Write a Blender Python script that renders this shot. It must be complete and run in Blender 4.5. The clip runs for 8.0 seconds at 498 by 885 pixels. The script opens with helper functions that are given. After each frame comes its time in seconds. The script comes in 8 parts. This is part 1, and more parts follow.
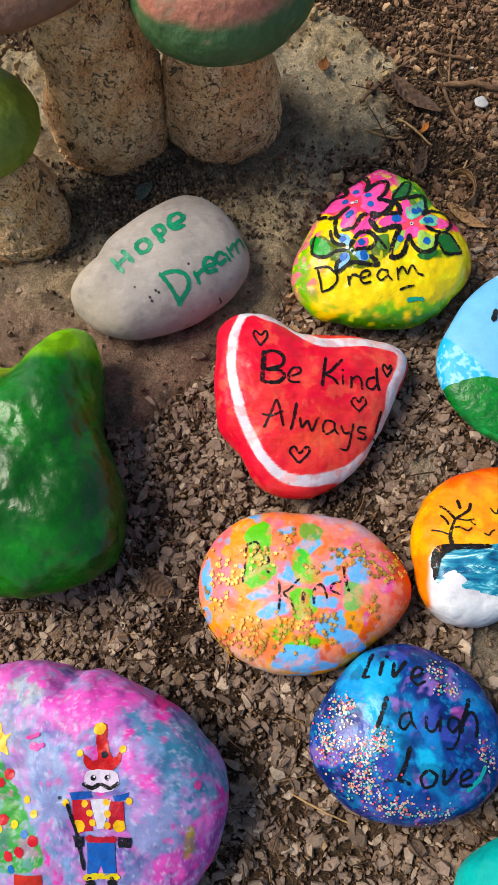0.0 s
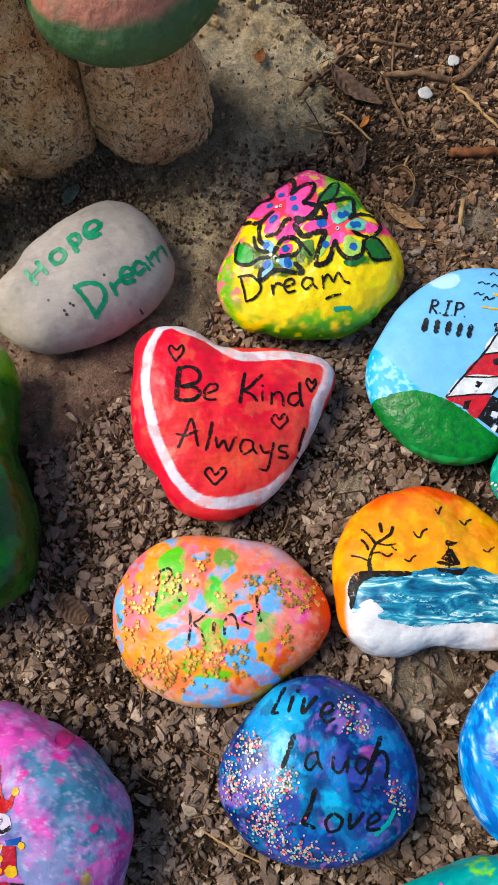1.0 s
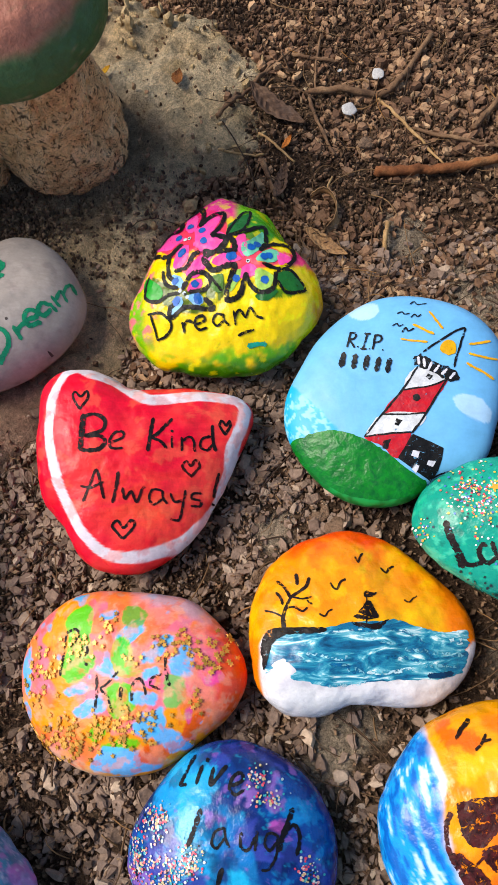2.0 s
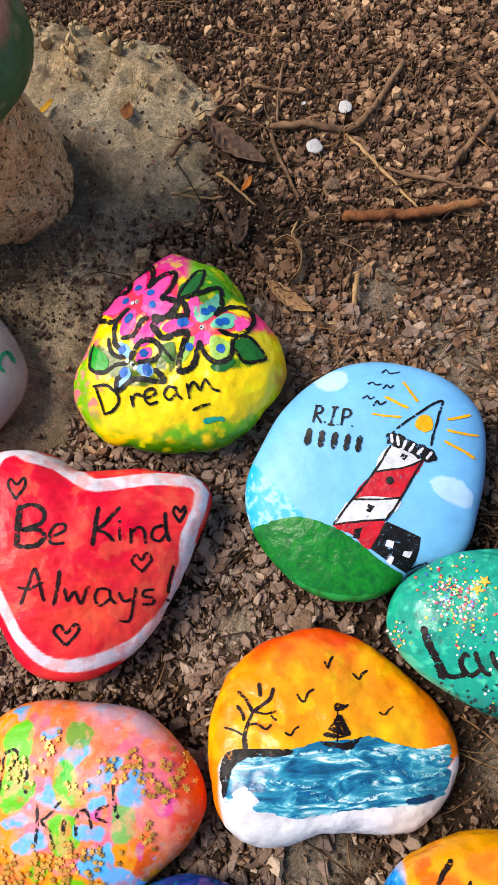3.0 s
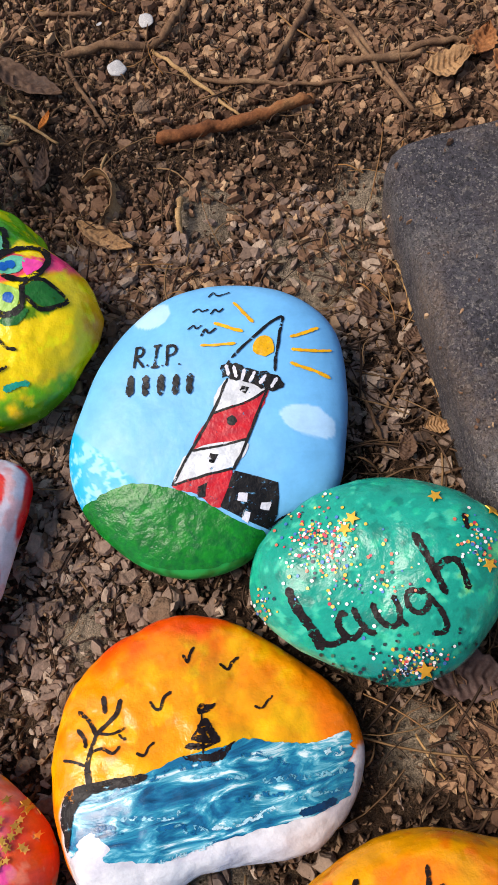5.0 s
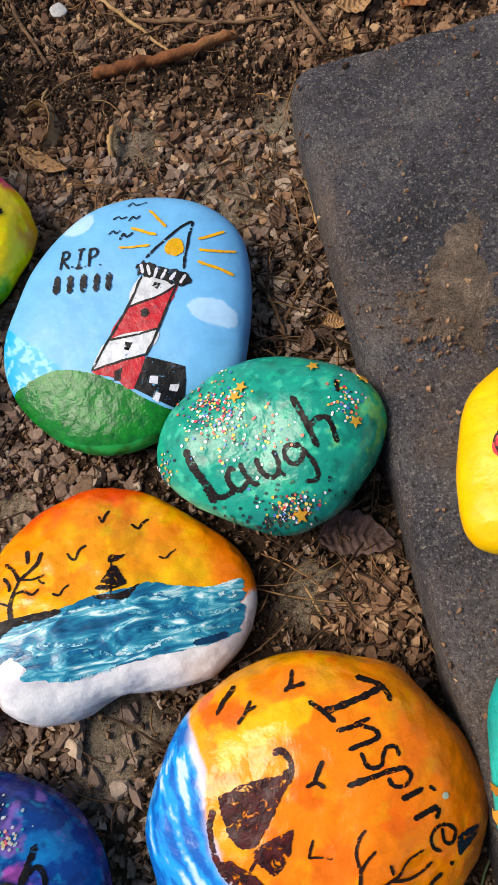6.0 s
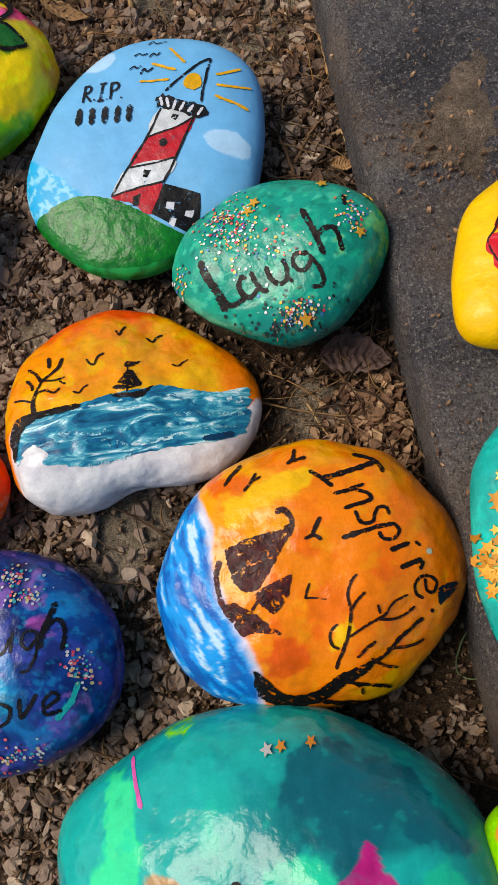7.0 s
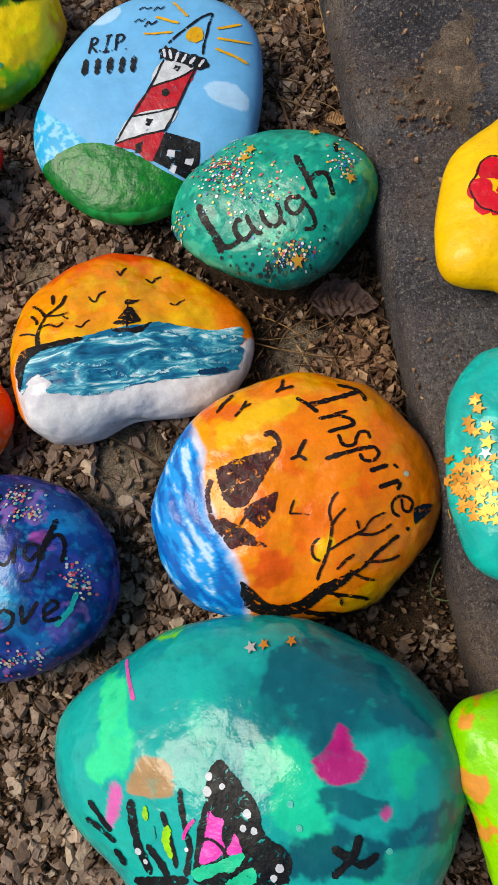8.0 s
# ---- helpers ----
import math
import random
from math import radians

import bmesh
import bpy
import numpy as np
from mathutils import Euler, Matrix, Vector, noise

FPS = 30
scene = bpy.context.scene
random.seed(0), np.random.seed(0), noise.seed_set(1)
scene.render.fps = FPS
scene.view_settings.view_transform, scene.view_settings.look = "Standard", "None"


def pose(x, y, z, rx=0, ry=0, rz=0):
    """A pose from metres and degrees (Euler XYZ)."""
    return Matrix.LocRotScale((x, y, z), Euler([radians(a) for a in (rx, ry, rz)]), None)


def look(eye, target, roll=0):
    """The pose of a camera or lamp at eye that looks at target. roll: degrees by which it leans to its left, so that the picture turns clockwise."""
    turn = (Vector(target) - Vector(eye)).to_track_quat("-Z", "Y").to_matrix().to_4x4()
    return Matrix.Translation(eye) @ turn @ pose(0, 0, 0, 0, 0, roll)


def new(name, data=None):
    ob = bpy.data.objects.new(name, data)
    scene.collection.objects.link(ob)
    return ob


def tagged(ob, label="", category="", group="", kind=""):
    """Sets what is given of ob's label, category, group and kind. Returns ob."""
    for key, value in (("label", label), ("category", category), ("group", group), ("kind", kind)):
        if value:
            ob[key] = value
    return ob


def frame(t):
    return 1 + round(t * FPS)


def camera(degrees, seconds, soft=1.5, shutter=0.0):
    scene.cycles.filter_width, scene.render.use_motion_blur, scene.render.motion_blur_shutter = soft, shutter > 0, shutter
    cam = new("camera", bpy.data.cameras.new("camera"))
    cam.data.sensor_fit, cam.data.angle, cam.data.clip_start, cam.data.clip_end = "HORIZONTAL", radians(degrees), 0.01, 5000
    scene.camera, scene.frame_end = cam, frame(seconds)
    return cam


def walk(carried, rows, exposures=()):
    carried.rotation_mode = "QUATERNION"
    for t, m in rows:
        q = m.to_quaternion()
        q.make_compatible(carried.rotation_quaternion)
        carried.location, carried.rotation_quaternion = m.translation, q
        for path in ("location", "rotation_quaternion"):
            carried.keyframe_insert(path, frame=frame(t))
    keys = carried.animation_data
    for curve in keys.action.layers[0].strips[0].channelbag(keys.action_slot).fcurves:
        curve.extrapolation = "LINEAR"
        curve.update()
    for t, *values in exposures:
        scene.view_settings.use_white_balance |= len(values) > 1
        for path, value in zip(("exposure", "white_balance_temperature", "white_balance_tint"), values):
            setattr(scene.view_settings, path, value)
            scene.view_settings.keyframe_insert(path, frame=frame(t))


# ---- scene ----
cam = camera(38.8, 8.0, soft=1.2)
PATH = [
    (0, (0.042, 0.06, 0.408), (-0.149, 0.736, -1.465), -16.4),
    (0.5, (0.082, 0.071, 0.405), (-0.124, 0.718, -1.476), -18.4),
    (1, (0.095, 0.086, 0.392), (-0.141, 0.713, -1.492), -21.6),
    (1.5, (0.117, 0.096, 0.381), (-0.143, 0.715, -1.503), -24.8),
    (1.7, (0.134, 0.1, 0.378), (-0.125, 0.723, -1.504), -25.3),
    (2.8, (0.151, 0.168, 0.362), (-0.072, 0.764, -1.534), -23.8),
    (3, (0.157, 0.17, 0.352), (-0.063, 0.767, -1.544), -24.4),
    (3.5, (0.174, 0.177, 0.303), (-0.021, 0.785, -1.593), -26.9),
    (4, (0.183, 0.183, 0.288), (0.045, 0.798, -1.61), -24.8),
    (4.2, (0.186, 0.175, 0.282), (0.057, 0.784, -1.619), -24.7),
    (5.3, (0.216, 0.141, 0.277), (0.095, 0.789, -1.611), -24.7),
    (5.5, (0.225, 0.128, 0.279), (0.105, 0.771, -1.612), -24.7),
    (6, (0.231, 0.096, 0.29), (0.103, 0.712, -1.609), -25.8),
    (6.5, (0.219, 0.054, 0.283), (0.086, 0.606, -1.634), -26.8),
    (7, (0.212, 0.033, 0.294), (0.081, 0.557, -1.631), -26.2),
    (7.5, (0.214, 0.013, 0.295), (0.087, 0.523, -1.635), -25.5),
    (8, (0.21, 0.007, 0.305), (0.085, 0.495, -1.63), -25.3),
]
EXPOSURES = [(0, 0.84, 6700, 7), (0.5, 0.84, 6500, 7), (1.5, 0.86, 6600, 9), (2.8, 1.04, 6750, 14), (3.5, 0.99, 6750, 14), (4.2, 0.92, 6750, 14), (5.5, 0.88, 6800, 15), (6.2, 0.7, 6900, 10), (7, 0.49, 6900, 9), (8, 0.49, 6900, 8)]
walk(cam, [(t, look(eye, target, roll)) for t, eye, target, roll in PATH], EXPOSURES)

# ---- light: open shade with a broad bright sky towards the west ----
SUN_AZ, SUN_EL = 166.0, 53.0          # degrees anticlockwise from +x, and above the ground
world = bpy.data.worlds.new("sky")
scene.world = world
world.use_nodes = True
wn = world.node_tree
sky = wn.nodes.new("ShaderNodeTexSky")
sky.sky_type, sky.sun_disc = "NISHITA", False
sky.sun_elevation, sky.sun_rotation = radians(SUN_EL), radians(90 - SUN_AZ)
wn.links.new(sky.outputs[0], wn.nodes["Background"].inputs[0])
wn.nodes["Background"].inputs[1].default_value = 0.088
sun_data = bpy.data.lights.new("sun", "SUN")
sun_data.energy, sun_data.angle, sun_data.color = 2.4, radians(34.0), (1.0, 0.93, 0.83)
sun = new("sun", sun_data)
sun.matrix_world = look(Vector((math.cos(radians(SUN_AZ)) * math.cos(radians(SUN_EL)),
                                math.sin(radians(SUN_AZ)) * math.cos(radians(SUN_EL)),
                                math.sin(radians(SUN_EL)))) * 3, (0, 0, 0))


# ---- numeric helpers ----
def rgb(text):
    """Linear colour from an sRGB hex text."""
    v = [int(text[i:i + 2], 16) / 255 for i in (0, 2, 4)]
    return tuple(c / 12.92 if c <= 0.04045 else ((c + 0.055) / 1.055) ** 2.4 for c in v)


def lattice(ix, iy, iz, seed):
    h = (ix.astype(np.int64) * 374761393 + iy.astype(np.int64) * 668265263 + iz.astype(np.int64) * 1274126177 + seed * 974711) & 0xFFFFFFFF
    h = ((h ^ (h >> 13)) * 1103515245) & 0xFFFFFFFF
    h = ((h ^ (h >> 16)) * 12345677) & 0xFFFFFFFF
    return (h ^ (h >> 15)) % 65536 / 65535.0


def cloud(x, y, z, size, seed, octaves=3):
    """Value noise, 0 to 1, with features of the given size (same unit as x)."""
    total, weight, norm = 0.0, 1.0, 0.0
    for o in range(octaves):
        a, b, c = (np.asarray(v, float) * (2 ** o) / size for v in (x, y, z))
        p, q = math.cos(0.6 + 1.1 * o), math.sin(0.6 + 1.1 * o)
        a, b = p * a - q * b, q * a + p * b
        b, c = 0.8 * b - 0.6 * c, 0.6 * b + 0.8 * c
        a, c = 0.86 * a - 0.51 * c, 0.51 * a + 0.86 * c
        i, j, k = np.floor(a), np.floor(b), np.floor(c)
        u, v, w = (f * f * (3 - 2 * f) for f in (a - i, b - j, c - k))
        n = 0.0
        for di, wu in ((0, 1 - u), (1, u)):
            for dj, wv in ((0, 1 - v), (1, v)):
                for dk, ww in ((0, 1 - w), (1, w)):
                    n = n + wu * wv * ww * lattice(i + di, j + dj, k + dk, seed + o * 17)
        total, norm, weight = total + weight * n, norm + weight, weight * 0.55
    return total / norm


def soft(v, a, b):
    t = np.clip((np.asarray(v, float) - a) / (b - a), 0, 1)
    return t * t * (3 - 2 * t)


def blend(a, b, m):
    a, b = np.asarray(a, float), np.asarray(b, float)
    return a + (b - a) * np.asarray(m)[..., None]


# ---- materials ----
def nodes_of(name):
    m = bpy.data.materials.new(name)
    m.use_nodes = True
    return m, m.node_tree, m.node_tree.nodes["Principled BSDF"]


def add(nt, kind, **values):
    n = nt.nodes.new("ShaderNode" + kind)
    for k, v in values.items():
        if k in n.inputs:
            n.inputs[k].default_value = v
    return n


def noise_node(nt, scale, detail=4.0, rough=0.6, distort=0.0):
    co = nt.nodes.new("ShaderNodeTexCoord")
    n = nt.nodes.new("ShaderNodeTexNoise")
    n.inputs["Scale"].default_value, n.inputs["Detail"].default_value = scale, detail
    n.inputs["Roughness"].default_value, n.inputs["Distortion"].default_value = rough, distort
    nt.links.new(co.outputs["Object"], n.inputs["Vector"])
    return n


def ramp_node(nt, source, stops):
    r = nt.nodes.new("ShaderNodeValToRGB")
    e = r.color_ramp.elements
    while len(e) < len(stops):
        e.new(0.5)
    for el, (p, c) in zip(e, stops):
        el.position, el.color = p, (*c, 1)
    nt.links.new(source, r.inputs[0])
    return r


def mixed(nt, kind, fac, a, b):
    m = nt.nodes.new("ShaderNodeMix")
    m.data_type, m.blend_type = "RGBA", kind
    for sock, v in ((m.inputs[0], fac), (m.inputs[6], a), (m.inputs[7], b)):
        if isinstance(v, (int, float)):
            sock.default_value = v
        elif isinstance(v, tuple):
            sock.default_value = (*v, 1)
        else:
            nt.links.new(v, sock)
    return m.outputs[2]


def relief(nt, bsdf, layers):
    """layers: (noise scale, height in metres, detail)."""
    last = None
    for scale, height, detail in layers:
        n = noise_node(nt, scale, detail)
        b = nt.nodes.new("ShaderNodeBump")
        b.inputs["Distance"].default_value, b.inputs["Strength"].default_value = height, 1.0
        nt.links.new(n.outputs["Fac"], b.inputs["Height"])
        if last:
            nt.links.new(last.outputs[0], b.inputs["Normal"])
        last = b
    nt.links.new(last.outputs[0], bsdf.inputs["Normal"])


def gloss(nt, bsdf, scale, low, high):
    n = noise_node(nt, scale, 3.0)
    m = nt.nodes.new("ShaderNodeMapRange")
    m.inputs["From Min"].default_value, m.inputs["From Max"].default_value = 0.3, 0.7
    m.inputs["To Min"].default_value, m.inputs["To Max"].default_value = low, high
    nt.links.new(n.outputs["Fac"], m.inputs["Value"])
    nt.links.new(m.outputs[0], bsdf.inputs["Roughness"])


def coat_of_paint(name, low, high, grain=0.12, lumps=0.00025, specular=0.5):
    """Acrylic paint whose colours lie in the mesh's 'paint' attribute."""
    m, nt, b = nodes_of(name)
    at = nt.nodes.new("ShaderNodeAttribute")
    at.attribute_name = "paint"
    f = noise_node(nt, 700.0, 5.0, 0.65)
    g = noise_node(nt, 120.0, 3.0)
    shade = ramp_node(nt, f.outputs["Fac"], [(0.3, (1 - 0.8 * grain,) * 3), (0.7, (1.03,) * 3)])
    wide = ramp_node(nt, g.outputs["Fac"], [(0.3, (0.86,) * 3), (0.7, (1.0,) * 3)])
    c = mixed(nt, "MULTIPLY", 1.0, at.outputs["Color"], shade.outputs[0])
    c = mixed(nt, "MULTIPLY", 1.0, c, wide.outputs[0])
    co, mp, st = nt.nodes.new("ShaderNodeTexCoord"), nt.nodes.new("ShaderNodeMapping"), nt.nodes.new("ShaderNodeTexNoise")
    mp.inputs["Rotation"].default_value, mp.inputs["Scale"].default_value = (0, 0, 0.5), (70.0, 300.0, 70.0)
    st.inputs["Scale"].default_value, st.inputs["Detail"].default_value, st.inputs["Distortion"].default_value = 1.0, 4.0, 1.5
    nt.links.new(co.outputs["Object"], mp.inputs["Vector"])
    nt.links.new(mp.outputs[0], st.inputs["Vector"])
    drag = ramp_node(nt, st.outputs["Fac"], [(0.34, (1 - 0.4 * grain,) * 3), (0.62, (1.0 + 0.35 * grain,) * 3)])
    c = mixed(nt, "MULTIPLY", 1.0, c, drag.outputs[0])
    nt.links.new(c, b.inputs["Base Color"])
    b.inputs["Specular IOR Level"].default_value = specular
    gloss(nt, b, 160.0, low, high)
    relief(nt, b, [(60.0, lumps * 4.5, 2.0), (220.0, lumps * 1.3, 3.0), (900.0, lumps * 0.2, 2.0)])
    return m


def pigment(text, low=0.25, high=0.45, patchy=0.25, second=None, wear=0.31, specular=0.3):
    """A brushed or inked colour with streaks of a second one."""
    m, nt, b = nodes_of("paint_" + text)
    a = rgb(text)
    grey = 0.25 * a[0] + 0.6 * a[1] + 0.15 * a[2]
    a = tuple(min(max(grey + (c - grey) * 1.2, 0.002), 0.9) for c in a)
    if grey < 0.03:
        low, high, patchy, wear = low + 0.1, high + 0.15, 0.1, max(wear, 0.375)
        a = tuple(c * 0.45 for c in a)
        b.inputs["Specular IOR Level"].default_value = 0.2
    else:
        b.inputs["Specular IOR Level"].default_value = specular
    s = rgb(second) if second else tuple(min(1.0, c * (1 - patchy) + 0.004) for c in a)
    n = noise_node(nt, 260.0, 5.0, 0.65, 0.8)
    r = ramp_node(nt, n.outputs["Fac"], [(0.36, a), (0.66, s)])
    g = noise_node(nt, 60.0, 3.0, 0.6, 1.0)
    d = ramp_node(nt, g.outputs["Fac"], [(0.35, (0.8,) * 3), (0.65, (1.06,) * 3)])
    nt.links.new(mixed(nt, "MULTIPLY", 1.0, r.outputs[0], d.outputs[0]), b.inputs["Base Color"])
    gloss(nt, b, 300.0, low, high)
    relief(nt, b, [(60.0, 0.001, 2.0), (240.0, 0.0005, 3.0), (900.0, 0.0001, 3.0)])
    worn = noise_node(nt, 420.0, 5.0, 0.7, 0.6)
    k = ramp_node(nt, worn.outputs["Fac"], [(wear, (0.0,) * 3), (wear + 0.05, (1.0,) * 3)])
    nt.links.new(k.outputs[0], b.inputs["Alpha"])
    return m


def streaked(name, stops, turn, across=520.0, along=70.0, low=0.16, high=0.34):
    """Brush-dragged paint: long thin streaks of several colours."""
    m, nt, b = nodes_of(name)
    co = nt.nodes.new("ShaderNodeTexCoord")
    mp = nt.nodes.new("ShaderNodeMapping")
    mp.inputs["Rotation"].default_value = (0, 0, radians(turn))
    mp.inputs["Scale"].default_value = (along, across, along)
    n = nt.nodes.new("ShaderNodeTexNoise")
    n.inputs["Scale"].default_value, n.inputs["Detail"].default_value = 1.0, 5.0
    n.inputs["Roughness"].default_value, n.inputs["Distortion"].default_value = 0.6, 1.3
    nt.links.new(co.outputs["Object"], mp.inputs["Vector"])
    nt.links.new(mp.outputs[0], n.inputs["Vector"])
    r = ramp_node(nt, n.outputs["Fac"], stops)
    nt.links.new(r.outputs[0], b.inputs["Base Color"])
    gloss(nt, b, 260.0, low, high)
    bp = nt.nodes.new("ShaderNodeBump")
    bp.inputs["Distance"].default_value = 0.0006
    nt.links.new(n.outputs["Fac"], bp.inputs["Height"])
    nt.links.new(bp.outputs[0], b.inputs["Normal"])
    return m


def earthy(name, stops, scale, island=False, rough=(0.8, 0.97), layers=((300.0, 0.0008, 5.0),), speck=0.0, grit=0.0):
    m, nt, b = nodes_of(name)
    if island:
        g = nt.nodes.new("ShaderNodeNewGeometry")
        r = ramp_node(nt, g.outputs["Random Per Island"], stops)
        n = noise_node(nt, scale, 5.0, 0.7)
        d = ramp_node(nt, n.outputs["Fac"], [(0.3, (0.62,) * 3), (0.7, (1.08,) * 3)])
        c = mixed(nt, "MULTIPLY", 1.0, r.outputs[0], d.outputs[0])
    else:
        n = noise_node(nt, scale, 8.0, 0.68, 0.3)
        c = ramp_node(nt, n.outputs["Fac"], stops).outputs[0]
        f = noise_node(nt, scale * 14, 4.0, 0.7)
        d = ramp_node(nt, f.outputs["Fac"], [(0.34, (0.55,) * 3), (0.62, (1.1,) * 3)])
        c = mixed(nt, "MULTIPLY", 0.8, c, d.outputs[0])
    if speck:
        for size, a0 in ((95.0, 0.6), (210.0, 0.575), (520.0, 0.6)):
            f = noise_node(nt, size, 4.0, 0.65, 1.6)
            k = ramp_node(nt, f.outputs["Fac"], [(a0, (0.0,) * 3), (a0 + 0.03, (speck,) * 3)])
            c = mixed(nt, "MIX", k.outputs[0], c, rgb("2a1d14"))
    if grit:
        for size, a0, tone in ((420.0, 0.6, "958c82"), (900.0, 0.59, "b8aea2"), (520.0, 0.58, "1f1b1a")):
            f = noise_node(nt, size, 2.0, 0.5, 0.3)
            k = ramp_node(nt, f.outputs["Fac"], [(a0, (0.0,) * 3), (a0 + 0.06, (grit,) * 3)])
            c = mixed(nt, "MIX", k.outputs[0], c, rgb(tone))
    nt.links.new(c, b.inputs["Base Color"])
    b.inputs["Specular IOR Level"].default_value = 0.25
    gloss(nt, b, 200.0, *rough)
    relief(nt, b, layers)
    return m


SATIN = coat_of_paint("satin_paint", 0.26, 0.48, 0.11, 0.0003, 0.26)
ENAMEL = coat_of_paint("thick_enamel", 0.22, 0.38, 0.1, 0.00035, 0.4)
SMOOTH = coat_of_paint("smooth_satin_paint", 0.34, 0.5, 0.05, 0.0001, 0.34)
GLOSSY = coat_of_paint("glossy_paint", 0.16, 0.32, 0.10, 0.0003, 0.36)
VARNISH = coat_of_paint("varnished_paint", 0.13, 0.25, 0.06, 0.00028, 0.33)
BARE = coat_of_paint("bare_stone", 0.62, 0.85, 0.10, 0.00012, 0.35)
ROUGH_COAT = coat_of_paint("weathered_coat", 0.42, 0.7, 0.22, 0.0007)
def loose_soil(name, depth):
    m, nt, b = nodes_of(name)
    at = nt.nodes.new("ShaderNodeAttribute")
    at.attribute_name = "paint"
    c = at.outputs["Color"]
    for scale, lo in ((90.0, 1 - 0.4 * depth), (420.0, 1 - 0.5 * depth), (1500.0, 1 - 0.4 * depth)):
        f = noise_node(nt, scale, 5.0, 0.7)
        d = ramp_node(nt, f.outputs["Fac"], [(0.34, (lo,) * 3), (0.64, (1.15,) * 3)])
        c = mixed(nt, "MULTIPLY", 1.0, c, d.outputs[0])
    nt.links.new(c, b.inputs["Base Color"])
    b.inputs["Specular IOR Level"].default_value, b.inputs["Roughness"].default_value = 0.2, 0.95
    relief(nt, b, ((60.0, 0.005, 6.0), (350.0, 0.0035, 6.0), (1400.0, 0.0012, 3.0)))
    return m


SOIL = loose_soil("soil", 1.0)
DUSTY = loose_soil("dusty_concrete", 0.8)
CHIP = earthy("stone_chip", [(0.0, rgb("665345")), (0.25, rgb("866f5f")), (0.5, rgb("978070")), (0.7, rgb("88705f")), (0.9, rgb("ae9782")), (1.0, rgb("c8b098"))],
              320.0, True, layers=((500.0, 0.0009, 5.0),))
# browner chips; the golden sunlight of the far soil is mixed into these tones
SUN_TINTED_CHIP = earthy("sun_tinted_chip", [(0.0, rgb("5c4232")), (0.3, rgb("7c5c45")), (0.6, rgb("926f54")), (0.85, rgb("a88464")), (1.0, rgb("c4a07a"))],
                   320.0, True, layers=((500.0, 0.0009, 5.0),))
CRUMB = earthy("soil_crumb", [(0.0, rgb("443224")), (0.3, rgb("644c39")), (0.6, rgb("7c5f48")), (0.85, rgb("8e7157")), (1.0, rgb("a88a68"))],
               500.0, True, layers=((700.0, 0.0006, 4.0),))
CONCRETE = earthy("tan_concrete", [(0.3, rgb("86704f")), (0.5, rgb("b89c70")), (0.7, rgb("d6bb8e"))], 30.0,
                  layers=((45.0, 0.006, 6.0), (280.0, 0.0030, 6.0), (1100.0, 0.0007, 3.0)))
CAST = earthy("cast_concrete", [(0.3, rgb("c48c5c")), (0.5, rgb("e8b682")), (0.7, rgb("f8d2a6"))], 34.0, speck=0.8,
              layers=((80.0, 0.004, 5.0), (420.0, 0.0026, 6.0)))
PAVING = earthy("paver_concrete", [(0.3, rgb("434144")), (0.5, rgb("5f5b60")), (0.72, rgb("7d7876"))], 22.0,
                layers=((120.0, 0.004, 6.0), (300.0, 0.0080, 5.0), (800.0, 0.0045, 3.0)), grit=0.5)


def dusted(mat, dirt, scale, start, end):
    """Brown dust lying over a material in broad drifts."""
    nt = mat.node_tree
    b = nt.nodes["Principled BSDF"]
    old = b.inputs["Base Color"].links[0].from_socket
    n, f = noise_node(nt, scale, 4.0, 0.6, 0.5), noise_node(nt, 500.0, 4.0, 0.7)
    k = ramp_node(nt, n.outputs["Fac"], [(start, (0.0,) * 3), (end, (1.0,) * 3)])
    g = ramp_node(nt, f.outputs["Fac"], [(0.35, (0.25,) * 3), (0.6, (1.0,) * 3)])
    w = mixed(nt, "MULTIPLY", 1.0, k.outputs[0], g.outputs[0])
    nt.links.new(mixed(nt, "MIX", w, old, dirt), b.inputs["Base Color"])


dusted(PAVING, rgb("8a7462"), 13.0, 0.47, 0.72)
TWIG = earthy("twig_bark", [(0.3, rgb("4b372a")), (0.5, rgb("74573f")), (0.75, rgb("9a7a59"))], 90.0, layers=((400.0, 0.0006, 4.0),))


# ---- building helpers ----
def mesh_object(name, verts, faces, material, parent=None, smooth=True, label=""):
    me = bpy.data.meshes.new(name)
    me.from_pydata(verts if isinstance(verts, list) else verts.tolist(), [], faces)
    me.materials.append(material)
    if smooth:
        me.shade_smooth()
    ob = new(name, me)
    if parent:
        ob.parent = parent
    if label:
        ob["label"] = label
    return ob


def part(name, bm, material, parent, label="", smooth=True):
    me = bpy.data.meshes.new(name)
    bm.to_mesh(me)
    bm.free()
    me.materials.append(material)
    if smooth:
        me.shade_smooth()
    ob = new(name, me)
    ob.parent = parent
    if label:
        ob["label"] = label
    return ob


def grid_faces(rows, cols, wrap=False):
    out = []
    for i in range(rows - 1):
        for j in range(cols if wrap else cols - 1):
            a, b = i * cols + j, i * cols + (j + 1) % cols
            out.append((a, b, b + cols, a + cols))
    return out


# ---- the ground: one sheet of dry soil ----
def ground_z(x, y):
    x, y = np.asarray(x, float), np.asarray(y, float)
    near = np.clip(1.6 - np.hypot(x - 0.1, y - 0.25), 0, 1)
    z = (cloud(x, y, 0 * x, 0.09, 5, 3) - 0.5) * 0.010 + (cloud(x, y, 0 * x, 0.016, 9, 3) - 0.5) * 0.006
    return z * near - 0.001


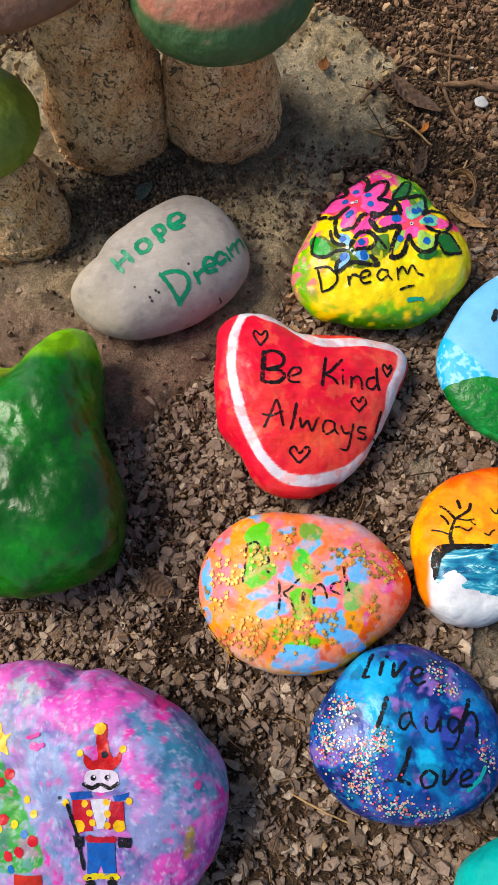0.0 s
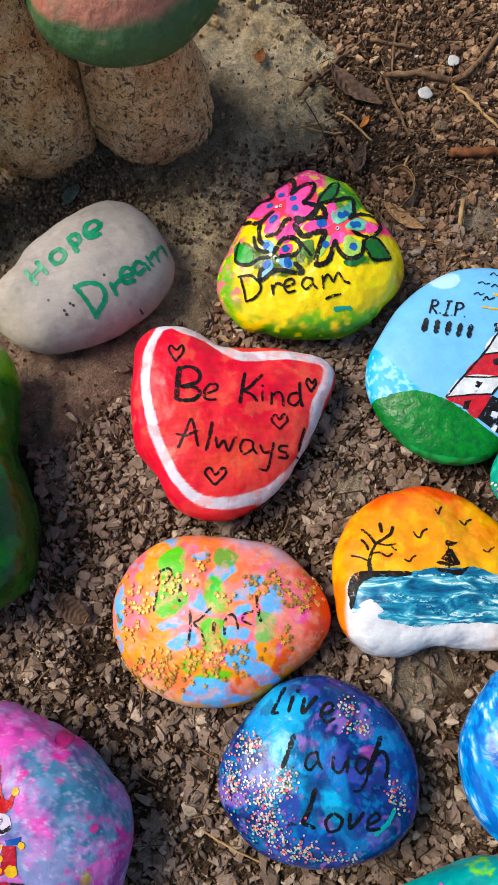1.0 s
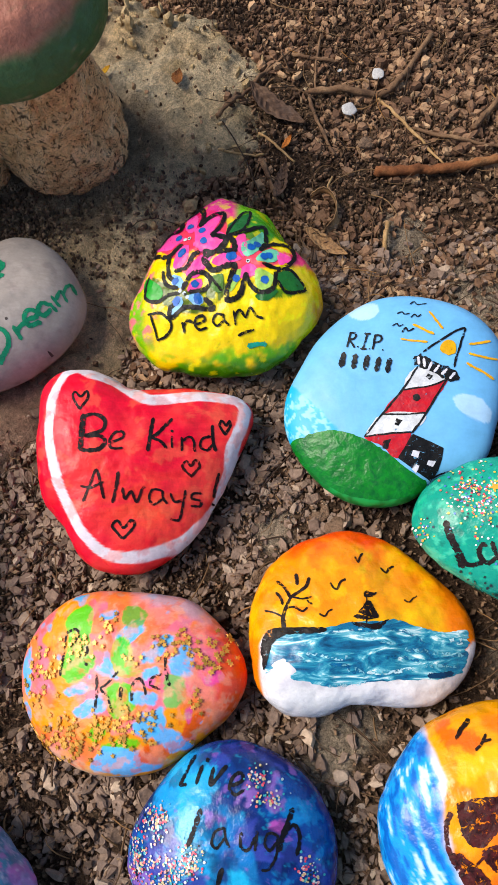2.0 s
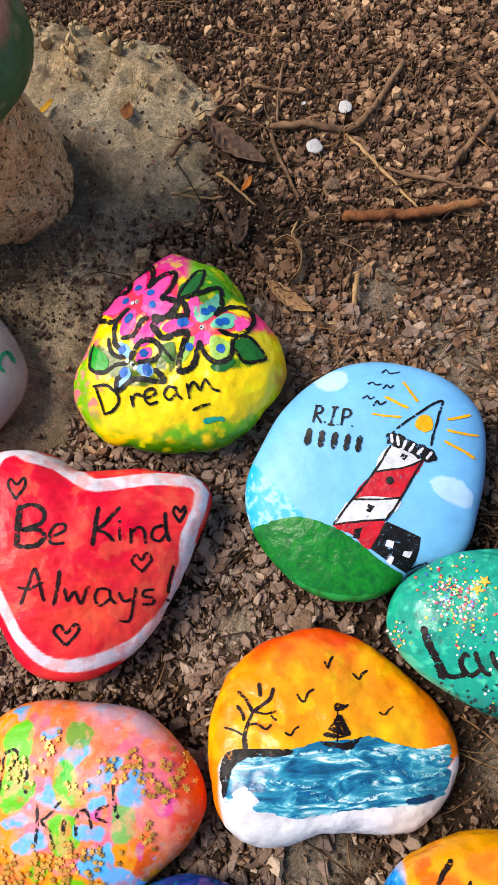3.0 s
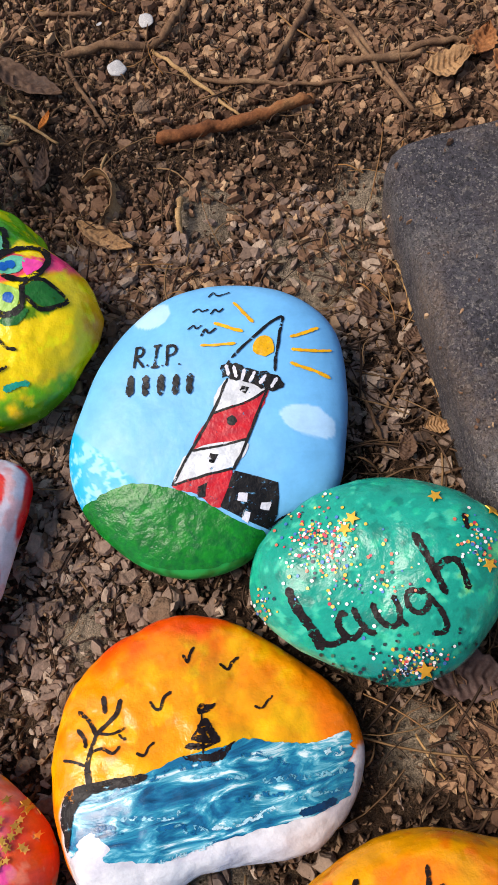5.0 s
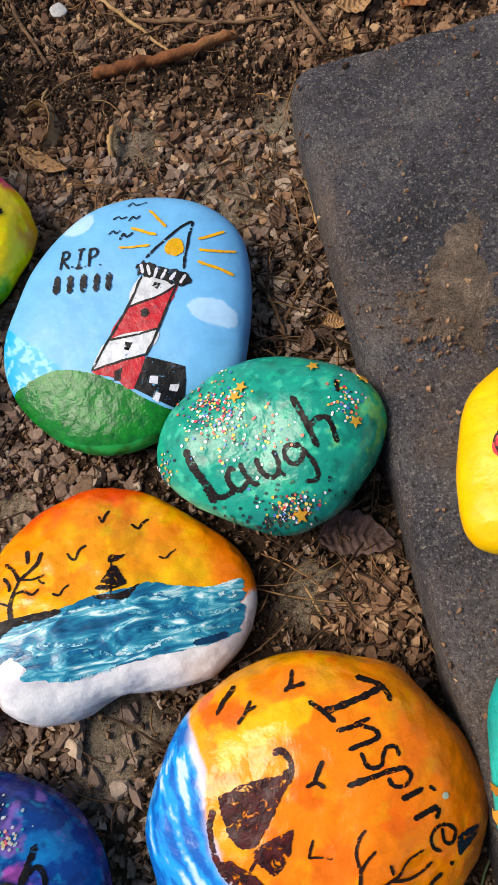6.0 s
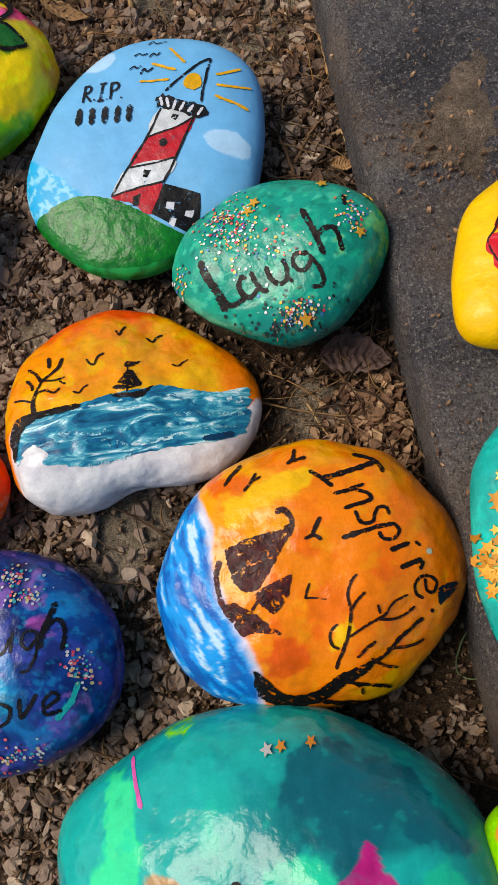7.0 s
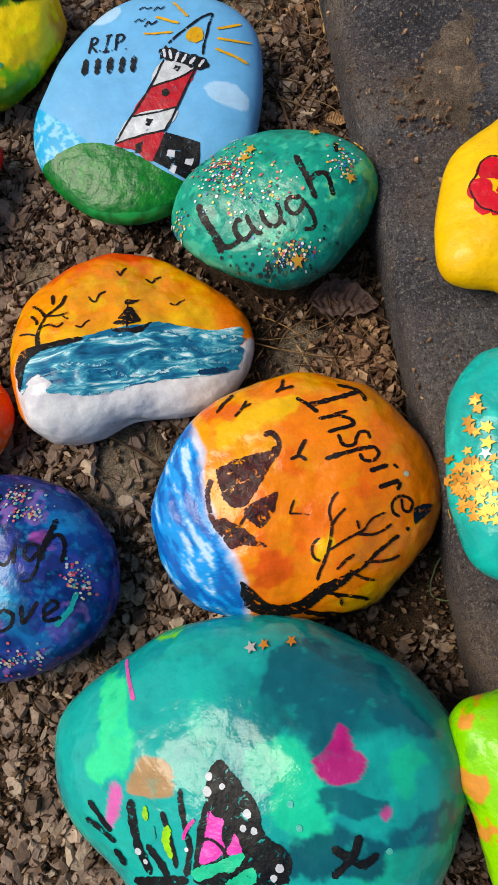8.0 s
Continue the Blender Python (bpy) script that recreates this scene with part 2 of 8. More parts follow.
DUST = ((0.236, 0.318, 0.030), (0.262, 0.345, 0.022), (0.135, 0.088, 0.020), (0.222, 0.122, 0.018), (0.103, 0.188, 0.014), (0.195, 0.362, 0.022), (0.128, 0.075, 0.016))


def dust(x, y):
    """Where pale dry soil lies open, 0 to 1."""
    d = np.zeros(np.shape(x))
    for cx, cy, r in DUST:
        d = np.maximum(d, np.exp(-((x - cx) ** 2 + (y - cy) ** 2) / r ** 2))
    return soft(d + (cloud(x, y, 0 * x, 0.014, 77, 4) - 0.5) * 0.9, 0.35, 0.8)


span = np.concatenate([-np.geomspace(60, 0.02, 16), np.arange(0, 300) * 0.003, 0.897 + np.geomspace(0.02, 60, 16)])
gx, gy = np.meshgrid(span - 0.36, span - 0.24)
gv = np.stack([gx, gy, ground_z(gx, gy)], -1).reshape(-1, 3)
ground = mesh_object("ground", gv, grid_faces(len(span), len(span)), SOIL)
sx, sy = gv[:, 0], gv[:, 1]
earth = blend(rgb("634b39"), rgb("8a6e55"), soft(cloud(sx, sy, 0 * sx, 0.05, 7, 4), 0.35, 0.65))
earth = blend(earth, rgb("9a7a5a"), soft(cloud(sx, sy, 0 * sx, 0.02, 8, 4), 0.55, 0.75) * 0.6)
earth = blend(earth, rgb("dcc4a6"), dust(sx, sy))
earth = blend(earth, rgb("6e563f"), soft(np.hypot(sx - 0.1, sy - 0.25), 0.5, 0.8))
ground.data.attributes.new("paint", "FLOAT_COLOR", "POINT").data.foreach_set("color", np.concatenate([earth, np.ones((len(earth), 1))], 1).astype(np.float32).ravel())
tagged(ground, "dry brown garden soil, dusty and crumbly", "ground", kind="structure")
def rim_radius(radii, th):
    """Smooth closed outline through evenly spaced radii (millimetres)."""
    n = len(radii)
    a = np.asarray(radii, float)
    u = np.mod(th, 2 * np.pi) / (2 * np.pi) * n
    i = np.floor(u).astype(int)
    f = u - i
    p0, p1, p2, p3 = a[(i - 1) % n], a[i % n], a[(i + 1) % n], a[(i + 2) % n]
    return p1 + 0.5 * f * (p2 - p0 + f * (2 * p0 - 5 * p1 + 4 * p2 - p3 + f * (3 * (p1 - p2) + p3 - p0)))


def bumps(x, y, z, seed, amp, size):
    """Low, smooth unevenness of a worn stone."""
    g = np.random.RandomState(seed)
    d = 0
    for k in range(7):
        w = g.normal(size=3)
        w = w / np.linalg.norm(w) * (2 * np.pi / size) * (0.6 + 0.25 * k)
        d = d + np.sin(w[0] * x + w[1] * y + w[2] * z + g.uniform(0, 6.28)) / (1 + 0.5 * k)
    return d * amp


def stone_surface(s, px, py, lift=0.0):
    """Points on a stone in millimetres. (px, py): 0 at its crown, length 1 at its widest, beyond that its underside."""
    rho, th = np.hypot(px, py), np.arctan2(py, px)
    phi = np.clip(rho, 0, 1.99) * np.pi / 2
    sn, cs = np.sin(phi), np.cos(phi)
    R = rim_radius(s["rim"], th)
    r = R * np.clip(sn, 0, 1) ** s.get("flat", 0.9)
    H, zc = s["high"], s.get("waist", 0.42) * s["high"]
    up = np.clip(cs, 0, 1) ** s.get("dome", 0.9)
    z = np.where(cs >= 0, zc + (H - zc) * up, zc + zc * np.clip(cs, -1, 0))
    x, y = r * np.cos(th), r * np.sin(th)
    tx, ty = s.get("tilt", (0, 0))
    z = z + (tx * x + ty * y) * np.clip((z - 0.15 * H) / (0.85 * H), 0, 1)
    d = bumps(x, y, z, s["seed"], s.get("bump", 0.5), s.get("bump_size", 45.0))
    if "knob" in s:
        d = d + s["knob"] * (2 * cloud(x, y, z, 17, s["seed"], 2) - 1 + 0.5 * (2 * cloud(x, y, z, 6, s["seed"] + 3, 2) - 1))
    for cx, cy, r, deep in s.get("dents", ()):
        d = d - deep * np.exp(-((x - cx) ** 2 + (y - cy) ** 2) / r ** 2)
    d = d * np.clip(z / 12.0, 0, 1)
    k = (lift + d)
    hz = sn * 0.9
    n = np.hypot(hz, np.abs(cs) + 0.1)
    x, y, z = x + k * hz / n * np.cos(th), y + k * hz / n * np.sin(th), z + k * np.sign(cs) * (np.abs(cs) + 0.1) / n
    return np.stack([x, y, z], -1)


def plan_to_crown(s, x, y):
    """From a place in plan (millimetres) to the (px, py) of stone_surface."""
    th = np.arctan2(y, x)
    q = np.clip(np.hypot(x, y) / rim_radius(s["rim"], th), 0, 0.9995)
    rho = np.arcsin(q ** (1 / s.get("flat", 0.9))) * 2 / np.pi
    return rho * np.cos(th), rho * np.sin(th)


# ---- painted stones: shapes in millimetres ----
STONE = {}
STONE["hope"] = dict(at=(-53.7, 319.6), tilt=(-0.012, -0.013), base=2, high=52.4, bump=0.5, bump_size=50, seed=3, knob=0.4,
    rim=[56.2, 54.4, 54.6, 52.2, 43.0, 38.5, 37.5, 40.0, 44.0, 61.5, 57.7, 54.2, 48.3, 44.9, 45.5, 51.2])
STONE["flower"] = dict(at=(84.8, 325.3), tilt=(0.055, 0.217), base=0, high=46.6, bump=0.8, bump_size=32, seed=4, knob=1.4,
    rim=[54.3, 44.7, 46.8, 48.7, 52.3, 48.8, 46.1, 47.1, 52.9, 60.0, 58.3, 52.2, 52.1, 53.5, 54.2, 56.4])
STONE["melon"] = dict(at=(32.243, 226.931), tilt=(-0.243, 0.118), base=0, high=42.1, flat=0.8, dome=0.75, bump=0.45, seed=5, knob=0.9, waist=0.42,
    rim=[56.9, 69.5, 52.5, 41.4, 39.3, 55.2, 64.0, 53.7, 49.9, 51.2, 49.7, 59.0, 60.4, 55.6, 52.2, 51.1])
STONE["egg"] = dict(at=(30.5, 116.4), tilt=(0.077, 0.006), base=0, high=33.6, bump=0.4, seed=6, knob=0.6,
    rim=[60.2, 54.0, 48.4, 43.0, 42.0, 45.5, 51.3, 55.5, 56.9, 53.6, 49.9, 47.4, 45.8, 46.7, 47.2, 54.0])
STONE["blue"] = dict(at=(82.2, 42.2), tilt=(0.004, -0.003), base=0, high=42.7, bump=0.4, seed=7, knob=0.5,
    rim=[47.1, 46.1, 45.1, 44.0, 43.8, 43.9, 42.5, 44.3, 48.6, 48.6, 44.4, 41.6, 41.2, 42.1, 45.2, 47.5])
STONE["nut"] = dict(at=(-85.6, 11.8), tilt=(0.107, 0.215), base=0, high=52.3, flat=0.85, dome=0.85, bump=1, bump_size=60, seed=8, knob=1.5,
    rim=[78.9, 74.8, 67.4, 63.8, 64.3, 70.4, 79.4, 72.0, 71.2, 70.7, 72.7, 70.0, 68.2, 71.4, 74.4, 75.0])
STONE["green"] = dict(at=(-131.5, 186.6), tilt=(0, 0), base=0, high=72, bump=1.6, bump_size=60, seed=9, knob=1.5,
    rim=[58.8, 57.1, 67.3, 87.6, 61.2, 64.3, 65.5, 67.3, 63.6, 64.1, 67.4, 76.2, 74.0, 77.5, 84.3, 72.2])
STONE["rip"] = dict(at=(173.351, 253.451), tilt=(0.05, 0.09), base=0, high=30.7, flat=0.75, dome=0.7, waist=0.5, bump=0.35, bump_size=55, seed=10, knob=0.2,
    rim=[55.7, 62.0, 61.9, 58.5, 56.3, 54.1, 52.3, 53.2, 58.7, 60.7, 61.4, 61.5, 57.5, 50.3, 56.9, 54.2])
STONE["laugh"] = dict(at=(221.926, 181.317), tilt=(0.17, 0.05), base=0, high=46.5, bump=0.5, seed=11, knob=0.6, waist=0.6,
    rim=[45.0, 38.6, 33.4, 32.3, 32.1, 33.7, 36.7, 43.7, 46.4, 41.4, 36.9, 36.9, 39.9, 39.7, 39.3, 43.3])
STONE["sunset"] = dict(at=(139.626, 139.648), tilt=(-0.193, -0.212), base=0, high=30.1, flat=0.85, dome=0.85, bump=0.6, bump_size=32, seed=12, knob=1.3, waist=0.3,
    rim=[60.4, 49.5, 45.9, 45.4, 43.7, 44.0, 44.7, 45.8, 47.9, 50.9, 53.7, 47.8, 40.8, 44.2, 56.2, 62.7])
STONE["inspire"] = dict(at=(205.365, 53.81), tilt=(0.02, 0.1), base=0, high=53, bump=0.6, bump_size=38, seed=13, knob=0.9, waist=0.45,
    rim=[57.8, 53.4, 52.4, 49.0, 47.5, 46.7, 49.4, 52.2, 57.3, 59.8, 57.0, 51.8, 50.2, 54.2, 53.0, 57.0])
STONE["fly"] = dict(at=(172.753, -46.641), tilt=(0.206, -0.027), base=0, high=72, bump=0.7, bump_size=60, seed=14, knob=0.6, waist=0.42,
    rim=[73.7, 68.0, 60.7, 58.7, 58.7, 61.2, 66.9, 78.9, 71.4, 59.3, 61.3, 58.5, 58.0, 58.7, 66.3, 69.8])
STONE["yellow"] = dict(at=(325.296, 139.669), tilt=(0.03, 0.002), base=36, high=27, flat=0.8, dome=0.8, bump=0.5, seed=15, knob=0.4, waist=0.42,
    rim=[40.4, 43.4, 46.2, 49.8, 46.8, 43.8, 44.2, 43.5, 45.4, 49.8, 39.6, 45.5, 34.1, 28.5, 31.2, 36.9])
STONE["star"] = dict(at=(299.5, 44.8), tilt=(0.013, -0.005), base=36, high=33.7, bump=0.4, seed=16, knob=0.3,
    rim=[41.5, 43.6, 44.1, 42.4, 42.3, 45.2, 42.4, 38.1, 38.6, 43.7, 49.9, 46.5, 43.7, 39.6, 39.1, 40.1])
STONE["lime"] = dict(at=(275.7, -62.4), tilt=(0, 0), base=36, high=36, flat=0.85, bump=0.9, bump_size=40, seed=17, knob=0.8,
    rim=[41.0, 40.5, 37.3, 35.2, 34.4, 37.2, 43.1, 40.1, 35.2, 37.4, 42.2, 38.1, 33.3, 33.5, 34.5, 38.3])
STONE["nut"]["dents"] = [(0, 58, 8, 5.0), (20, 53, 7, 2.5), (-24, 50, 9, 2.0)]
STONE["green"]["dents"] = [(6, 40, 14, 4.0), (-20, 10, 16, 4.0), (30, -20, 14, 3.0)]


def zone(key, colour, pts, warp):
    """A soft-edged, blotchy area of another colour, in plan millimetres."""
    STONE[key].setdefault("zones", []).append((colour, pts, warp))


def band(key, colour, pts, width, warp):
    """A brushed band of another colour along a line, in plan millimetres."""
    STONE[key].setdefault("zones", []).append((colour, pts, warp, width))


zone("flower", "f23c6c", [(-34.5, 19.9), (-20.4, 27.7), (-17.7, 36.9), (-10, 39.1), (3.1, 31.3), (6, 16.9), (0.9, 6.9), (-12.3, -3.1), (-20.6, 0.1), (-25.5, 8.5)], 2)
zone("flower", "f04872", [(5.6, 4.7), (15.5, 16.7), (31.3, 9.4), (40.1, 5.1), (30.7, -2.4), (17.8, -8.1), (11.5, -7.1)], 2)
zone("flower", "2a5a2a", [(-39.6, 1.7), (-30.7, -4.3), (-20.8, -9.8), (-4.5, -8.8), (0.5, -4.5), (4.9, -14.3), (-5, -21.1), (-18, -24), (-34.2, -13.6)], 2)
zone("flower", "3f8a34", [(6.1, 22.5), (18.6, 32.7), (31.9, 21.5), (26.5, 11.4), (15.5, 14.7)], 2)
zone("flower", "3c7a34", [(20.8, -15.1), (30.7, -5.6), (44.6, -13.1), (30.1, -20)], 2)
band("melon", "e2dfe6", [(-31.0, 45.9), (-35.6, 32.6), (-37.4, 20.0), (-37.3, 6.3), (-34.3, -7.3), (-31.3, -19.7), (-25.8, -31.8), (-20.3, -41.5), (-12.8, -49.7), (-3.7, -53.2), (5.5, -53.3), (15.1, -50.8), (24.8, -46.8), (34.8, -39.3), (42.4, -31.2), (47.2, -22.2), (52.0, -10.7), (54.0, -0.1), (56.3, 6.5), (60.2, 15.5), (61.7, 24.2), (58.0, 29.1)], 5.6, 0.6)
band("melon", "e2dfe6", [(58.1, 29.6), (50.6, 30.3), (42.0, 30.7), (30.5, 29.6), (20.9, 28.5), (12.5, 28.2), (6.0, 32.0), (-2.1, 37.9), (-8.7, 41.7), (-16.7, 43.9), (-24.6, 48.0), (-31.0, 45.9)], 7.2, 0.6)
zone("rip", "b6d6f2", [(-19.4, 50.5), (-13.1, 52.9), (-5.2, 49.9), (-4.5, 43.5), (-10.2, 40.3), (-18.3, 42.9)], 1.2)
zone("rip", "b6d6f2", [(28.7, -7.9), (34.3, -6.9), (40.2, -8.0), (43.8, -10.8), (47.6, -15.3), (45.3, -20.6), (38.4, -19.2), (31.1, -14.7)], 1.2)
zone("inspire", "f0ba18", [(-22.2, 27.1), (-7.8, 31.8), (9.1, 32.5), (3.5, 24.2), (-11.7, 21.0), (-21.5, 15.2)], 4)
zone("inspire", "eec020", [(4.3, -20.8), (10.4, -19.9), (10.2, -29.1), (4.1, -30.1)], 4)
zone("inspire", "d8a820", [(8.8, -43.8), (25.4, -41.4), (30.3, -38.5), (20.3, -46.4), (12.1, -47.7)], 4)
zone("inspire", "d9642e", [(-17.7, -23.1), (-6.6, -24.4), (-4.5, -32.4), (-16.9, -33.8)], 5)
zone("inspire", "e0783a", [(-3.8, -11.4), (8.5, -9.7), (8.0, -21.4), (-1.6, -19.8)], 5)
zone("inspire", "db6c38", [(-31.1, 36.5), (-16.7, 39.2), (-12.3, 31.1), (-24.4, 27.6)], 5)
zone("fly", "025a66", [(11.2, 36.5), (19.7, 43.5), (32.9, 42.8), (48.0, 32.8), (60.2, 20.0), (61.5, 11.8), (49.2, 16.6), (41.1, 21.2), (32.9, 12.7), (24.2, 16.4), (20.1, 23.3), (14.2, 30.1)], 5)
zone("fly", "045a6a", [(31.1, -23.8), (43.6, -13.5), (55.0, -10.0), (63.6, -6.8), (63.9, -16.0), (54.5, -22.3), (41.0, -26.2)], 5)
zone("fly", "8fd23a", [(-27.1, 53.9), (-17.6, 56.9), (-14.9, 55.6), (-23.3, 52.9)], 4)
zone("fly", "5fd79d", [(-46.8, 43.7), (-37.8, 44.8), (-34.4, 34.0), (-33.5, 20.3), (-40.3, 11.4), (-52.0, 10.2), (-50.7, 21.5), (-48.0, 33.4)], 5)
zone("fly", "24b29a", [(4.3, 14.4), (12.0, 17.9), (21.1, 18.5), (23.2, 12.7), (28.5, 3.4), (29.0, -1.3), (23.2, -5.1), (27.0, -11.9), (19.1, -17.0), (13.5, -11.7), (9.2, 1.3), (4.5, 4.9)], 5)
zone("fly", "3cb794", [(48.6, 8.7), (56.0, 8.8), (56.4, 2.3), (49.4, -2.9), (45.7, 0.2)], 5)
zone("fly", "2fae96", [(31.6, -21.5), (42.8, -16.6), (49.1, -20.0), (44.4, -25.6), (34.0, -27.0)], 5)
zone("fly", "b02f74", [(23.9, 11.1), (27.9, 13.2), (33.0, 18.6), (35.6, 17.7), (36.5, 12.4), (39.2, 8.5), (37.1, 3.8), (32.8, 3.0), (28.6, 4.2), (24.9, 6.7)], 1.5)
zone("fly", "b84a88", [(39.9, -4.8), (43.6, -4.8), (43.5, -7.8), (40.6, -9.5)], 1.5)
zone("fly", "d568aa", [(-45.1, 10.7), (-40.6, 9.8), (-42.3, 1.8), (-46.1, -2.4), (-47.6, 0.4)], 1.5)
zone("fly", "3cc7a0", [(13.0, 14.9), (19.0, 17.2), (23.5, 13.4), (24.0, 7.2), (28.1, 2.0), (30.7, -1.5), (26.7, -5.7), (27.4, -10.6), (18.6, -12.5), (10.8, -8.3), (6.6, -3.0), (9.7, 4.4)], 4)
zone("fly", "35b596", [(48.0, 9.0), (55.1, 10.3), (55.1, 2.7), (52.3, -2.8), (45.8, -1.2), (45.4, 5.0)], 4)
zone("fly", "04505e", [(10.2, -11.3), (20.9, -9.7), (27.7, -9.0), (33.5, -13.0), (39.5, -15.8), (39.9, -22.4), (31.2, -23.9), (14.8, -22.4), (10.6, -17.6)], 4)
zone("fly", "3a9c8c", [(39.9, -22.4), (49.2, -18.3), (58.3, -20.4), (59.7, -30.7), (50.7, -29.7), (40.6, -27.0)], 4)
zone("fly", "04606a", [(23.1, 2.7), (31.3, 1.5), (39.1, -1.4), (43.6, -3.8), (39.5, -7.8), (29.9, -6.1), (24.0, -2.1)], 2.5)
zone("fly", "b48c66", [(-38.6, 9.7), (-33.4, 17.7), (-28.7, 18.9), (-21.8, 15.5), (-20.4, 10.0), (-22.9, 6.5), (-30.6, 6.4), (-37.2, 7.4)], 1.2)
zone("egg", "55bf30", [(-31, 26.4), (-24.8, 33.6), (-16.9, 34.1), (-13.2, 25.3), (-14.9, 17.2), (-11.9, 6.4), (-17.9, -2.3), (-25.5, -2), (-30.4, 4.1), (-27.3, 16.3)], 2.2)
zone("egg", "55bf30", [(-4.3, 13.8), (0.3, 18.4), (6.2, 15.1), (9, 5.8), (12.3, 1.3), (3, -1.4), (-3, 3.2)], 2.2)
zone("egg", "6a9f4a", [(0.4, 31.7), (6.6, 33.3), (13.1, 27.9), (10.9, 22.8), (3.4, 23)], 2.2)
zone("egg", "55bf30", [(-4.5, -4.2), (5.8, -2.9), (8.4, -14.3), (1, -18.5), (-4.7, -12.8)], 2.2)
zone("egg", "66b940", [(-15.9, -26.6), (-9.2, -21.1), (-5, -25.3), (-10.9, -30)], 2.2)
zone("egg", "66b940", [(-7.9, -30.9), (8.1, -28.3), (11.5, -32.2), (-3.8, -33.6)], 2.2)
zone("egg", "6fae66", [(23.5, -0.2), (32.2, -0.2), (34.1, -11.1), (24.5, -13)], 2.2)
zone("egg", "66b3ea", [(-22.5, -15.2), (-15.1, -9.7), (-4.7, -11.3), (-7.2, -17.1), (-18.2, -18.8)], 2.2)
zone("egg", "66b3ea", [(-8.8, 3.3), (-6.4, 12.2), (-2.9, 6.1), (1.5, -0.5), (-4.6, 0.3)], 2.2)
zone("egg", "66b3ea", [(25.3, 5.7), (33, 13.3), (37.5, 5.8), (35, -2.2), (27.8, -0.2)], 2.2)
zone("egg", "66b3ea", [(-14.3, -37.7), (-3.7, -31), (13.6, -33.7), (20, -40.2), (7.5, -44.4), (-13, -43.1)], 2.2)
zone("egg", "66b3ea", [(16.8, -22.7), (28.4, -25.2), (33.4, -31.8), (22.3, -34.1)], 2.2)
zone("egg", "66b3ea", [(-27.1, -5), (-17.9, -3.2), (-15.8, -6.8), (-24, -8.6)], 2.2)
zone("egg", "66b3ea", [(-53.8, 11), (-48, 15.6), (-48.9, -6.9), (-54.6, -0.8)], 2.2)
zone("egg", "66b3ea", [(-10.5, 30.2), (-2.7, 32), (-0.6, 28.2), (-8.9, 26.7)], 2.2)
zone("egg", "66b3ea", [(7.3, -7.4), (19.4, -7.4), (16.4, -13.5), (8.6, -12.2)], 2.2)
zone("egg", "dd6238", [(10.7, -33.7), (19.5, -30.7), (24.3, -34.9), (17.7, -39.8), (11.3, -38.6)], 2.2)
zone("egg", "dd6238", [(34.3, -19.8), (43.3, -16.8), (37.1, -26.6), (31.2, -28.1)], 2.2)
zone("egg", "e0609a", [(41.7, 0), (48.8, 2.7), (51.9, -2.5), (43.6, -5.8)], 2.2)
zone("egg", "e0609a", [(13.3, -2.2), (19.6, -0.1), (17.5, -6.5)], 2.2)
zone("egg", "e0609a", [(31.6, -17.1), (36, -14.3), (34.4, -22.5)], 2.2)
zone("blue", "1fa4d0", [(-21.6, 29.3), (-7.1, 36.1), (-3.8, 30.4), (-8.8, 20.1), (-18.2, 19.9)], 6)
zone("blue", "1c98cc", [(-9.4, 11.1), (-3.1, 8.6), (-4.9, -6.1), (-9.1, -3.8)], 6)
zone("blue", "2a93cc", [(-32.9, 23.9), (-21.6, 29.3), (-19.5, 18.6), (-30.8, 10.7)], 4)
zone("blue", "33a8d0", [(2.4, -6.2), (10, -8.4), (12, -18.1), (4.4, -15.7)], 4)
zone("blue", "3f4496", [(-30.8, 10.7), (-20.2, 8.5), (-23.6, -6.6), (-34.3, -9.3)], 4)
zone("blue", "3a4290", [(-18.5, -8.8), (-7.9, -6.2), (-11.3, -20.9), (-16.4, -19.8)], 4)
zone("blue", "5a58a4", [(22.2, -23), (33.5, -19.7), (30.8, -25.9), (23.6, -28.2)], 4)
zone("blue", "4a4c98", [(-24.2, -26.6), (-8.8, -33.5), (-13.9, -36.6), (-24.3, -32)], 4)
zone("blue", "b05fae", [(20.1, 13.8), (25.5, 12.6), (23.5, 8.8), (19.1, 9.8)], 3)
# dark purple over the top dent: the hollow's shade put into the colour
zone("nut", "6a4f80", [(-7.2, 60.3), (-1.7, 62.5), (5.6, 57.6), (5.9, 53), (-1.9, 54.9)], 4)
zone("nut", "de5fb4", [(-15.3, 52.1), (2.8, 49.5), (23.7, 52.3), (35.8, 45.8), (22, 35.7), (8.8, 30.6), (-2.8, 33.1)], 7)
zone("nut", "de5fb4", [(35, 23.6), (44.9, 21.1), (51.3, 9.1), (47.6, 4.3), (39.4, 14)], 7)
zone("nut", "d9489e", [(42.6, 47.3), (50.2, 44.6), (54.3, 39.4), (48.1, 40.4)], 7)
zone("nut", "4a7f9c", [(31.9, 39.6), (49.8, 38.4), (62.9, 30.7), (76, 12.3), (74.3, 5.7), (59.7, 16.2), (40.8, 31)], 7)
zone("nut", "8b9cc0", [(-16.8, 27.7), (3.4, 28.1), (10.3, 6.4), (5.1, -6), (-6.5, 1)], 7)
zone("nut", "8690b8", [(37.2, 6.8), (55.1, 1.9), (57.3, -17.3), (39.7, -19.4)], 7)
zone("nut", "a04a98", [(67.4, -5.7), (77.5, -4.9), (71.2, -24.3), (63.7, -30.5), (59.4, -22.6)], 7)
zone("nut", "c85aa8", [(49.7, -22.1), (62, -20.1), (59, -32.4), (44.3, -33.6)], 7)
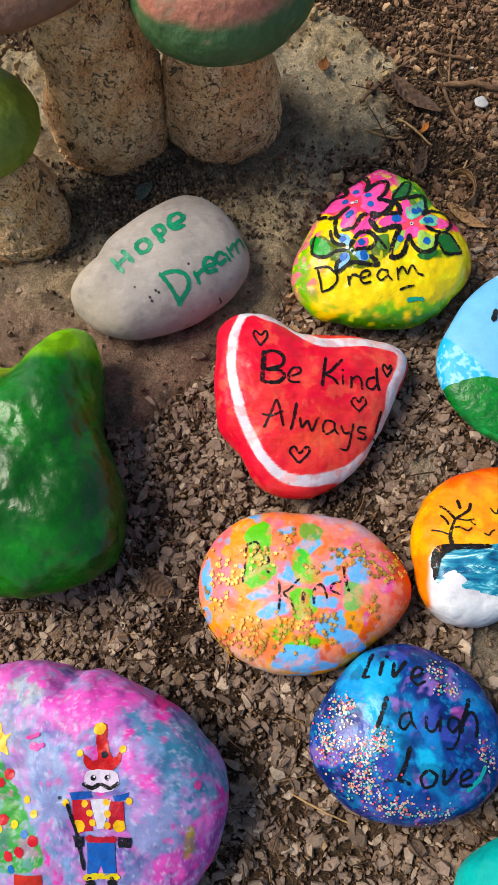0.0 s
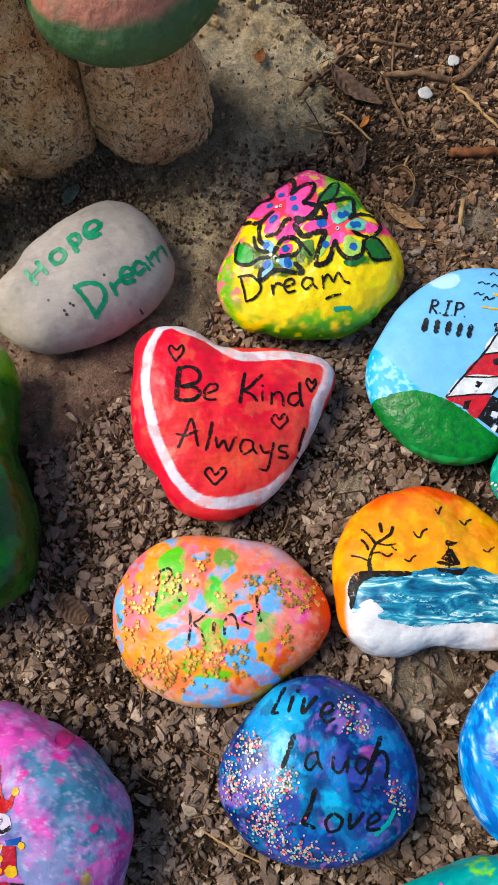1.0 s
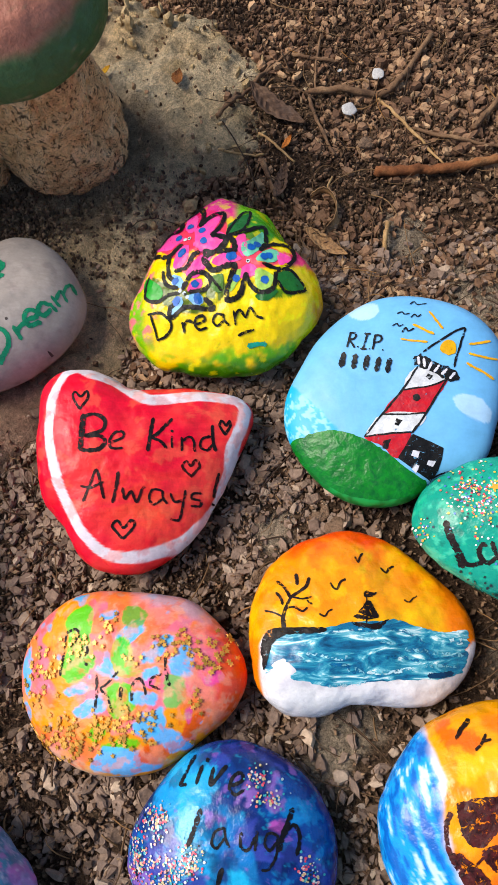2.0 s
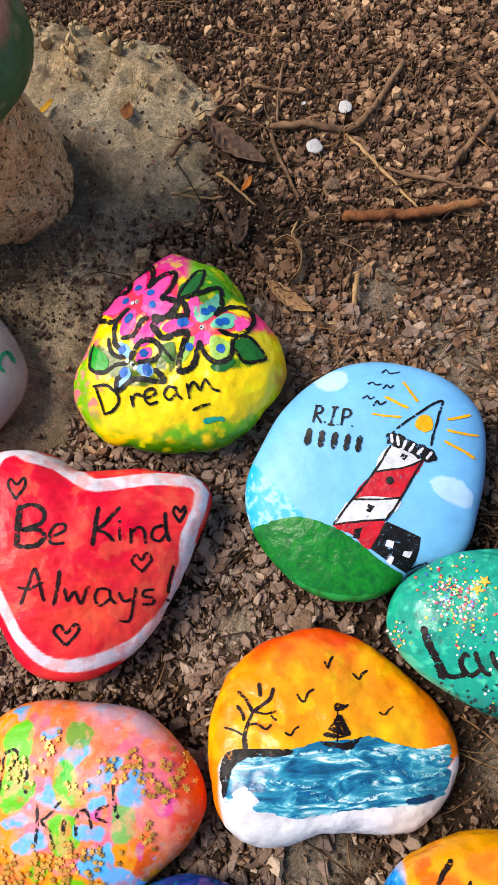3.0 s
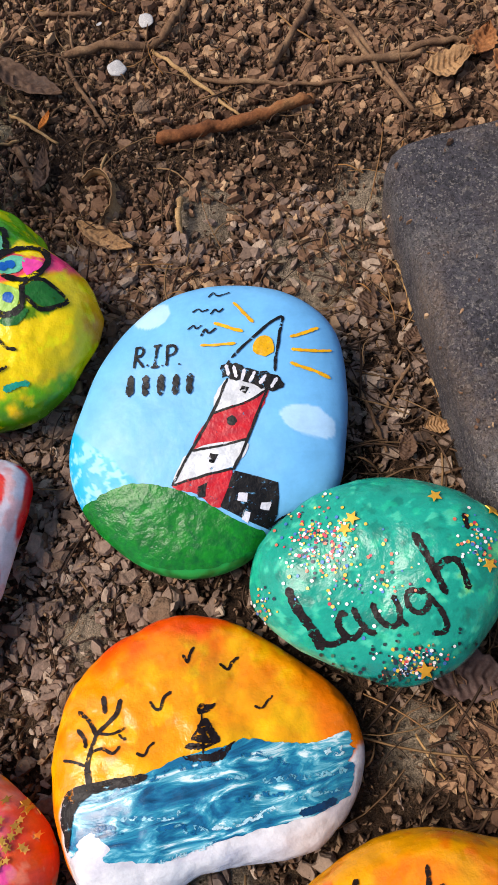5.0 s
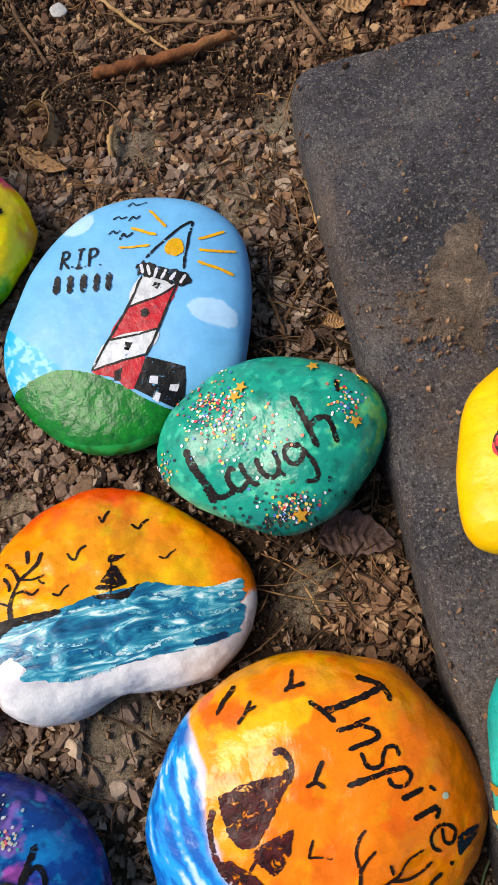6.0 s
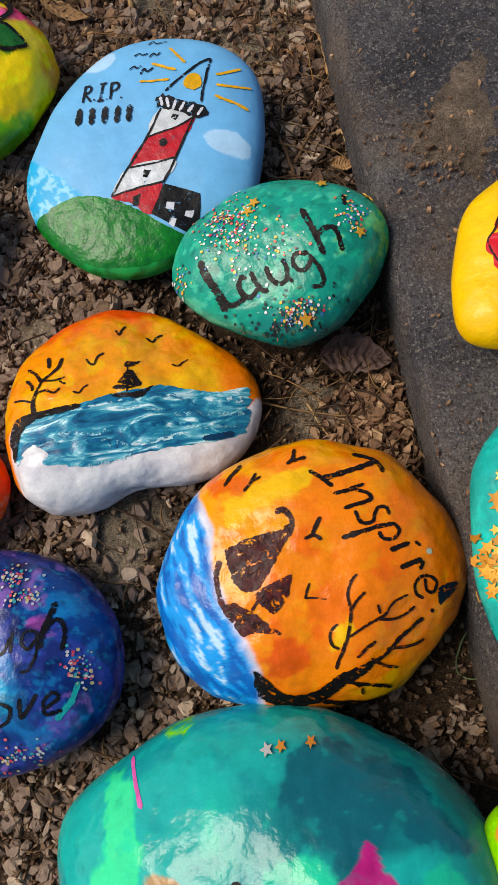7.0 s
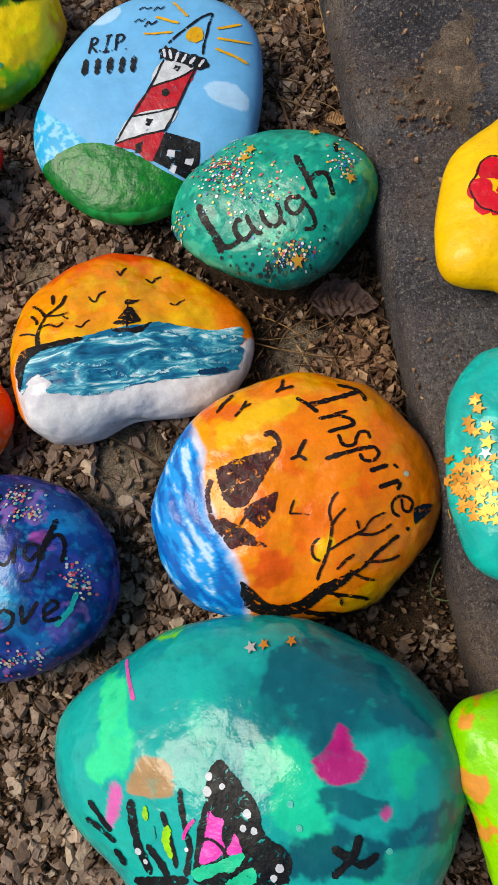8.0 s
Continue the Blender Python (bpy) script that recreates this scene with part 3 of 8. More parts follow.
zone("nut", "a7adb3", [(-27.2, 54.8), (-16.9, 56.1), (-8.7, 49.6), (-13.3, 44.2), (-23.3, 46.9)], 7)
zone("nut", "3f963a", [(-28.6, 21.4), (-21.7, 12.7), (-13.7, 0.7), (-9.1, -8.9), (-4.8, -18.6), (-2.9, -25.6), (-17.9, -30), (-39.7, -31.9), (-50.1, -21.5), (-38.5, -0.5), (-33.7, 13.6)], 2)
zone("nut", "8f7a2c", [(61.9, -10), (66.1, -8.4), (66.1, -18), (63.8, -22.7), (60.8, -21.2)], 2)


def inside(x, y, poly):
    """Signed distance to a closed polygon, positive inside."""
    hit, near = np.zeros(len(x), bool), np.full(len(x), 1e9)
    for (ax, ay), (bx, by) in zip(poly, np.roll(poly, -1, 0)):
        if abs(by - ay) > 1e-9:
            hit ^= ((ay > y) != (by > y)) & (x < (bx - ax) * (y - ay) / (by - ay) + ax)
        t = np.clip(((x - ax) * (bx - ax) + (y - ay) * (by - ay)) / max((bx - ax) ** 2 + (by - ay) ** 2, 1e-9), 0, 1)
        near = np.minimum(near, np.hypot(x - ax - t * (bx - ax), y - ay - t * (by - ay)))
    return np.where(hit, near, -near)


def with_zones(c, s, x, y, z):
    for i, (colour, pts, warp, *width) in enumerate(s.get("zones", ())):
        k = s["seed"] * 7 + i
        p = np.array(pts)
        far = 2 + 1.7 * warp + (width[0] if width else 0)
        near = np.flatnonzero((x > p[:, 0].min() - far) & (x < p[:, 0].max() + far) & (y > p[:, 1].min() - far) & (y < p[:, 1].max() + far))
        u, v, w = x[near], y[near], z[near]
        wx, wy = ((cloud(u, v, w, 9, k + o, 4) - 0.5) * 2.4 * warp + (cloud(u, v, w, 2.6, k + o + 7, 3) - 0.5) * 0.8 * warp for o in (0, 99))
        if width:
            d = width[0] / 2 - np.min([np.hypot(u + wx - a, v + wy - b) for a, b in curve_through(pts, 12)], 0)
        else:
            d = inside(u + wx, v + wy, curve_through(pts, 4, True))
        c[near] = blend(c[near], rgb(colour), soft(d, -0.3 - (0.12 * warp if warp >= 3 else 0), 0.3 + (0.25 if warp >= 3 else 0.12) * warp) * 0.92)
    return c


def vivid(c, k=1.22):
    """Colour pushed away from grey."""
    c = np.asarray(c, float)
    g = (c @ np.array([0.25, 0.6, 0.15]))[..., None]
    return np.clip(g + (c - g) * k, 0.002, 0.9)


def paint_hope(x, y, z, q):
    c = blend(rgb("968c85"), rgb("b0a59c"), cloud(x, y, z, 18, 2))
    # beige on the left, where light falls, tinted into the stone's colour
    c = blend(c, rgb("b9a488"), soft(-x - 0.4 * y, 20, 60) * 0.5)
    return blend(c, rgb("8d7f7c"), soft(cloud(x, y, z, 9, 8), 0.62, 0.75) * 0.5)


def paint_flower(x, y, z, q):
    n, m = cloud(x, y, z, 14, 3), cloud(x, y, z, 7, 4)
    c = blend(rgb("ffda00"), rgb("f8ca00"), n)
    c = blend(c, rgb("6fae34"), soft(n * 20 - y - 0.25 * z, 41, 49) * soft(m, 0.25, 0.5))
    c = blend(c, rgb("3c6b2a"), soft(-y + m * 16 - z * 0.4, 40, 50) * 0.85)
    c = blend(c, rgb("7fb53a"), soft(-x + m * 16, 46, 54))
    c = blend(c, rgb("dd7f86"), soft(-x + n * 12, 40, 46) * soft(m, 0.42, 0.5) * soft(y, -38, -22))
    c = blend(c, rgb("f24c8e"), soft(y + n * 16 - 0.1 * x, 35, 38))
    c = blend(c, rgb("77b84a"), soft(y + 0.5 * x + m * 12, 36, 40) * soft(x, 8, 14) * (1 - soft(x, 34, 40)))
    c = blend(c, rgb("f0527e"), soft(x + m * 10, 42, 45) * soft(y + n * 8, 0, 6))
    return blend(c, rgb("c06a60"), soft(x + m * 8, 52, 56) * soft(-y, 5, 20) * 0.7)


def paint_melon(x, y, z, q):
    n, m = cloud(x, y, z, 20, 3), cloud(x * 0.5, y * 2, z, 6, 4)
    c = blend(rgb("dc3a48"), rgb("e65050"), soft(n + (x - y) * 0.003, 0.45, 0.75))
    c = blend(c, rgb("ee7050"), np.exp(-((x - 12) / 24) ** 2 - ((y + 28) / 14) ** 2) * soft(m, 0.3, 0.6) * 0.5)
    c = blend(c, rgb("d0343c"), soft(m, 0.5, 0.75) * 0.45)
    return blend(c, rgb("c9242f"), soft(q, 0.9, 1.0))


def paint_egg(x, y, z, q):
    n, m, k = cloud(x, y, z, 16, 3), cloud(x, y, z, 11, 14), cloud(x, y, z, 22, 24)
    c = blend(rgb("ea8458"), rgb("e88c80"), soft(n, 0.4, 0.6))
    c = blend(c, rgb("e0798e"), soft(m, 0.52, 0.6) * 0.9)
    c = blend(c, rgb("eb9a38"), soft(k, 0.56, 0.62))
    c = blend(c, rgb("72b4e2"), soft(cloud(x, y, z, 13, 34), 0.62, 0.66))
    c = blend(c, rgb("e0572f"), soft(x + n * 20, 56, 62) * 0.8)
    c = blend(c, rgb("b9a2a8"), soft(x * 0.35 + y + m * 20, 46, 54) * 0.8)
    return blend(c, rgb("cdb9a2"), soft(-y - 0.4 * x + n * 10, 48, 56) * 0.7)


def paint_blue(x, y, z, q):
    w = cloud(x, y, z, 20, 2) * 30
    n, m, k = cloud(x + w, y - w, z, 22, 3), cloud(x - w, y, z, 12, 4), cloud(x, y + w, z, 16, 5)
    c = blend(rgb("0f2660"), rgb("164688"), soft(n, 0.35, 0.65))
    c = blend(c, rgb("3c4898"), soft(m, 0.5, 0.62) * 0.8)
    c = blend(c, rgb("22a9d6"), np.exp(-((x + 14 + 0.25 * y) / 9) ** 2) * soft(k + 0.2, 0.45, 0.62) * soft(y, -22, 0))
    c = blend(c, rgb("2a8fc8"), soft(k, 0.62, 0.7) * 0.5)
    return blend(c, rgb("8a6ab0"), soft(cloud(x, y, z, 9, 44), 0.68, 0.74) * 0.8)


def paint_nut(x, y, z, q):
    n, m, k = cloud(x, y, z, 26, 3, 4), cloud(x, y, z, 12, 4), cloud(x, y, z, 7, 9)
    c = blend(rgb("7260a0"), rgb("728ab6"), soft(n, 0.4, 0.6))
    c = blend(c, rgb("d07cc4"), soft(m, 0.5, 0.62) * 0.9)
    c = blend(c, rgb("a2b2c9"), soft(-x + 30 - np.abs(y) * 0.5 + n * 30, 28, 48) * 0.6)
    c = blend(c, rgb("de6fbc"), soft(y + n * 26, 54, 62))
    c = blend(c, rgb("4f7f9f"), soft(x + n * 26 - np.abs(y - 22) * 0.8, 52, 66) * 0.85)
    c = blend(c, rgb("b0479a"), soft(x * 0.7 - y + n * 24, 68, 80) * 0.9)
    c = blend(c, rgb("e052a8"), soft(cloud(x, y, z, 15, 19), 0.63, 0.68))
    c = blend(c, rgb("8fa6cc"), soft(cloud(x * 1.6, y, z, 6, 29, 4), 0.54, 0.62) * 0.6)
    c = blend(c, rgb("c88ccf"), soft(cloud(x, y * 1.6, z, 5, 39, 4), 0.56, 0.64) * 0.6)
    return blend(c, rgb("b9aacd"), soft(k, 0.64, 0.74) * 0.3) * 0.84


def paint_green(x, y, z, q):
    n, m = cloud(x, y, z, 26, 3), cloud(x, y, z, 10, 4)
    c = blend(rgb("175016"), rgb("24701c"), soft(n, 0.35, 0.65))
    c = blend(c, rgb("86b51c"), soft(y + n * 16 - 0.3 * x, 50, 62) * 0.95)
    # yellowish highlight on the lit left flank, painted into the colour
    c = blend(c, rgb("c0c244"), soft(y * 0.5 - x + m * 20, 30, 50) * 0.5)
    # shaded right flank, darkened in the colour itself
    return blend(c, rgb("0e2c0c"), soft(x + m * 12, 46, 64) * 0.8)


def paint_rip(x, y, z, q):
    n, m = cloud(x, y, z, 30, 3), cloud(x, y, z, 5, 4)
    c = blend(rgb("76b0da"), rgb("82bae2"), n)
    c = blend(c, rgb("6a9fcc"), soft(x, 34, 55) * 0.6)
    sea = soft(-(y + 19) - 1.22 * (x + 30) + m * 3, 0, 3)
    c = blend(c, rgb("25a8d6"), sea)
    c = blend(c, rgb("b4e0ec"), sea * soft(cloud(x, y, z, 2.6, 41, 3), 0.52, 0.62) * 0.65)
    top = np.interp(x, [-57, -34, -15, 1.5, 14, 30], [-24, -20, -29, -44, -52, -58])
    g = blend(rgb("08904e"), rgb("04602e"), soft(m, 0.4, 0.7))
    return blend(c, g, soft(top - 1.0 - y, 0, 1.2))


def paint_laugh(x, y, z, q):
    n, m = cloud(x, y, z, 18, 3), cloud(x, y, z, 4, 4)
    c = blend(rgb("0a8a78"), rgb("149c88"), n)
    c = blend(c, rgb("66c0a2"), soft(m, 0.55, 0.68) * 0.75)
    c = blend(c, rgb("4fae5c"), soft(x + n * 22, 44, 58) * 0.6)
    c = blend(c, rgb("8fb83a"), soft(m + (x - 20) * 0.012 - np.abs(y + 14) * 0.012, 0.6, 0.75) * soft(x, 15, 25) * 0.45)
    return blend(c, rgb("0f6f6e"), soft(-y + n * 10, 30, 40) * 0.7)


def paint_sunset(x, y, z, q):
    n, m = cloud(x, y, z, 18, 3), cloud(x, y, z, 9, 4)
    c = blend(rgb("f69c46"), rgb("f8b030"), soft(n, 0.4, 0.6))
    c = blend(c, rgb("f0923a"), soft(m, 0.5, 0.65) * 0.8)
    c = blend(c, rgb("ee7434"), soft(cloud(x, y, z, 9, 51, 4), 0.58, 0.68) * 0.35)
    c = blend(c, rgb("f8c440"), soft(cloud(x, y, z, 7, 52, 4), 0.6, 0.66) * 0.5)
    c = blend(c, rgb("f4bf0a"), np.exp(-((x - 20) / 22) ** 2 - ((y + 6) / 10) ** 2) * 0.8)
    c = blend(c, rgb("dc4a2c"), soft(y + n * 26 + m * 8 - 0.12 * x, 46, 58) * 0.85)
    c = blend(c, rgb("ee8448"), soft(x + n * 8, 48, 56))
    low = np.interp(x, [-55, -42, -38, -28, -7, 19, 43, 53, 60], [-12, -12, -6, -13, -26, -26, -26, -18, -12])
    w = blend(rgb("e4e3e4"), rgb("d6d3d8"), soft(m, 0.4, 0.7))
    c = blend(c, w, soft(low - y, -0.3, 1.2))
    return blend(c, rgb("e88a4a"), soft(-x + n * 4, 41.5, 44) * soft(-y, 6, 10))


def paint_inspire(x, y, z, q):
    n, m = cloud(x, y, z, 22, 3), cloud(x, y, z, 8, 4)
    c = blend(rgb("ee7e24"), rgb("f4922e"), n)
    c = blend(c, rgb("f2ac24"), soft(cloud(x, y, z, 16, 15) + (y - x) * 0.006, 0.58, 0.72) * 0.7)
    c = blend(c, rgb("d97a34"), soft(x + n * 16, 46, 58))
    c = blend(c, rgb("d9a424"), soft(-y + x * 0.3 + n * 10, 50, 60))
    c = blend(c, rgb("e0703a"), soft(cloud(x, y, z, 13, 25), 0.62, 0.7) * 0.7)
    c = blend(c, rgb("e06a24"), soft(cloud(x, y, z, 9, 51, 4), 0.58, 0.66) * 0.3)
    c = blend(c, rgb("f4a63a"), soft(cloud(x, y, z, 6, 52, 4), 0.6, 0.66) * 0.4)
    edge = np.interp(y, [-44, -33, -23, -9, 4, 18, 34, 45], [-24, -22, -24, -29, -30.5, -29, -33, -36])
    s = cloud(x * 1.5 + y * 0.35 + 4 * cloud(x, y, z, 10, 55), y * 0.3, z, 4, 5, 4)
    sea = blend(rgb("0a64b0"), rgb("3a98dc"), soft(s, 0.4, 0.55))
    sea = blend(sea, rgb("d4e8f0"), soft(s, 0.6, 0.7) * 0.8)
    sea = blend(sea, rgb("e2d6dc"), soft(x - edge + m * 6, -1, 3) * 0.8)
    return blend(c, sea, soft(edge - x + m * 3, 0.5, 2.5))


def paint_fly(x, y, z, q):
    w = cloud(x, y, z, 26, 12) * 26
    n, m = cloud(x + w, y - w, z, 30, 3), cloud(x - w, y + w, z, 15, 4)
    c = blend(rgb("009c98"), rgb("00b2a8"), n)
    c = blend(c, rgb("014656"), np.exp(-((x - 28) / 26) ** 2 - ((y - 24) / 20) ** 2) * soft(m, 0.3, 0.5))
    c = blend(c, rgb("04808a"), soft(m, 0.55, 0.7) * 0.5)
    c = blend(c, rgb("20b09c"), soft(n, 0.58, 0.72) * 0.4)
    c = blend(c, rgb("74c6a6"), soft(cloud(x + w, y, z, 11, 21), 0.68, 0.76) * 0.3)
    return blend(c, rgb("0c5f5c"), soft(x + n * 14, 60, 72) * 0.6)


def paint_yellow(x, y, z, q):
    n = cloud(x, y, z, 18, 3)
    return blend(rgb("f8c800"), rgb("eeb600"), n)


def paint_star(x, y, z, q):
    n = cloud(x, y, z, 16, 3)
    return blend(rgb("04a29a"), rgb("18b8ac"), soft(n, 0.35, 0.65))


def paint_lime(x, y, z, q):
    n, m = cloud(x, y, z, 16, 3), cloud(x, y, z, 9, 4)
    c = blend(rgb("86cf1a"), rgb("a8dc28"), n)
    return blend(c, rgb("d99a5a"), soft(m - (y + x) * 0.004, 0.62, 0.68))


# single-stroke letters: capitals one unit high, base line at 0
LETTERS = {
    "H": [[(0, 1), (0.01, 0.5), (0, 0)], [(0.55, 1), (0.56, 0.5), (0.55, 0)], [(0, 0.5), (0.55, 0.53)]],
    "O": [[(0.35, 1), (0.08, 0.82), (0, 0.45), (0.12, 0.1), (0.38, 0), (0.64, 0.18), (0.7, 0.55), (0.58, 0.88), (0.33, 1)]],
    "P": [[(0, 1), (0.01, 0.5), (0, 0)], [(0, 0.98), (0.35, 0.97), (0.52, 0.75), (0.38, 0.52), (0.02, 0.46)]],
    "E": [[(0.5, 1), (0.2, 0.98), (0, 0.97), (0.01, 0.5), (0, 0.02), (0.25, 0), (0.52, 0.03)], [(0.01, 0.52), (0.4, 0.54)]],
    "D": [[(0.02, 1), (0.03, 0.5), (0, 0.02)], [(-0.08, 0.98), (0.3, 0.96), (0.6, 0.72), (0.62, 0.38), (0.42, 0.1), (0, 0)]],
    "B": [[(0.02, 1), (0.02, 0.5), (0, 0)], [(0, 1), (0.32, 0.98), (0.45, 0.78), (0.3, 0.57), (0.05, 0.53), (0.38, 0.48), (0.54, 0.26), (0.38, 0.04), (0, 0)]],
    "K": [[(0, 1), (0.01, 0.5), (0, 0)], [(0.5, 1), (0.25, 0.68), (0.03, 0.46), (0.28, 0.24), (0.55, 0)]],
    "A": [[(0, 0), (0.18, 0.55), (0.32, 1), (0.46, 0.5), (0.62, 0)], [(0.1, 0.36), (0.52, 0.38)]],
    "L": [[(0.03, 1), (0.01, 0.6), (0, 0.05), (0.04, 0.01), (0.25, 0.0), (0.5, 0.05)]],
    "I": [[(0.2, 1), (0.21, 0.5), (0.2, 0)], [(0, 1), (0.42, 1)], [(0, 0), (0.42, 0)]],
    "R": [[(0, 1), (0.01, 0.5), (0, 0)], [(0, 0.98), (0.35, 0.96), (0.5, 0.76), (0.36, 0.55), (0.04, 0.5), (0.28, 0.28), (0.54, 0)]],
    ".": [[(0, 0.03), (0.03, 0.06)]],
    "a": [[(0.42, 0.52), (0.25, 0.63), (0.06, 0.5), (0.0, 0.25), (0.12, 0.03), (0.3, 0.12), (0.42, 0.4), (0.44, 0.58)], [(0.44, 0.58), (0.42, 0.3), (0.46, 0.06), (0.56, 0.02)]],
    "r": [[(0, 0.6), (0.02, 0.3), (0.02, 0)], [(0.02, 0.36), (0.14, 0.56), (0.34, 0.58)]],
    "e": [[(0.02, 0.32), (0.3, 0.36), (0.44, 0.46), (0.32, 0.62), (0.12, 0.58), (0, 0.32), (0.1, 0.06), (0.3, 0.01), (0.46, 0.12)]],
    "m": [[(0, 0.6), (0.02, 0.3), (0.02, 0)], [(0.02, 0.36), (0.14, 0.57), (0.27, 0.52), (0.3, 0.25), (0.3, 0)], [(0.3, 0.36), (0.43, 0.57), (0.57, 0.5), (0.6, 0.22), (0.66, 0)]],
    "i": [[(0, 0.6), (0.01, 0.3), (0.02, 0)], [(0.02, 0.82), (0.04, 0.86)]],
    "n": [[(0, 0.6), (0.02, 0.3), (0.02, 0)], [(0.02, 0.36), (0.16, 0.57), (0.33, 0.54), (0.38, 0.3), (0.4, 0)]],
    "d": [[(0.4, 0.5), (0.24, 0.6), (0.05, 0.46), (0, 0.22), (0.12, 0.02), (0.3, 0.1), (0.42, 0.3)], [(0.44, 1.02), (0.43, 0.5), (0.46, 0)]],
    "l": [[(0.01, 1.02), (0, 0.5), (0.02, 0)]],
    "w": [[(0, 0.58), (0.08, 0.25), (0.16, 0), (0.26, 0.28), (0.33, 0.46), (0.4, 0.25), (0.5, 0), (0.6, 0.3), (0.66, 0.6)]],
    "y": [[(0, 0.58), (0.1, 0.3), (0.22, 0.06)], [(0.46, 0.6), (0.3, 0.2), (0.16, -0.18), (0.02, -0.32)]],
    "s": [[(0.38, 0.54), (0.22, 0.62), (0.06, 0.5), (0.16, 0.34), (0.36, 0.2), (0.28, 0.02), (0, 0.06)]],
    "v": [[(0, 0.58), (0.1, 0.3), (0.2, 0), (0.32, 0.3), (0.44, 0.6)]],
    "u": [[(0, 0.58), (0.02, 0.2), (0.16, 0.01), (0.34, 0.12), (0.4, 0.4), (0.41, 0.6)], [(0.41, 0.6), (0.41, 0.25), (0.48, 0)]],
    "g": [[(0.4, 0.5), (0.22, 0.62), (0.04, 0.48), (0.02, 0.2), (0.18, 0.06), (0.34, 0.16), (0.42, 0.4)], [(0.43, 0.6), (0.43, 0.1), (0.38, -0.24), (0.18, -0.32), (0.02, -0.2)]],
    "h": [[(0.02, 1.02), (0.01, 0.5), (0, 0)], [(0.01, 0.32), (0.16, 0.56), (0.34, 0.52), (0.38, 0.28), (0.42, 0)]],
    "o": [[(0.24, 0.62), (0.05, 0.5), (0, 0.25), (0.12, 0.03), (0.32, 0.04), (0.46, 0.28), (0.38, 0.54), (0.22, 0.62)]],
    "p": [[(0.02, 0.6), (0.02, 0.1), (0, -0.34)], [(0.02, 0.42), (0.18, 0.61), (0.38, 0.52), (0.42, 0.25), (0.26, 0.03), (0.04, 0.1)]],
}


def curve_through(pts, steps, closed=False):
    p = np.asarray(pts, float)
    n = len(p)
    out = []
    for i in range(n if closed else n - 1):
        a, b, c, d = (p[(i + k) % n] if closed else p[min(max(i + k, 0), n - 1)] for k in (-1, 0, 1, 2))
        for f in np.arange(steps) / steps:
            out.append(b + 0.5 * f * (c - a + f * (2 * a - 5 * b + 4 * c - d + f * (3 * (b - c) + d - a))))
    if not closed:
        out.append(p[-1])
    return np.array(out)


PIGMENTS = {
    "1a76a2": streaked("sea_streaks", [(0.32, rgb("083f60")), (0.43, rgb("0e648c")), (0.51, rgb("2088a4")), (0.57, rgb("66b4c4")), (0.63, rgb("d8ecee"))], -8.0, 170.0, 50.0),
    "1e8a30": pigment("067c34", 0.16, 0.32, second="045e28", wear=0.2, specular=0.26),
    "1a1210": pigment("1a1210", 0.3, 0.5, wear=0.45),
    "ee4fae": pigment("ff5ea6", 0.25, 0.42, second="f85098", wear=0.2),
    "bb2033": pigment("bb2033", 0.3, 0.5, second="a81a2c"),
    "3cc096": pigment("3cc096", 0.15, 0.3, second="23a48a"),
    "5fd79d": pigment("5fd79d", 0.15, 0.3, second="46c492"),
    "3f963a": pigment("3f963a", 0.3, 0.5, second="6fae4a"),
    "34141a": pigment("220a0c", 0.2, 0.45, second="541c1c", wear=0.395),
    "7a5636": pigment("7a5636", 0.12, 0.4, second="a88a60"),
    "b9dce4": pigment("b9dce4", 0.2, 0.35, second="8fc6d6", wear=0.5),
    "cfe6ea": pigment("cfe6ea", 0.2, 0.35, second="a9d4de", wear=0.48),
    "8fc6d6": pigment("8fc6d6", 0.2, 0.35, second="5fa4b8", wear=0.5),
    "7fb8c8": pigment("7fb8c8", 0.2, 0.35, second="5fa4b8", wear=0.5),
    "a9d4de": pigment("a9d4de", 0.2, 0.35, second="6fb0c4", wear=0.5),
    "0b4d78": pigment("0b5580", 0.2, 0.35, second="0e6c94", wear=0.47),
    "0b5c88": pigment("0b5c88", 0.2, 0.35, second="1478a0", wear=0.48),
    "dcd8e8": pigment("e4e2e8", 0.35, 0.5, second="d4d0dc"),
    "55bf30": pigment("55bf30", 0.3, 0.5, second="6fb548"),
    "66b3ea": pigment("66b3ea", 0.3, 0.5, second="86bde0"),
}
SPARKLE = []


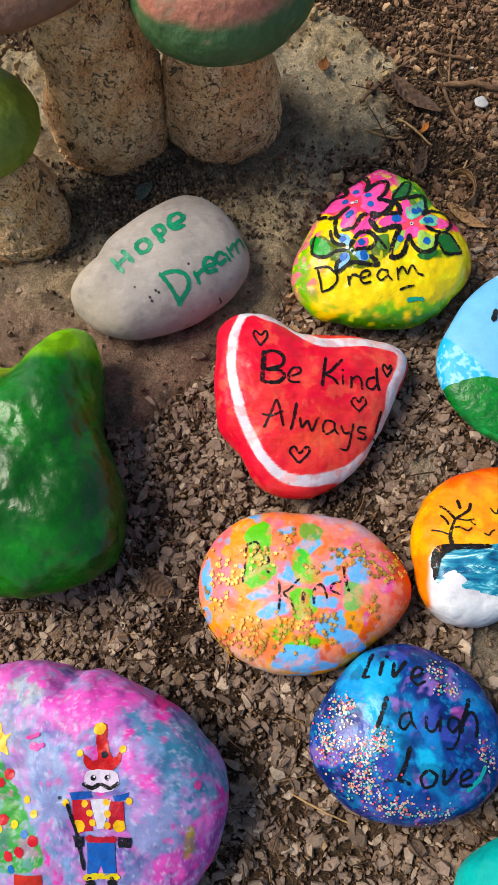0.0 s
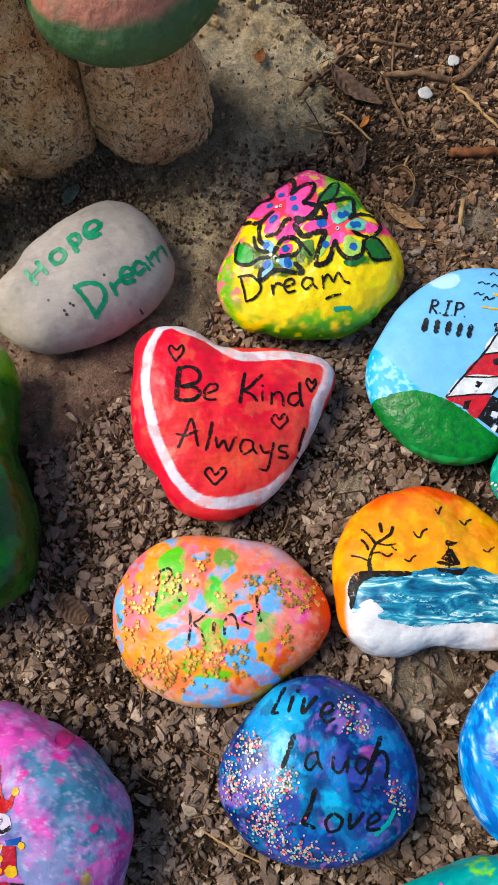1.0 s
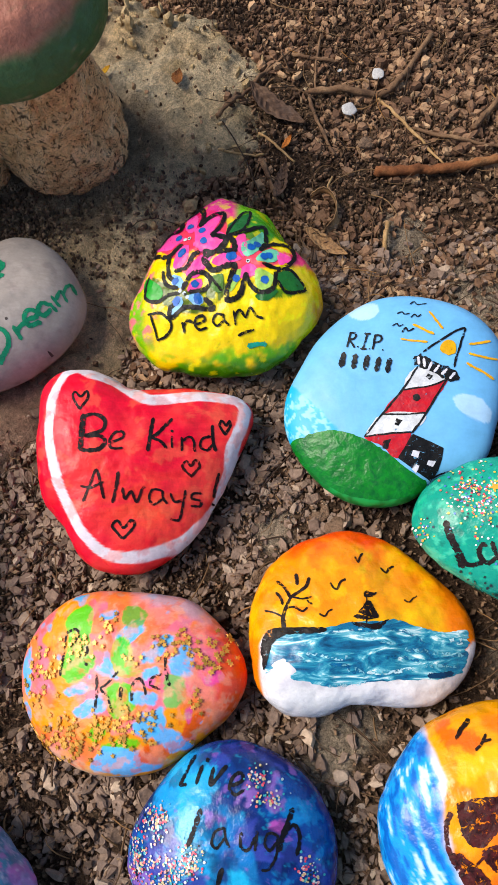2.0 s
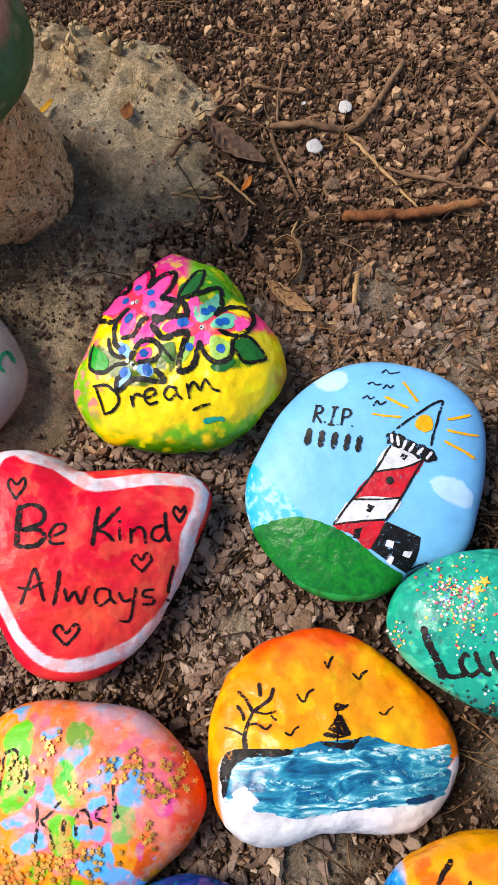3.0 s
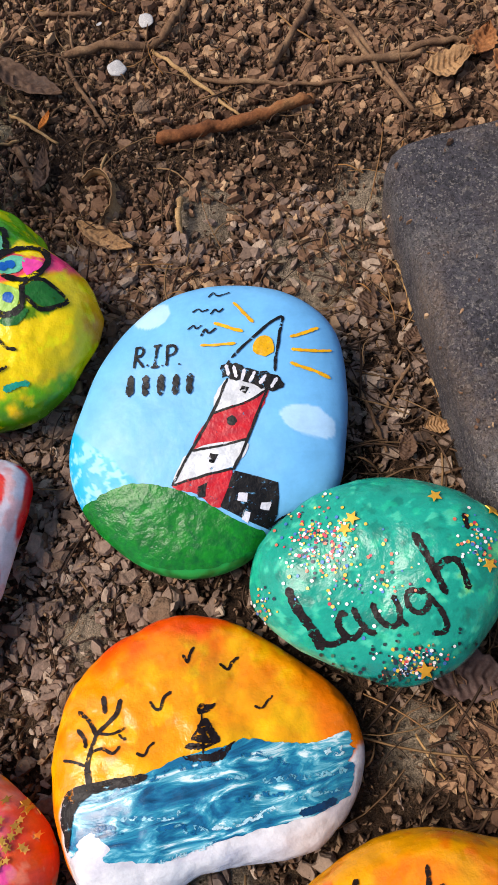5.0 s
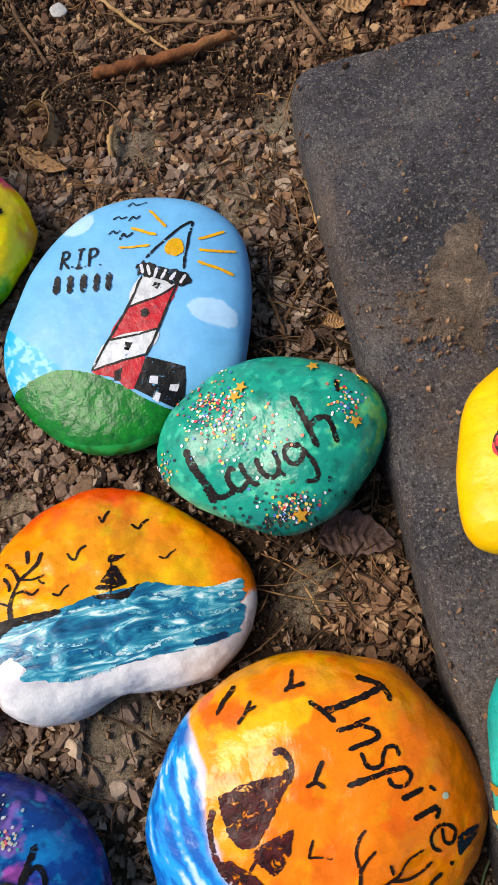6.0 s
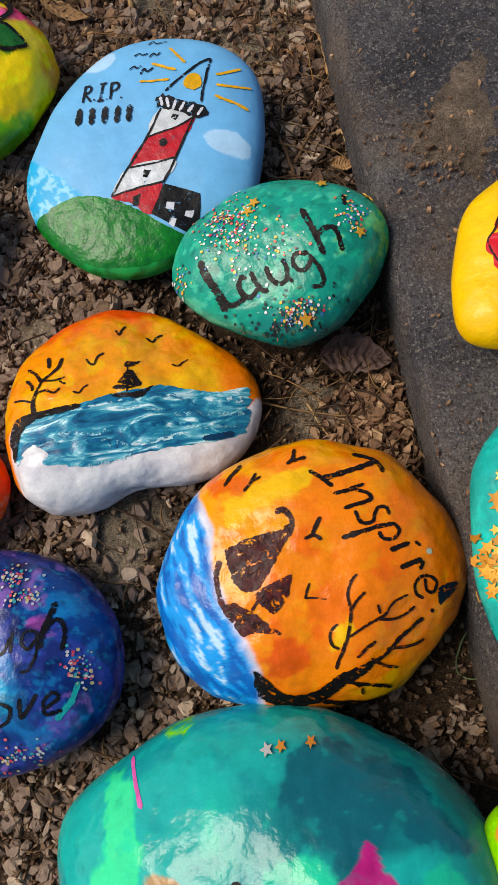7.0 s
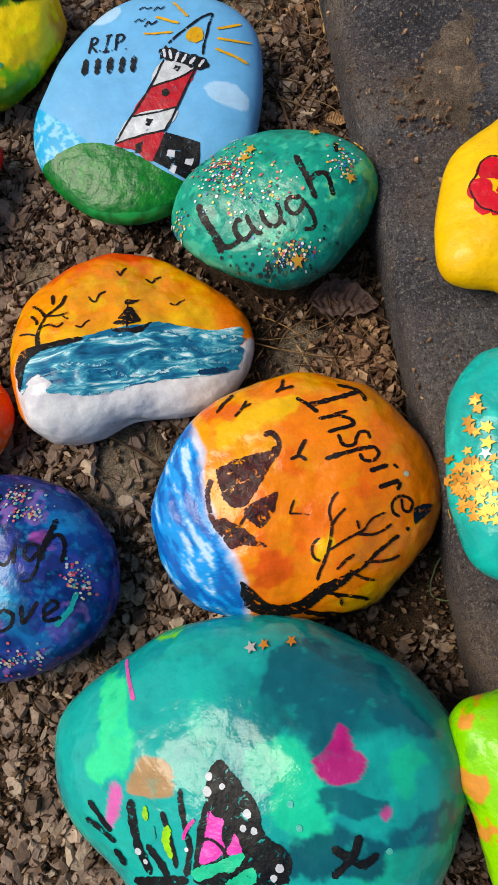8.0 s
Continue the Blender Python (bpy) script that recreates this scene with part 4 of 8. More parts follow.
class Brush:
    """Lays thin coats of paint, ink and glitter on a stone; each done() makes one part."""

    def __init__(self, stone):
        self.s, self.lift, self.bm, self.queue = stone, 0.2, bmesh.new(), []
        self.last = None
        self.rng = np.random.RandomState(stone["seed"])

    def lay(self, xy, lift=0.0):
        xy = np.asarray(xy, float)
        p = stone_surface(self.s, *plan_to_crown(self.s, xy[:, 0], xy[:, 1]), self.lift + lift)
        return [self.bm.verts.new(v) for v in (p / 1000).tolist()]

    def faces(self, xy, polys):
        """Fill flat polygons, split finely so that they follow the stone."""
        t = bmesh.new()
        vs = [t.verts.new((x, y, 0)) for x, y in xy]
        for f in polys:
            try:
                t.faces.new([vs[i] for i in f])
            except ValueError:
                pass
        bmesh.ops.triangulate(t, faces=t.faces[:])
        for k in range(4):
            long = [e for e in t.edges if e.calc_length() > 1.7]
            if not long:
                break
            bmesh.ops.subdivide_edges(t, edges=long, cuts=1)
            bmesh.ops.triangulate(t, faces=[f for f in t.faces if len(f.verts) > 3])
        t.verts.index_update()
        made = self.lay([(v.co.x, v.co.y) for v in t.verts])
        for f in t.faces:
            self.bm.faces.new([made[v.index] for v in f.verts])
        t.free()

    def patch(self, pts, rounded=True):
        if rounded:
            p = curve_through(pts, 9, True)
        else:
            a = np.asarray(pts, float)
            b = np.roll(a, -1, 0)
            p = np.stack([a * 0.97 + b * 0.03, a * 0.5 + b * 0.5, a * 0.03 + b * 0.97], 1).reshape(-1, 2)
        size = np.ptp(p, axis=0).min()
        wob = min(0.9, 0.05 * size)
        mid = p.mean(0)
        p = mid + (p - mid) * (1 + (cloud(p[:, 0], p[:, 1], 0 * p[:, 0], 3.0, self.s["seed"], 3) - 0.5)[:, None] * 4 * wob / max(size, 1))
        p = p + self.rng.normal(size=p.shape) * 0.12
        self.faces(p, [tuple(range(len(p)))])
        return self

    def stroke(self, pts, width):
        p = curve_through(pts, 9)
        keep = np.concatenate([[True], np.hypot(*np.diff(p, axis=0).T) > 0.05])
        p = p[keep] if keep.sum() > 2 else p
        d = np.gradient(p, axis=0)
        d = d / np.maximum(np.hypot(d[:, 0], d[:, 1]), 1e-6)[:, None]
        n = np.stack([-d[:, 1], d[:, 0]], -1)
        w = width / 2 * (0.8 + 0.45 * cloud(p[:, 0], p[:, 1], 0 * p[:, 0], 5.0, self.s["seed"] + 61, 3)) * (1 + self.rng.normal(size=len(p)) * 0.12)
        p = p + n * (cloud(p[:, 0], p[:, 1], 0 * p[:, 0], 4.0, self.s["seed"] + 62, 3) - 0.5)[:, None] * 0.8 * min(1.0, width)
        w[0], w[-1] = w[0] * 0.6, w[-1] * 0.6
        rows = max(2, int(width / 1.6) + 1)
        tip = np.concatenate([[p[0] - d[0] * width * 0.25], p, [p[-1] + d[-1] * width * 0.25]])
        n = np.concatenate([n[:1], n, n[-1:]])
        w = np.concatenate([w[:1] * 0.45, w, w[-1:] * 0.45])
        lines = [self.lay(tip + n * w[:, None] * k) for k in np.linspace(-1, 1, rows)]
        for a, b in zip(lines, lines[1:]):
            for i in range(len(tip) - 1):
                self.bm.faces.new((a[i], a[i + 1], b[i + 1], b[i]))
        return self

    def word(self, text, start, end, high, weight):
        """Brush lettering along a base line from start to end, capitals high mm tall, drawn a little unevenly."""
        start, end = np.array(start), np.array(end)
        glyphs, x = [], 0.0
        for ch in text:
            lines = [np.array(q, float) for q in LETTERS[ch]]
            left, right = min(q[:, 0].min() for q in lines), max(q[:, 0].max() for q in lines)
            glyphs.append(([q - [left, 0] for q in lines], x))
            x += right - left + 0.22
        total = max(x - 0.22, 0.3)
        along = (end - start) / total
        most = 1.3 * high
        if np.hypot(*along) > most:
            start = (start + end) / 2 - along / np.hypot(*along) * most * total / 2
            along = along / np.hypot(*along) * most
        up = np.array([-along[1], along[0]]) / np.hypot(*along) * high
        for lines, x0 in glyphs:
            tilt, dy, k = self.rng.normal() * 0.06, self.rng.normal() * 0.03, 1 + self.rng.normal() * 0.05
            made = []
            for q in lines:
                u = q[:, 0:1] - q[:, 1:2] * tilt + x0
                made.append(start + u * along + (q[:, 1:2] * k + dy) * up)
            self.queue.append((made, high * (0.1 + 2.2 * weight)))
        return self

    def dots(self, pts, radius):
        for c in pts:
            a = np.arange(15) * 2 * np.pi / 15
            r = radius * (1 + self.rng.normal(size=15) * 0.07)
            self.queue.append((np.array(c) + np.stack([r * np.cos(a), r * np.sin(a)], -1), [tuple(range(15))]))
        return self

    def flakes(self, middle, rx, ry, count):
        for k in range(count):
            c = np.array(middle) + self.rng.normal(size=2) * [rx * 0.5, ry * 0.5]
            r, turn = self.rng.uniform(0.3, 0.68), self.rng.uniform(0, 6)
            a = turn + np.arange(6) * np.pi / 3
            base = self.lay(c + r * np.stack([np.cos(a), np.sin(a)], -1), self.rng.uniform(0.1, 0.35))
            self.bm.faces.new(base)
        return self

    def stars(self, middle, rx, ry, count, size):
        for k in range(count):
            c = np.array(middle) + self.rng.normal(size=2) * [rx * 0.55, ry * 0.55]
            a = self.rng.uniform(0, 6) + np.arange(10) * np.pi / 5
            r = np.where(np.arange(10) % 2, 0.45, 1.0) * size * self.rng.uniform(0.85, 1.15)
            lift = self.rng.uniform(0.15, 0.9)
            ring = c + r[:, None] * np.stack([np.cos(a), np.sin(a)], -1)
            top, low = self.lay(ring, lift + 0.15), self.lay(ring, lift - 0.2)
            self.bm.faces.new(top)
            for i in range(10):
                self.bm.faces.new((low[i], low[(i + 1) % 10], top[(i + 1) % 10], top[i]))
        return self

    def done(self, name, colour):
        if name == "glitter":
            mat = SPARKLE[int(colour)]
        elif name in ("star_sequin", "sequin_scatter"):
            mat = PIGMENTS.setdefault("foil" + colour, foil(colour))
        else:
            mat = PIGMENTS.get(colour) or PIGMENTS.setdefault(colour, pigment(colour))
        scattered = name in ("glitter", "sequin_scatter", "star_sequin")
        if self.queue:
            for p, f in self.queue:
                if isinstance(f, float):
                    for line in p:
                        self.stroke(line, f)
                else:
                    self.faces(p, f)
                part("letter" if name == "lettering" else name, self.bm, mat, self.s["thing"])
                self.bm = bmesh.new()
            self.bm.free()
            self.queue = []
        else:
            ob = part(name, self.bm, mat, self.s["thing"], smooth=not scattered)
            if name in ("glitter", "sequin_scatter"):
                ob["kind"] = "stuff"
        self.bm, self.lift = bmesh.new(), self.lift + (0.02 if (name, colour) != self.last else 0.003)
        self.last = (name, colour)


def foil(text):
    m, nt, b = nodes_of("foil_" + text)
    g = nt.nodes.new("ShaderNodeNewGeometry")
    c = np.array(rgb(text))
    r = ramp_node(nt, g.outputs["Random Per Island"], [(0.0, tuple(c * 0.55)), (0.5, tuple(c)), (1.0, tuple(np.minimum(c * 1.35 + 0.03, 1)))])
    nt.links.new(r.outputs[0], b.inputs["Base Color"])
    b.inputs["Metallic"].default_value, b.inputs["Roughness"].default_value = 0.35, 0.4
    return m


def sparkle(name, colours):
    m, nt, b = nodes_of(name)
    g = nt.nodes.new("ShaderNodeNewGeometry")
    r = ramp_node(nt, g.outputs["Random Per Island"], [(i / len(colours), rgb(c)) for i, c in enumerate(colours)])
    r.color_ramp.interpolation = "CONSTANT"
    nt.links.new(r.outputs[0], b.inputs["Base Color"])
    b.inputs["Metallic"].default_value, b.inputs["Roughness"].default_value = 0.15, 0.4
    return m


SPARKLE.append(sparkle("party_glitter", ["d8b23a", "d8dde2", "c2324a", "3a6fb0", "e0c860", "1d2a3a", "e8e4dc", "d06a50"]))
SPARKLE.append(sparkle("dark_glitter", ["12302e", "1a1a1c", "0f4a48", "203038", "3f6a50"]))
SPARKLE.append(sparkle("pearl_glitter", ["c9c8c8", "d03a5a", "d89a94", "2f9aa4", "9fb8c0", "141a28", "c8b480", "d8606c"]))


# flecks over the finished paint: colour, size in mm, threshold, strength
MOTTLE = {
    "nut": [("cf78bd", 14, 0.56, 0.45), ("8fa8cf", 7, 0.58, 0.35), ("c4b4d8", 3, 0.6, 0.35), ("5c4a86", 12, 0.6, 0.35), ("e45aa8", 5, 0.68, 0.5), ("dcd6e4", 2, 0.66, 0.35)],
    "fly": [("2fb8aa", 5, 0.66, 0.25), ("0a6474", 8, 0.66, 0.25)],
    "blue": [("3f9bd0", 4.5, 0.62, 0.3), ("0c1c48", 9, 0.55, 0.5), ("8a62b0", 5, 0.68, 0.5), ("1fa6c8", 3, 0.68, 0.35)],
    "melon": [("ee7a62", 8, 0.57, 0.35), ("c62a38", 6, 0.6, 0.3)],
    "egg": [("e8a088", 6, 0.56, 0.5), ("dc6a4a", 5, 0.6, 0.5), ("c8b4a0", 4, 0.65, 0.4)],
    "green": [("2f8420", 14, 0.58, 0.25), ("0e3a10", 14, 0.58, 0.3)],
    "flower": [("fff04a", 5, 0.6, 0.5), ("5f8a2c", 5, 0.7, 0.4)],
    "hope": [("8f8884", 4, 0.62, 0.35), ("bcb0a8", 6, 0.6, 0.3)],
    "laugh": [("0a6a5c", 5, 0.58, 0.6), ("58b890", 4, 0.62, 0.4)],
    "lime": [("62a814", 6, 0.6, 0.5)],
    "star": [("4fd2c4", 6, 0.6, 0.4), ("078a86", 7, 0.6, 0.5)],
}


def painted_stone(key, painter, coat, label, name="painted_stone"):
    s = STONE[key]
    thing = new(name)
    thing.location = (s["at"][0] / 1000, s["at"][1] / 1000, s["base"] / 1000)
    tagged(thing, label, "painted stone", "painted stones in the garden bed")
    s["thing"] = thing
    rings, spokes = (150, 420) if key in ("fly", "nut") else (118, 320)
    rho, th = np.meshgrid(np.linspace(0.006, 1.72, rings), np.arange(spokes) * 2 * np.pi / spokes, indexing="ij")
    px, py = (rho * np.cos(th)).ravel(), (rho * np.sin(th)).ravel()
    p = stone_surface(s, px, py)
    faces = grid_faces(rings, spokes, True)
    faces.append(tuple(range(spokes - 1, -1, -1)))
    faces.append(tuple(range((rings - 1) * spokes, rings * spokes)))
    faces = [f[::-1] for f in faces]
    body = mesh_object("stone", p / 1000, faces, coat, thing)
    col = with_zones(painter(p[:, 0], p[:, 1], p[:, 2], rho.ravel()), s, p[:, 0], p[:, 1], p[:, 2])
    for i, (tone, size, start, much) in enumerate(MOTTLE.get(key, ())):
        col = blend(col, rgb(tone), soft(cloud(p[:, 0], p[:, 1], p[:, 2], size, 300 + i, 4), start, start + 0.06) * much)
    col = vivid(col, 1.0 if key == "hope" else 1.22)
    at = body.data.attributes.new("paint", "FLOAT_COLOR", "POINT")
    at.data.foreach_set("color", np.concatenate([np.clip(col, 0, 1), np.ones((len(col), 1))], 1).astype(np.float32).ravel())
    return thing


painted_stone("hope", paint_hope, BARE, "pale grey river stone lettered HOPE Dream in green")
painted_stone("flower", paint_flower, GLOSSY, "yellow painted stone with pink flowers and the word Dream")
painted_stone("melon", paint_melon, SATIN, "red watermelon-slice stone with white rim, Be Kind Always")
painted_stone("egg", paint_egg, SATIN, "orange egg-shaped stone with colour patches and gold stars")
painted_stone("blue", paint_blue, GLOSSY, "dark blue marbled stone with glitter, Live Laugh Love")
painted_stone("nut", paint_nut, SATIN, "large pink and lilac stone with a toy soldier painting")
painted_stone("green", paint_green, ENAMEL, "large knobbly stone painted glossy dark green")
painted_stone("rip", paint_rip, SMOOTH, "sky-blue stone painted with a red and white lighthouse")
painted_stone("laugh", paint_laugh, GLOSSY, "teal-green stone with glitter and the word Laugh")
painted_stone("sunset", paint_sunset, GLOSSY, "orange stone painted with a boat on a blue sea")
painted_stone("inspire", paint_inspire, GLOSSY, "round orange stone with a ship, blue water and Inspire")
painted_stone("fly", paint_fly, VARNISH, "large glossy teal stone painted with a black butterfly")
painted_stone("yellow", paint_yellow, SATIN, "yellow painted stone with a red flower on the paver")
painted_stone("star", paint_star, GLOSSY, "aqua painted stone with gold star sequins on the paver")
painted_stone("lime", paint_lime, GLOSSY, "lime-green glossy painted stone on the paver's edge")


# ---- what is painted on each stone (plan places in millimetres from its middle) ----
a = Brush(STONE["hope"])
a.dots([(-10.3, -29.6), (2.4, -31.5), (4.1, -32.4), (-1.2, -35.1), (-0.3, -36.9), (21.8, -15.6), (38.1, -28.1)], 0.80).done("pit", "4a4240")
a.stroke([(-25.3, -10.5), (-21.8, -15.0), (-18.0, -20.0)], 2.72).stroke([(-19.0, -5.3), (-15.2, -9.7), (-11.6, -13.8)], 2.91).stroke([(-21.8, -15.0), (-15.2, -9.7)], 2.82).done("letter", "148a66")
a.stroke([(-5.9, 1.5), (-9.7, -0.5), (-9.8, -4.7), (-6.8, -7.7), (-2.6, -6.4), (-1.4, -2.5), (-4.8, 1.3), (-7.6, 0.9)], 2.96).done("letter", "148a66")
a.stroke([(-0.5, 9.0), (3.0, 3.6), (6.4, -1.9)], 2.96).stroke([(-0.8, 8.2), (4.0, 10.1), (7.0, 6.1), (4.4, 2.3)], 2.96).done("letter", "148a66")
a.stroke([(9.9, 10.2), (14.5, 11.8), (17.9, 16.6), (14.3, 19.5), (9.8, 16.7), (9.5, 11.0), (13.1, 7.6), (18.6, 10.5)], 2.94).done("letter", "148a66")
a.stroke([(5.2, -22.0), (10.5, -28.5), (15.7, -36.3)], 2.30).stroke([(4.8, -23.3), (13.3, -20.3), (20.0, -21.8), (21.7, -26.8), (18.4, -32.4), (14.4, -37.1)], 2.27).done("letter", "148a66")
a.stroke([(25.0, -19.4), (27.6, -25.2)], 2.05).stroke([(25.8, -22.2), (29.3, -18.2), (32.7, -17.0)], 2.09).done("letter", "148a66")
a.stroke([(31.0, -16.4), (36.7, -12.9), (36.0, -10.5), (32.4, -10.9), (30.4, -15.2), (32.9, -18.4), (38.4, -15.5)], 2.14).done("letter", "148a66")
a.stroke([(43.3, -6.0), (39.6, -5.8), (37.7, -10.0), (40.4, -12.1), (43.7, -8.2)], 2.12).stroke([(43.0, -5.1), (46.3, -8.4)], 1.87).done("letter", "148a66")
a.stroke([(44.1, -0.7), (47.9, -5.4)], 1.71).stroke([(46.2, -2.0), (48.1, 4.0), (51.1, -1.5)], 1.67).stroke([(49.1, 2.4), (51.3, 11.1), (54.0, 5.6)], 1.51).done("letter", "148a66")
a = Brush(STONE["flower"])
a.patch([(-17.3, 26), (-17.9, 36.7), (-14.4, 38.7), (-11, 35.4), (-10.8, 25.6), (-13.6, 21.1)]).done("pink_petal", "ee4fae")
a.patch([(-9.5, 20.3), (-6.9, 26.7), (1.5, 31), (2.5, 27), (-2.1, 19.6), (-8.6, 17)]).done("pink_petal", "ee4fae")
a.patch([(-18, 19.7), (-25.6, 26.9), (-32.2, 24.4), (-35.3, 19.1), (-27.2, 15.2), (-18.6, 17.3)]).done("pink_petal", "ee4fae")
a.patch([(-16.9, 14.2), (-22.1, 11.4), (-24.8, 3.8), (-20.5, 1.9), (-15.5, 6), (-14.4, 12.2)]).done("pink_petal", "ee4fae")
a.patch([(-10.4, 14.9), (-3.9, 11.6), (0.9, 9.6), (-5.6, 9.1), (-11.9, 12.3)]).done("pink_petal", "ee4fae")
a.patch([(-17.3, -2.2), (-8.8, 6.4), (-2.4, 5.5), (-6.7, -0.6), (-12.3, -4.7)]).done("pink_petal", "ee4fae")
a.patch([(13.5, 2.6), (5.6, 6.4), (-2.6, 2.3), (2.3, -0.6), (10.3, 1)]).done("pink_petal", "ee4fae")
a.patch([(14.8, -1.6), (10.8, -6.4), (14.1, -7.9), (17.8, -7.3), (22.4, -6.6), (19.6, -1.6)]).done("pink_petal", "ee4fae")
a.patch([(14.5, 3.2), (10.5, 9.5), (11.8, 14.9), (15.6, 15.9), (16.2, 7.8)]).done("pink_petal", "ee4fae")
a.patch([(-10.8, 24.3), (6, 16.1), (0.9, 8.1), (-8.7, 8.8)]).done("pink_petal", "ee4fae")
a.patch([(15.7, 3.1), (13.4, 9.4), (18.6, 12.6), (25.2, 19.4), (25.6, 11.2), (21.4, 5.3)]).done("mint_petal", "7cc9a8")
a.patch([(20.8, 1.6), (28, 7.8), (33.6, 6.7), (30.9, 0), (22.9, -0.3)]).done("mint_petal", "7cc9a8")
a.patch([(32.7, 6.5), (38.1, 5.6), (39.6, 2.5), (33.3, -1.9)]).done("pink_petal", "ee4fae")
a.patch([(13.2, -3.4), (10.5, -10.1), (5.6, -15), (6.7, -8.3), (10.1, -3.8)]).done("mint_petal", "a8cc70")
a.patch([(21.8, -3.7), (28.9, -7.4), (27.1, -13.7), (21.4, -14.2), (19.6, -7.4)]).done("mint_petal", "a8cc70")
a.patch([(-20.7, -9.2), (-25.6, -5.6), (-25.4, -0.5), (-20, -3.4), (-18, -8.6)]).done("small_petal", "86b7d8")
a.patch([(-16.9, -10.4), (-14.2, -6.1), (-9.2, -5.8), (-9.4, -10), (-15, -12.2)]).done("pink_petal", "ee4fae")
a.patch([(-16.4, -13.7), (-11, -12.8), (-8.6, -17.1), (-11.9, -19.7), (-16, -16.2)]).done("small_petal", "86b7d8")
a.patch([(-20.4, -13.8), (-24.4, -15.5), (-28.3, -19.4), (-24.7, -22.2), (-19.8, -17.8)]).done("small_petal", "86b7d8")
a.patch([(-41.4, 2.6), (-36, -1.3), (-30.8, -8.4), (-34.4, -12.8), (-40.6, -8.9), (-43.2, -1.5)]).done("leaf", "2f9a3e")
a.patch([(7.1, 22.5), (12.6, 28.3), (18.3, 31.2), (16.3, 22.8), (11.5, 17.5), (6, 16.1)]).done("leaf", "2c6b35")
a.patch([(33, -5.6), (40.2, -6.2), (43.9, -13.3), (36.6, -15.4), (31.1, -10.4)]).done("leaf", "2c6b35")
a.patch([(19.4, -17.2), (25.4, -15.2), (30.7, -15.8), (26.2, -19.9), (21.2, -19.9)]).done("leaf", "2c6b35")
a.patch([(-3.7, -5.7), (2.8, -4.9), (2.4, -12.8), (-0.8, -13.9), (-4.5, -10.3)]).done("leaf", "55803a")
a.stroke([(-37.8, 17.1), (-34.8, 21.4), (-28.9, 27.9), (-20.4, 27.7), (-20.6, 35.1), (-15.1, 38.2), (-9.9, 40.9), (-6.9, 33.6), (-8.5, 25)], 3.04).done("outline", "15100f")
a.stroke([(-8.5, 25), (-3.6, 30.1), (4.8, 32.7), (2.9, 22.7), (-2, 17)], 2.28).done("outline", "15100f")
a.stroke([(-37.5, 15.7), (-28.9, 11.4), (-18.6, 14.8)], 2.66).done("outline", "15100f")
a.stroke([(-18.6, 14.8), (-26.4, 10.9), (-27.4, 0), (-23.9, -4.4)], 2.28).done("outline", "15100f")
a.stroke([(-23.9, 1.5), (-17.1, 1.1), (-12.2, 7.1), (-8.9, 8.2)], 2.28).done("outline", "15100f")
a.stroke([(-2, 17), (5.8, 13.9), (0.9, 7.5), (-7.2, 7.9)], 3.04).done("outline", "15100f")
a.stroke([(-7.3, 4.6), (-2.6, -2), (5.5, -0.9), (10.2, -0.6)], 3.04).done("outline", "15100f")
a.stroke([(-7.3, 4.6), (0.9, 6.9), (9.5, 6.8), (9, 12.2), (5.9, 15)], 2.66).done("outline", "15100f")
a.stroke([(5.9, 15), (15.6, 17.6), (26.1, 23.5), (26.6, 12.5), (23.1, 6.1)], 2.28).done("outline", "15100f")
a.stroke([(23.1, 6.1), (29.8, 12.3), (39, 11.5), (41.2, 3.2), (33.7, -3.8), (24.4, -1.7)], 2.28).done("outline", "15100f")
a.stroke([(10.3, -1.3), (5.8, -9.9), (4.2, -18.4), (11.1, -16.3), (15.3, -5.7)], 2.66).done("outline", "15100f")
a.stroke([(15.3, -5.7), (17.6, -12.1), (22.4, -16), (28.7, -14.2), (30.7, -5.6)], 2.28).done("outline", "15100f")
a.stroke([(-30.6, 2.8), (-28.9, -4.9), (-22.3, -8.8)], 1.90).done("outline", "15100f")
a.stroke([(-39.6, 2.5), (-41.3, -8.8), (-34.2, -13.6), (-27.5, -11.1), (-21.5, -11.6)], 1.90).done("outline", "15100f")
a.stroke([(-19.3, -10.1), (-14.1, -2.8), (-7.5, -2.7), (-4.4, -7.3), (-7.8, -11.5), (-15.9, -12.1)], 2.28).done("outline", "15100f")
a.stroke([(-21.8, -16), (-27, -18.2), (-26.4, -23.4), (-19.5, -19.4), (-13, -20.2), (-3.4, -22), (-8, -16.2)], 2.28).done("outline", "15100f")
a.stroke([(30.7, -5.6), (38.6, -4.9), (44.6, -13.8), (35, -16.2), (31.1, -10.4)], 1.52).done("outline", "15100f")
a.stroke([(6, 16.1), (12.8, 29.3), (18.7, 33.4), (16.4, 21.9), (11.4, 16.7)], 1.52).done("outline", "15100f")
a.stroke([(-4.3, -5.1), (-1.3, -9.3), (1.8, -13.1)], 1.52).done("outline", "15100f")
a.dots([(-14.6, 26.9), (-21, 20.6), (-7.6, 21.8), (-6.4, 14.2), (-19.4, 9.5), (-18.1, 10.3), (7.2, 3.6), (9, 3.8), (18.5, 7.8), (21.7, 9.8), (25.2, 2.5), (27.8, 3.3), (10, -7.7), (24.7, -10), (-23.4, -4.5), (-12.6, -7.9), (-11.8, -14.9), (-11.3, -16.8), (-23.6, -15.7), (-22.8, -14.9)], 2.04).done("blue_dab", "2a62ae")
a.dots([(-14.5, 17.8), (-16.9, 17.7), (16.7, 0.5), (-18.5, -12.3), (-17, -14.3), (-20.8, -10.5)], 1.02).done("white_dot", "d8e6e8")
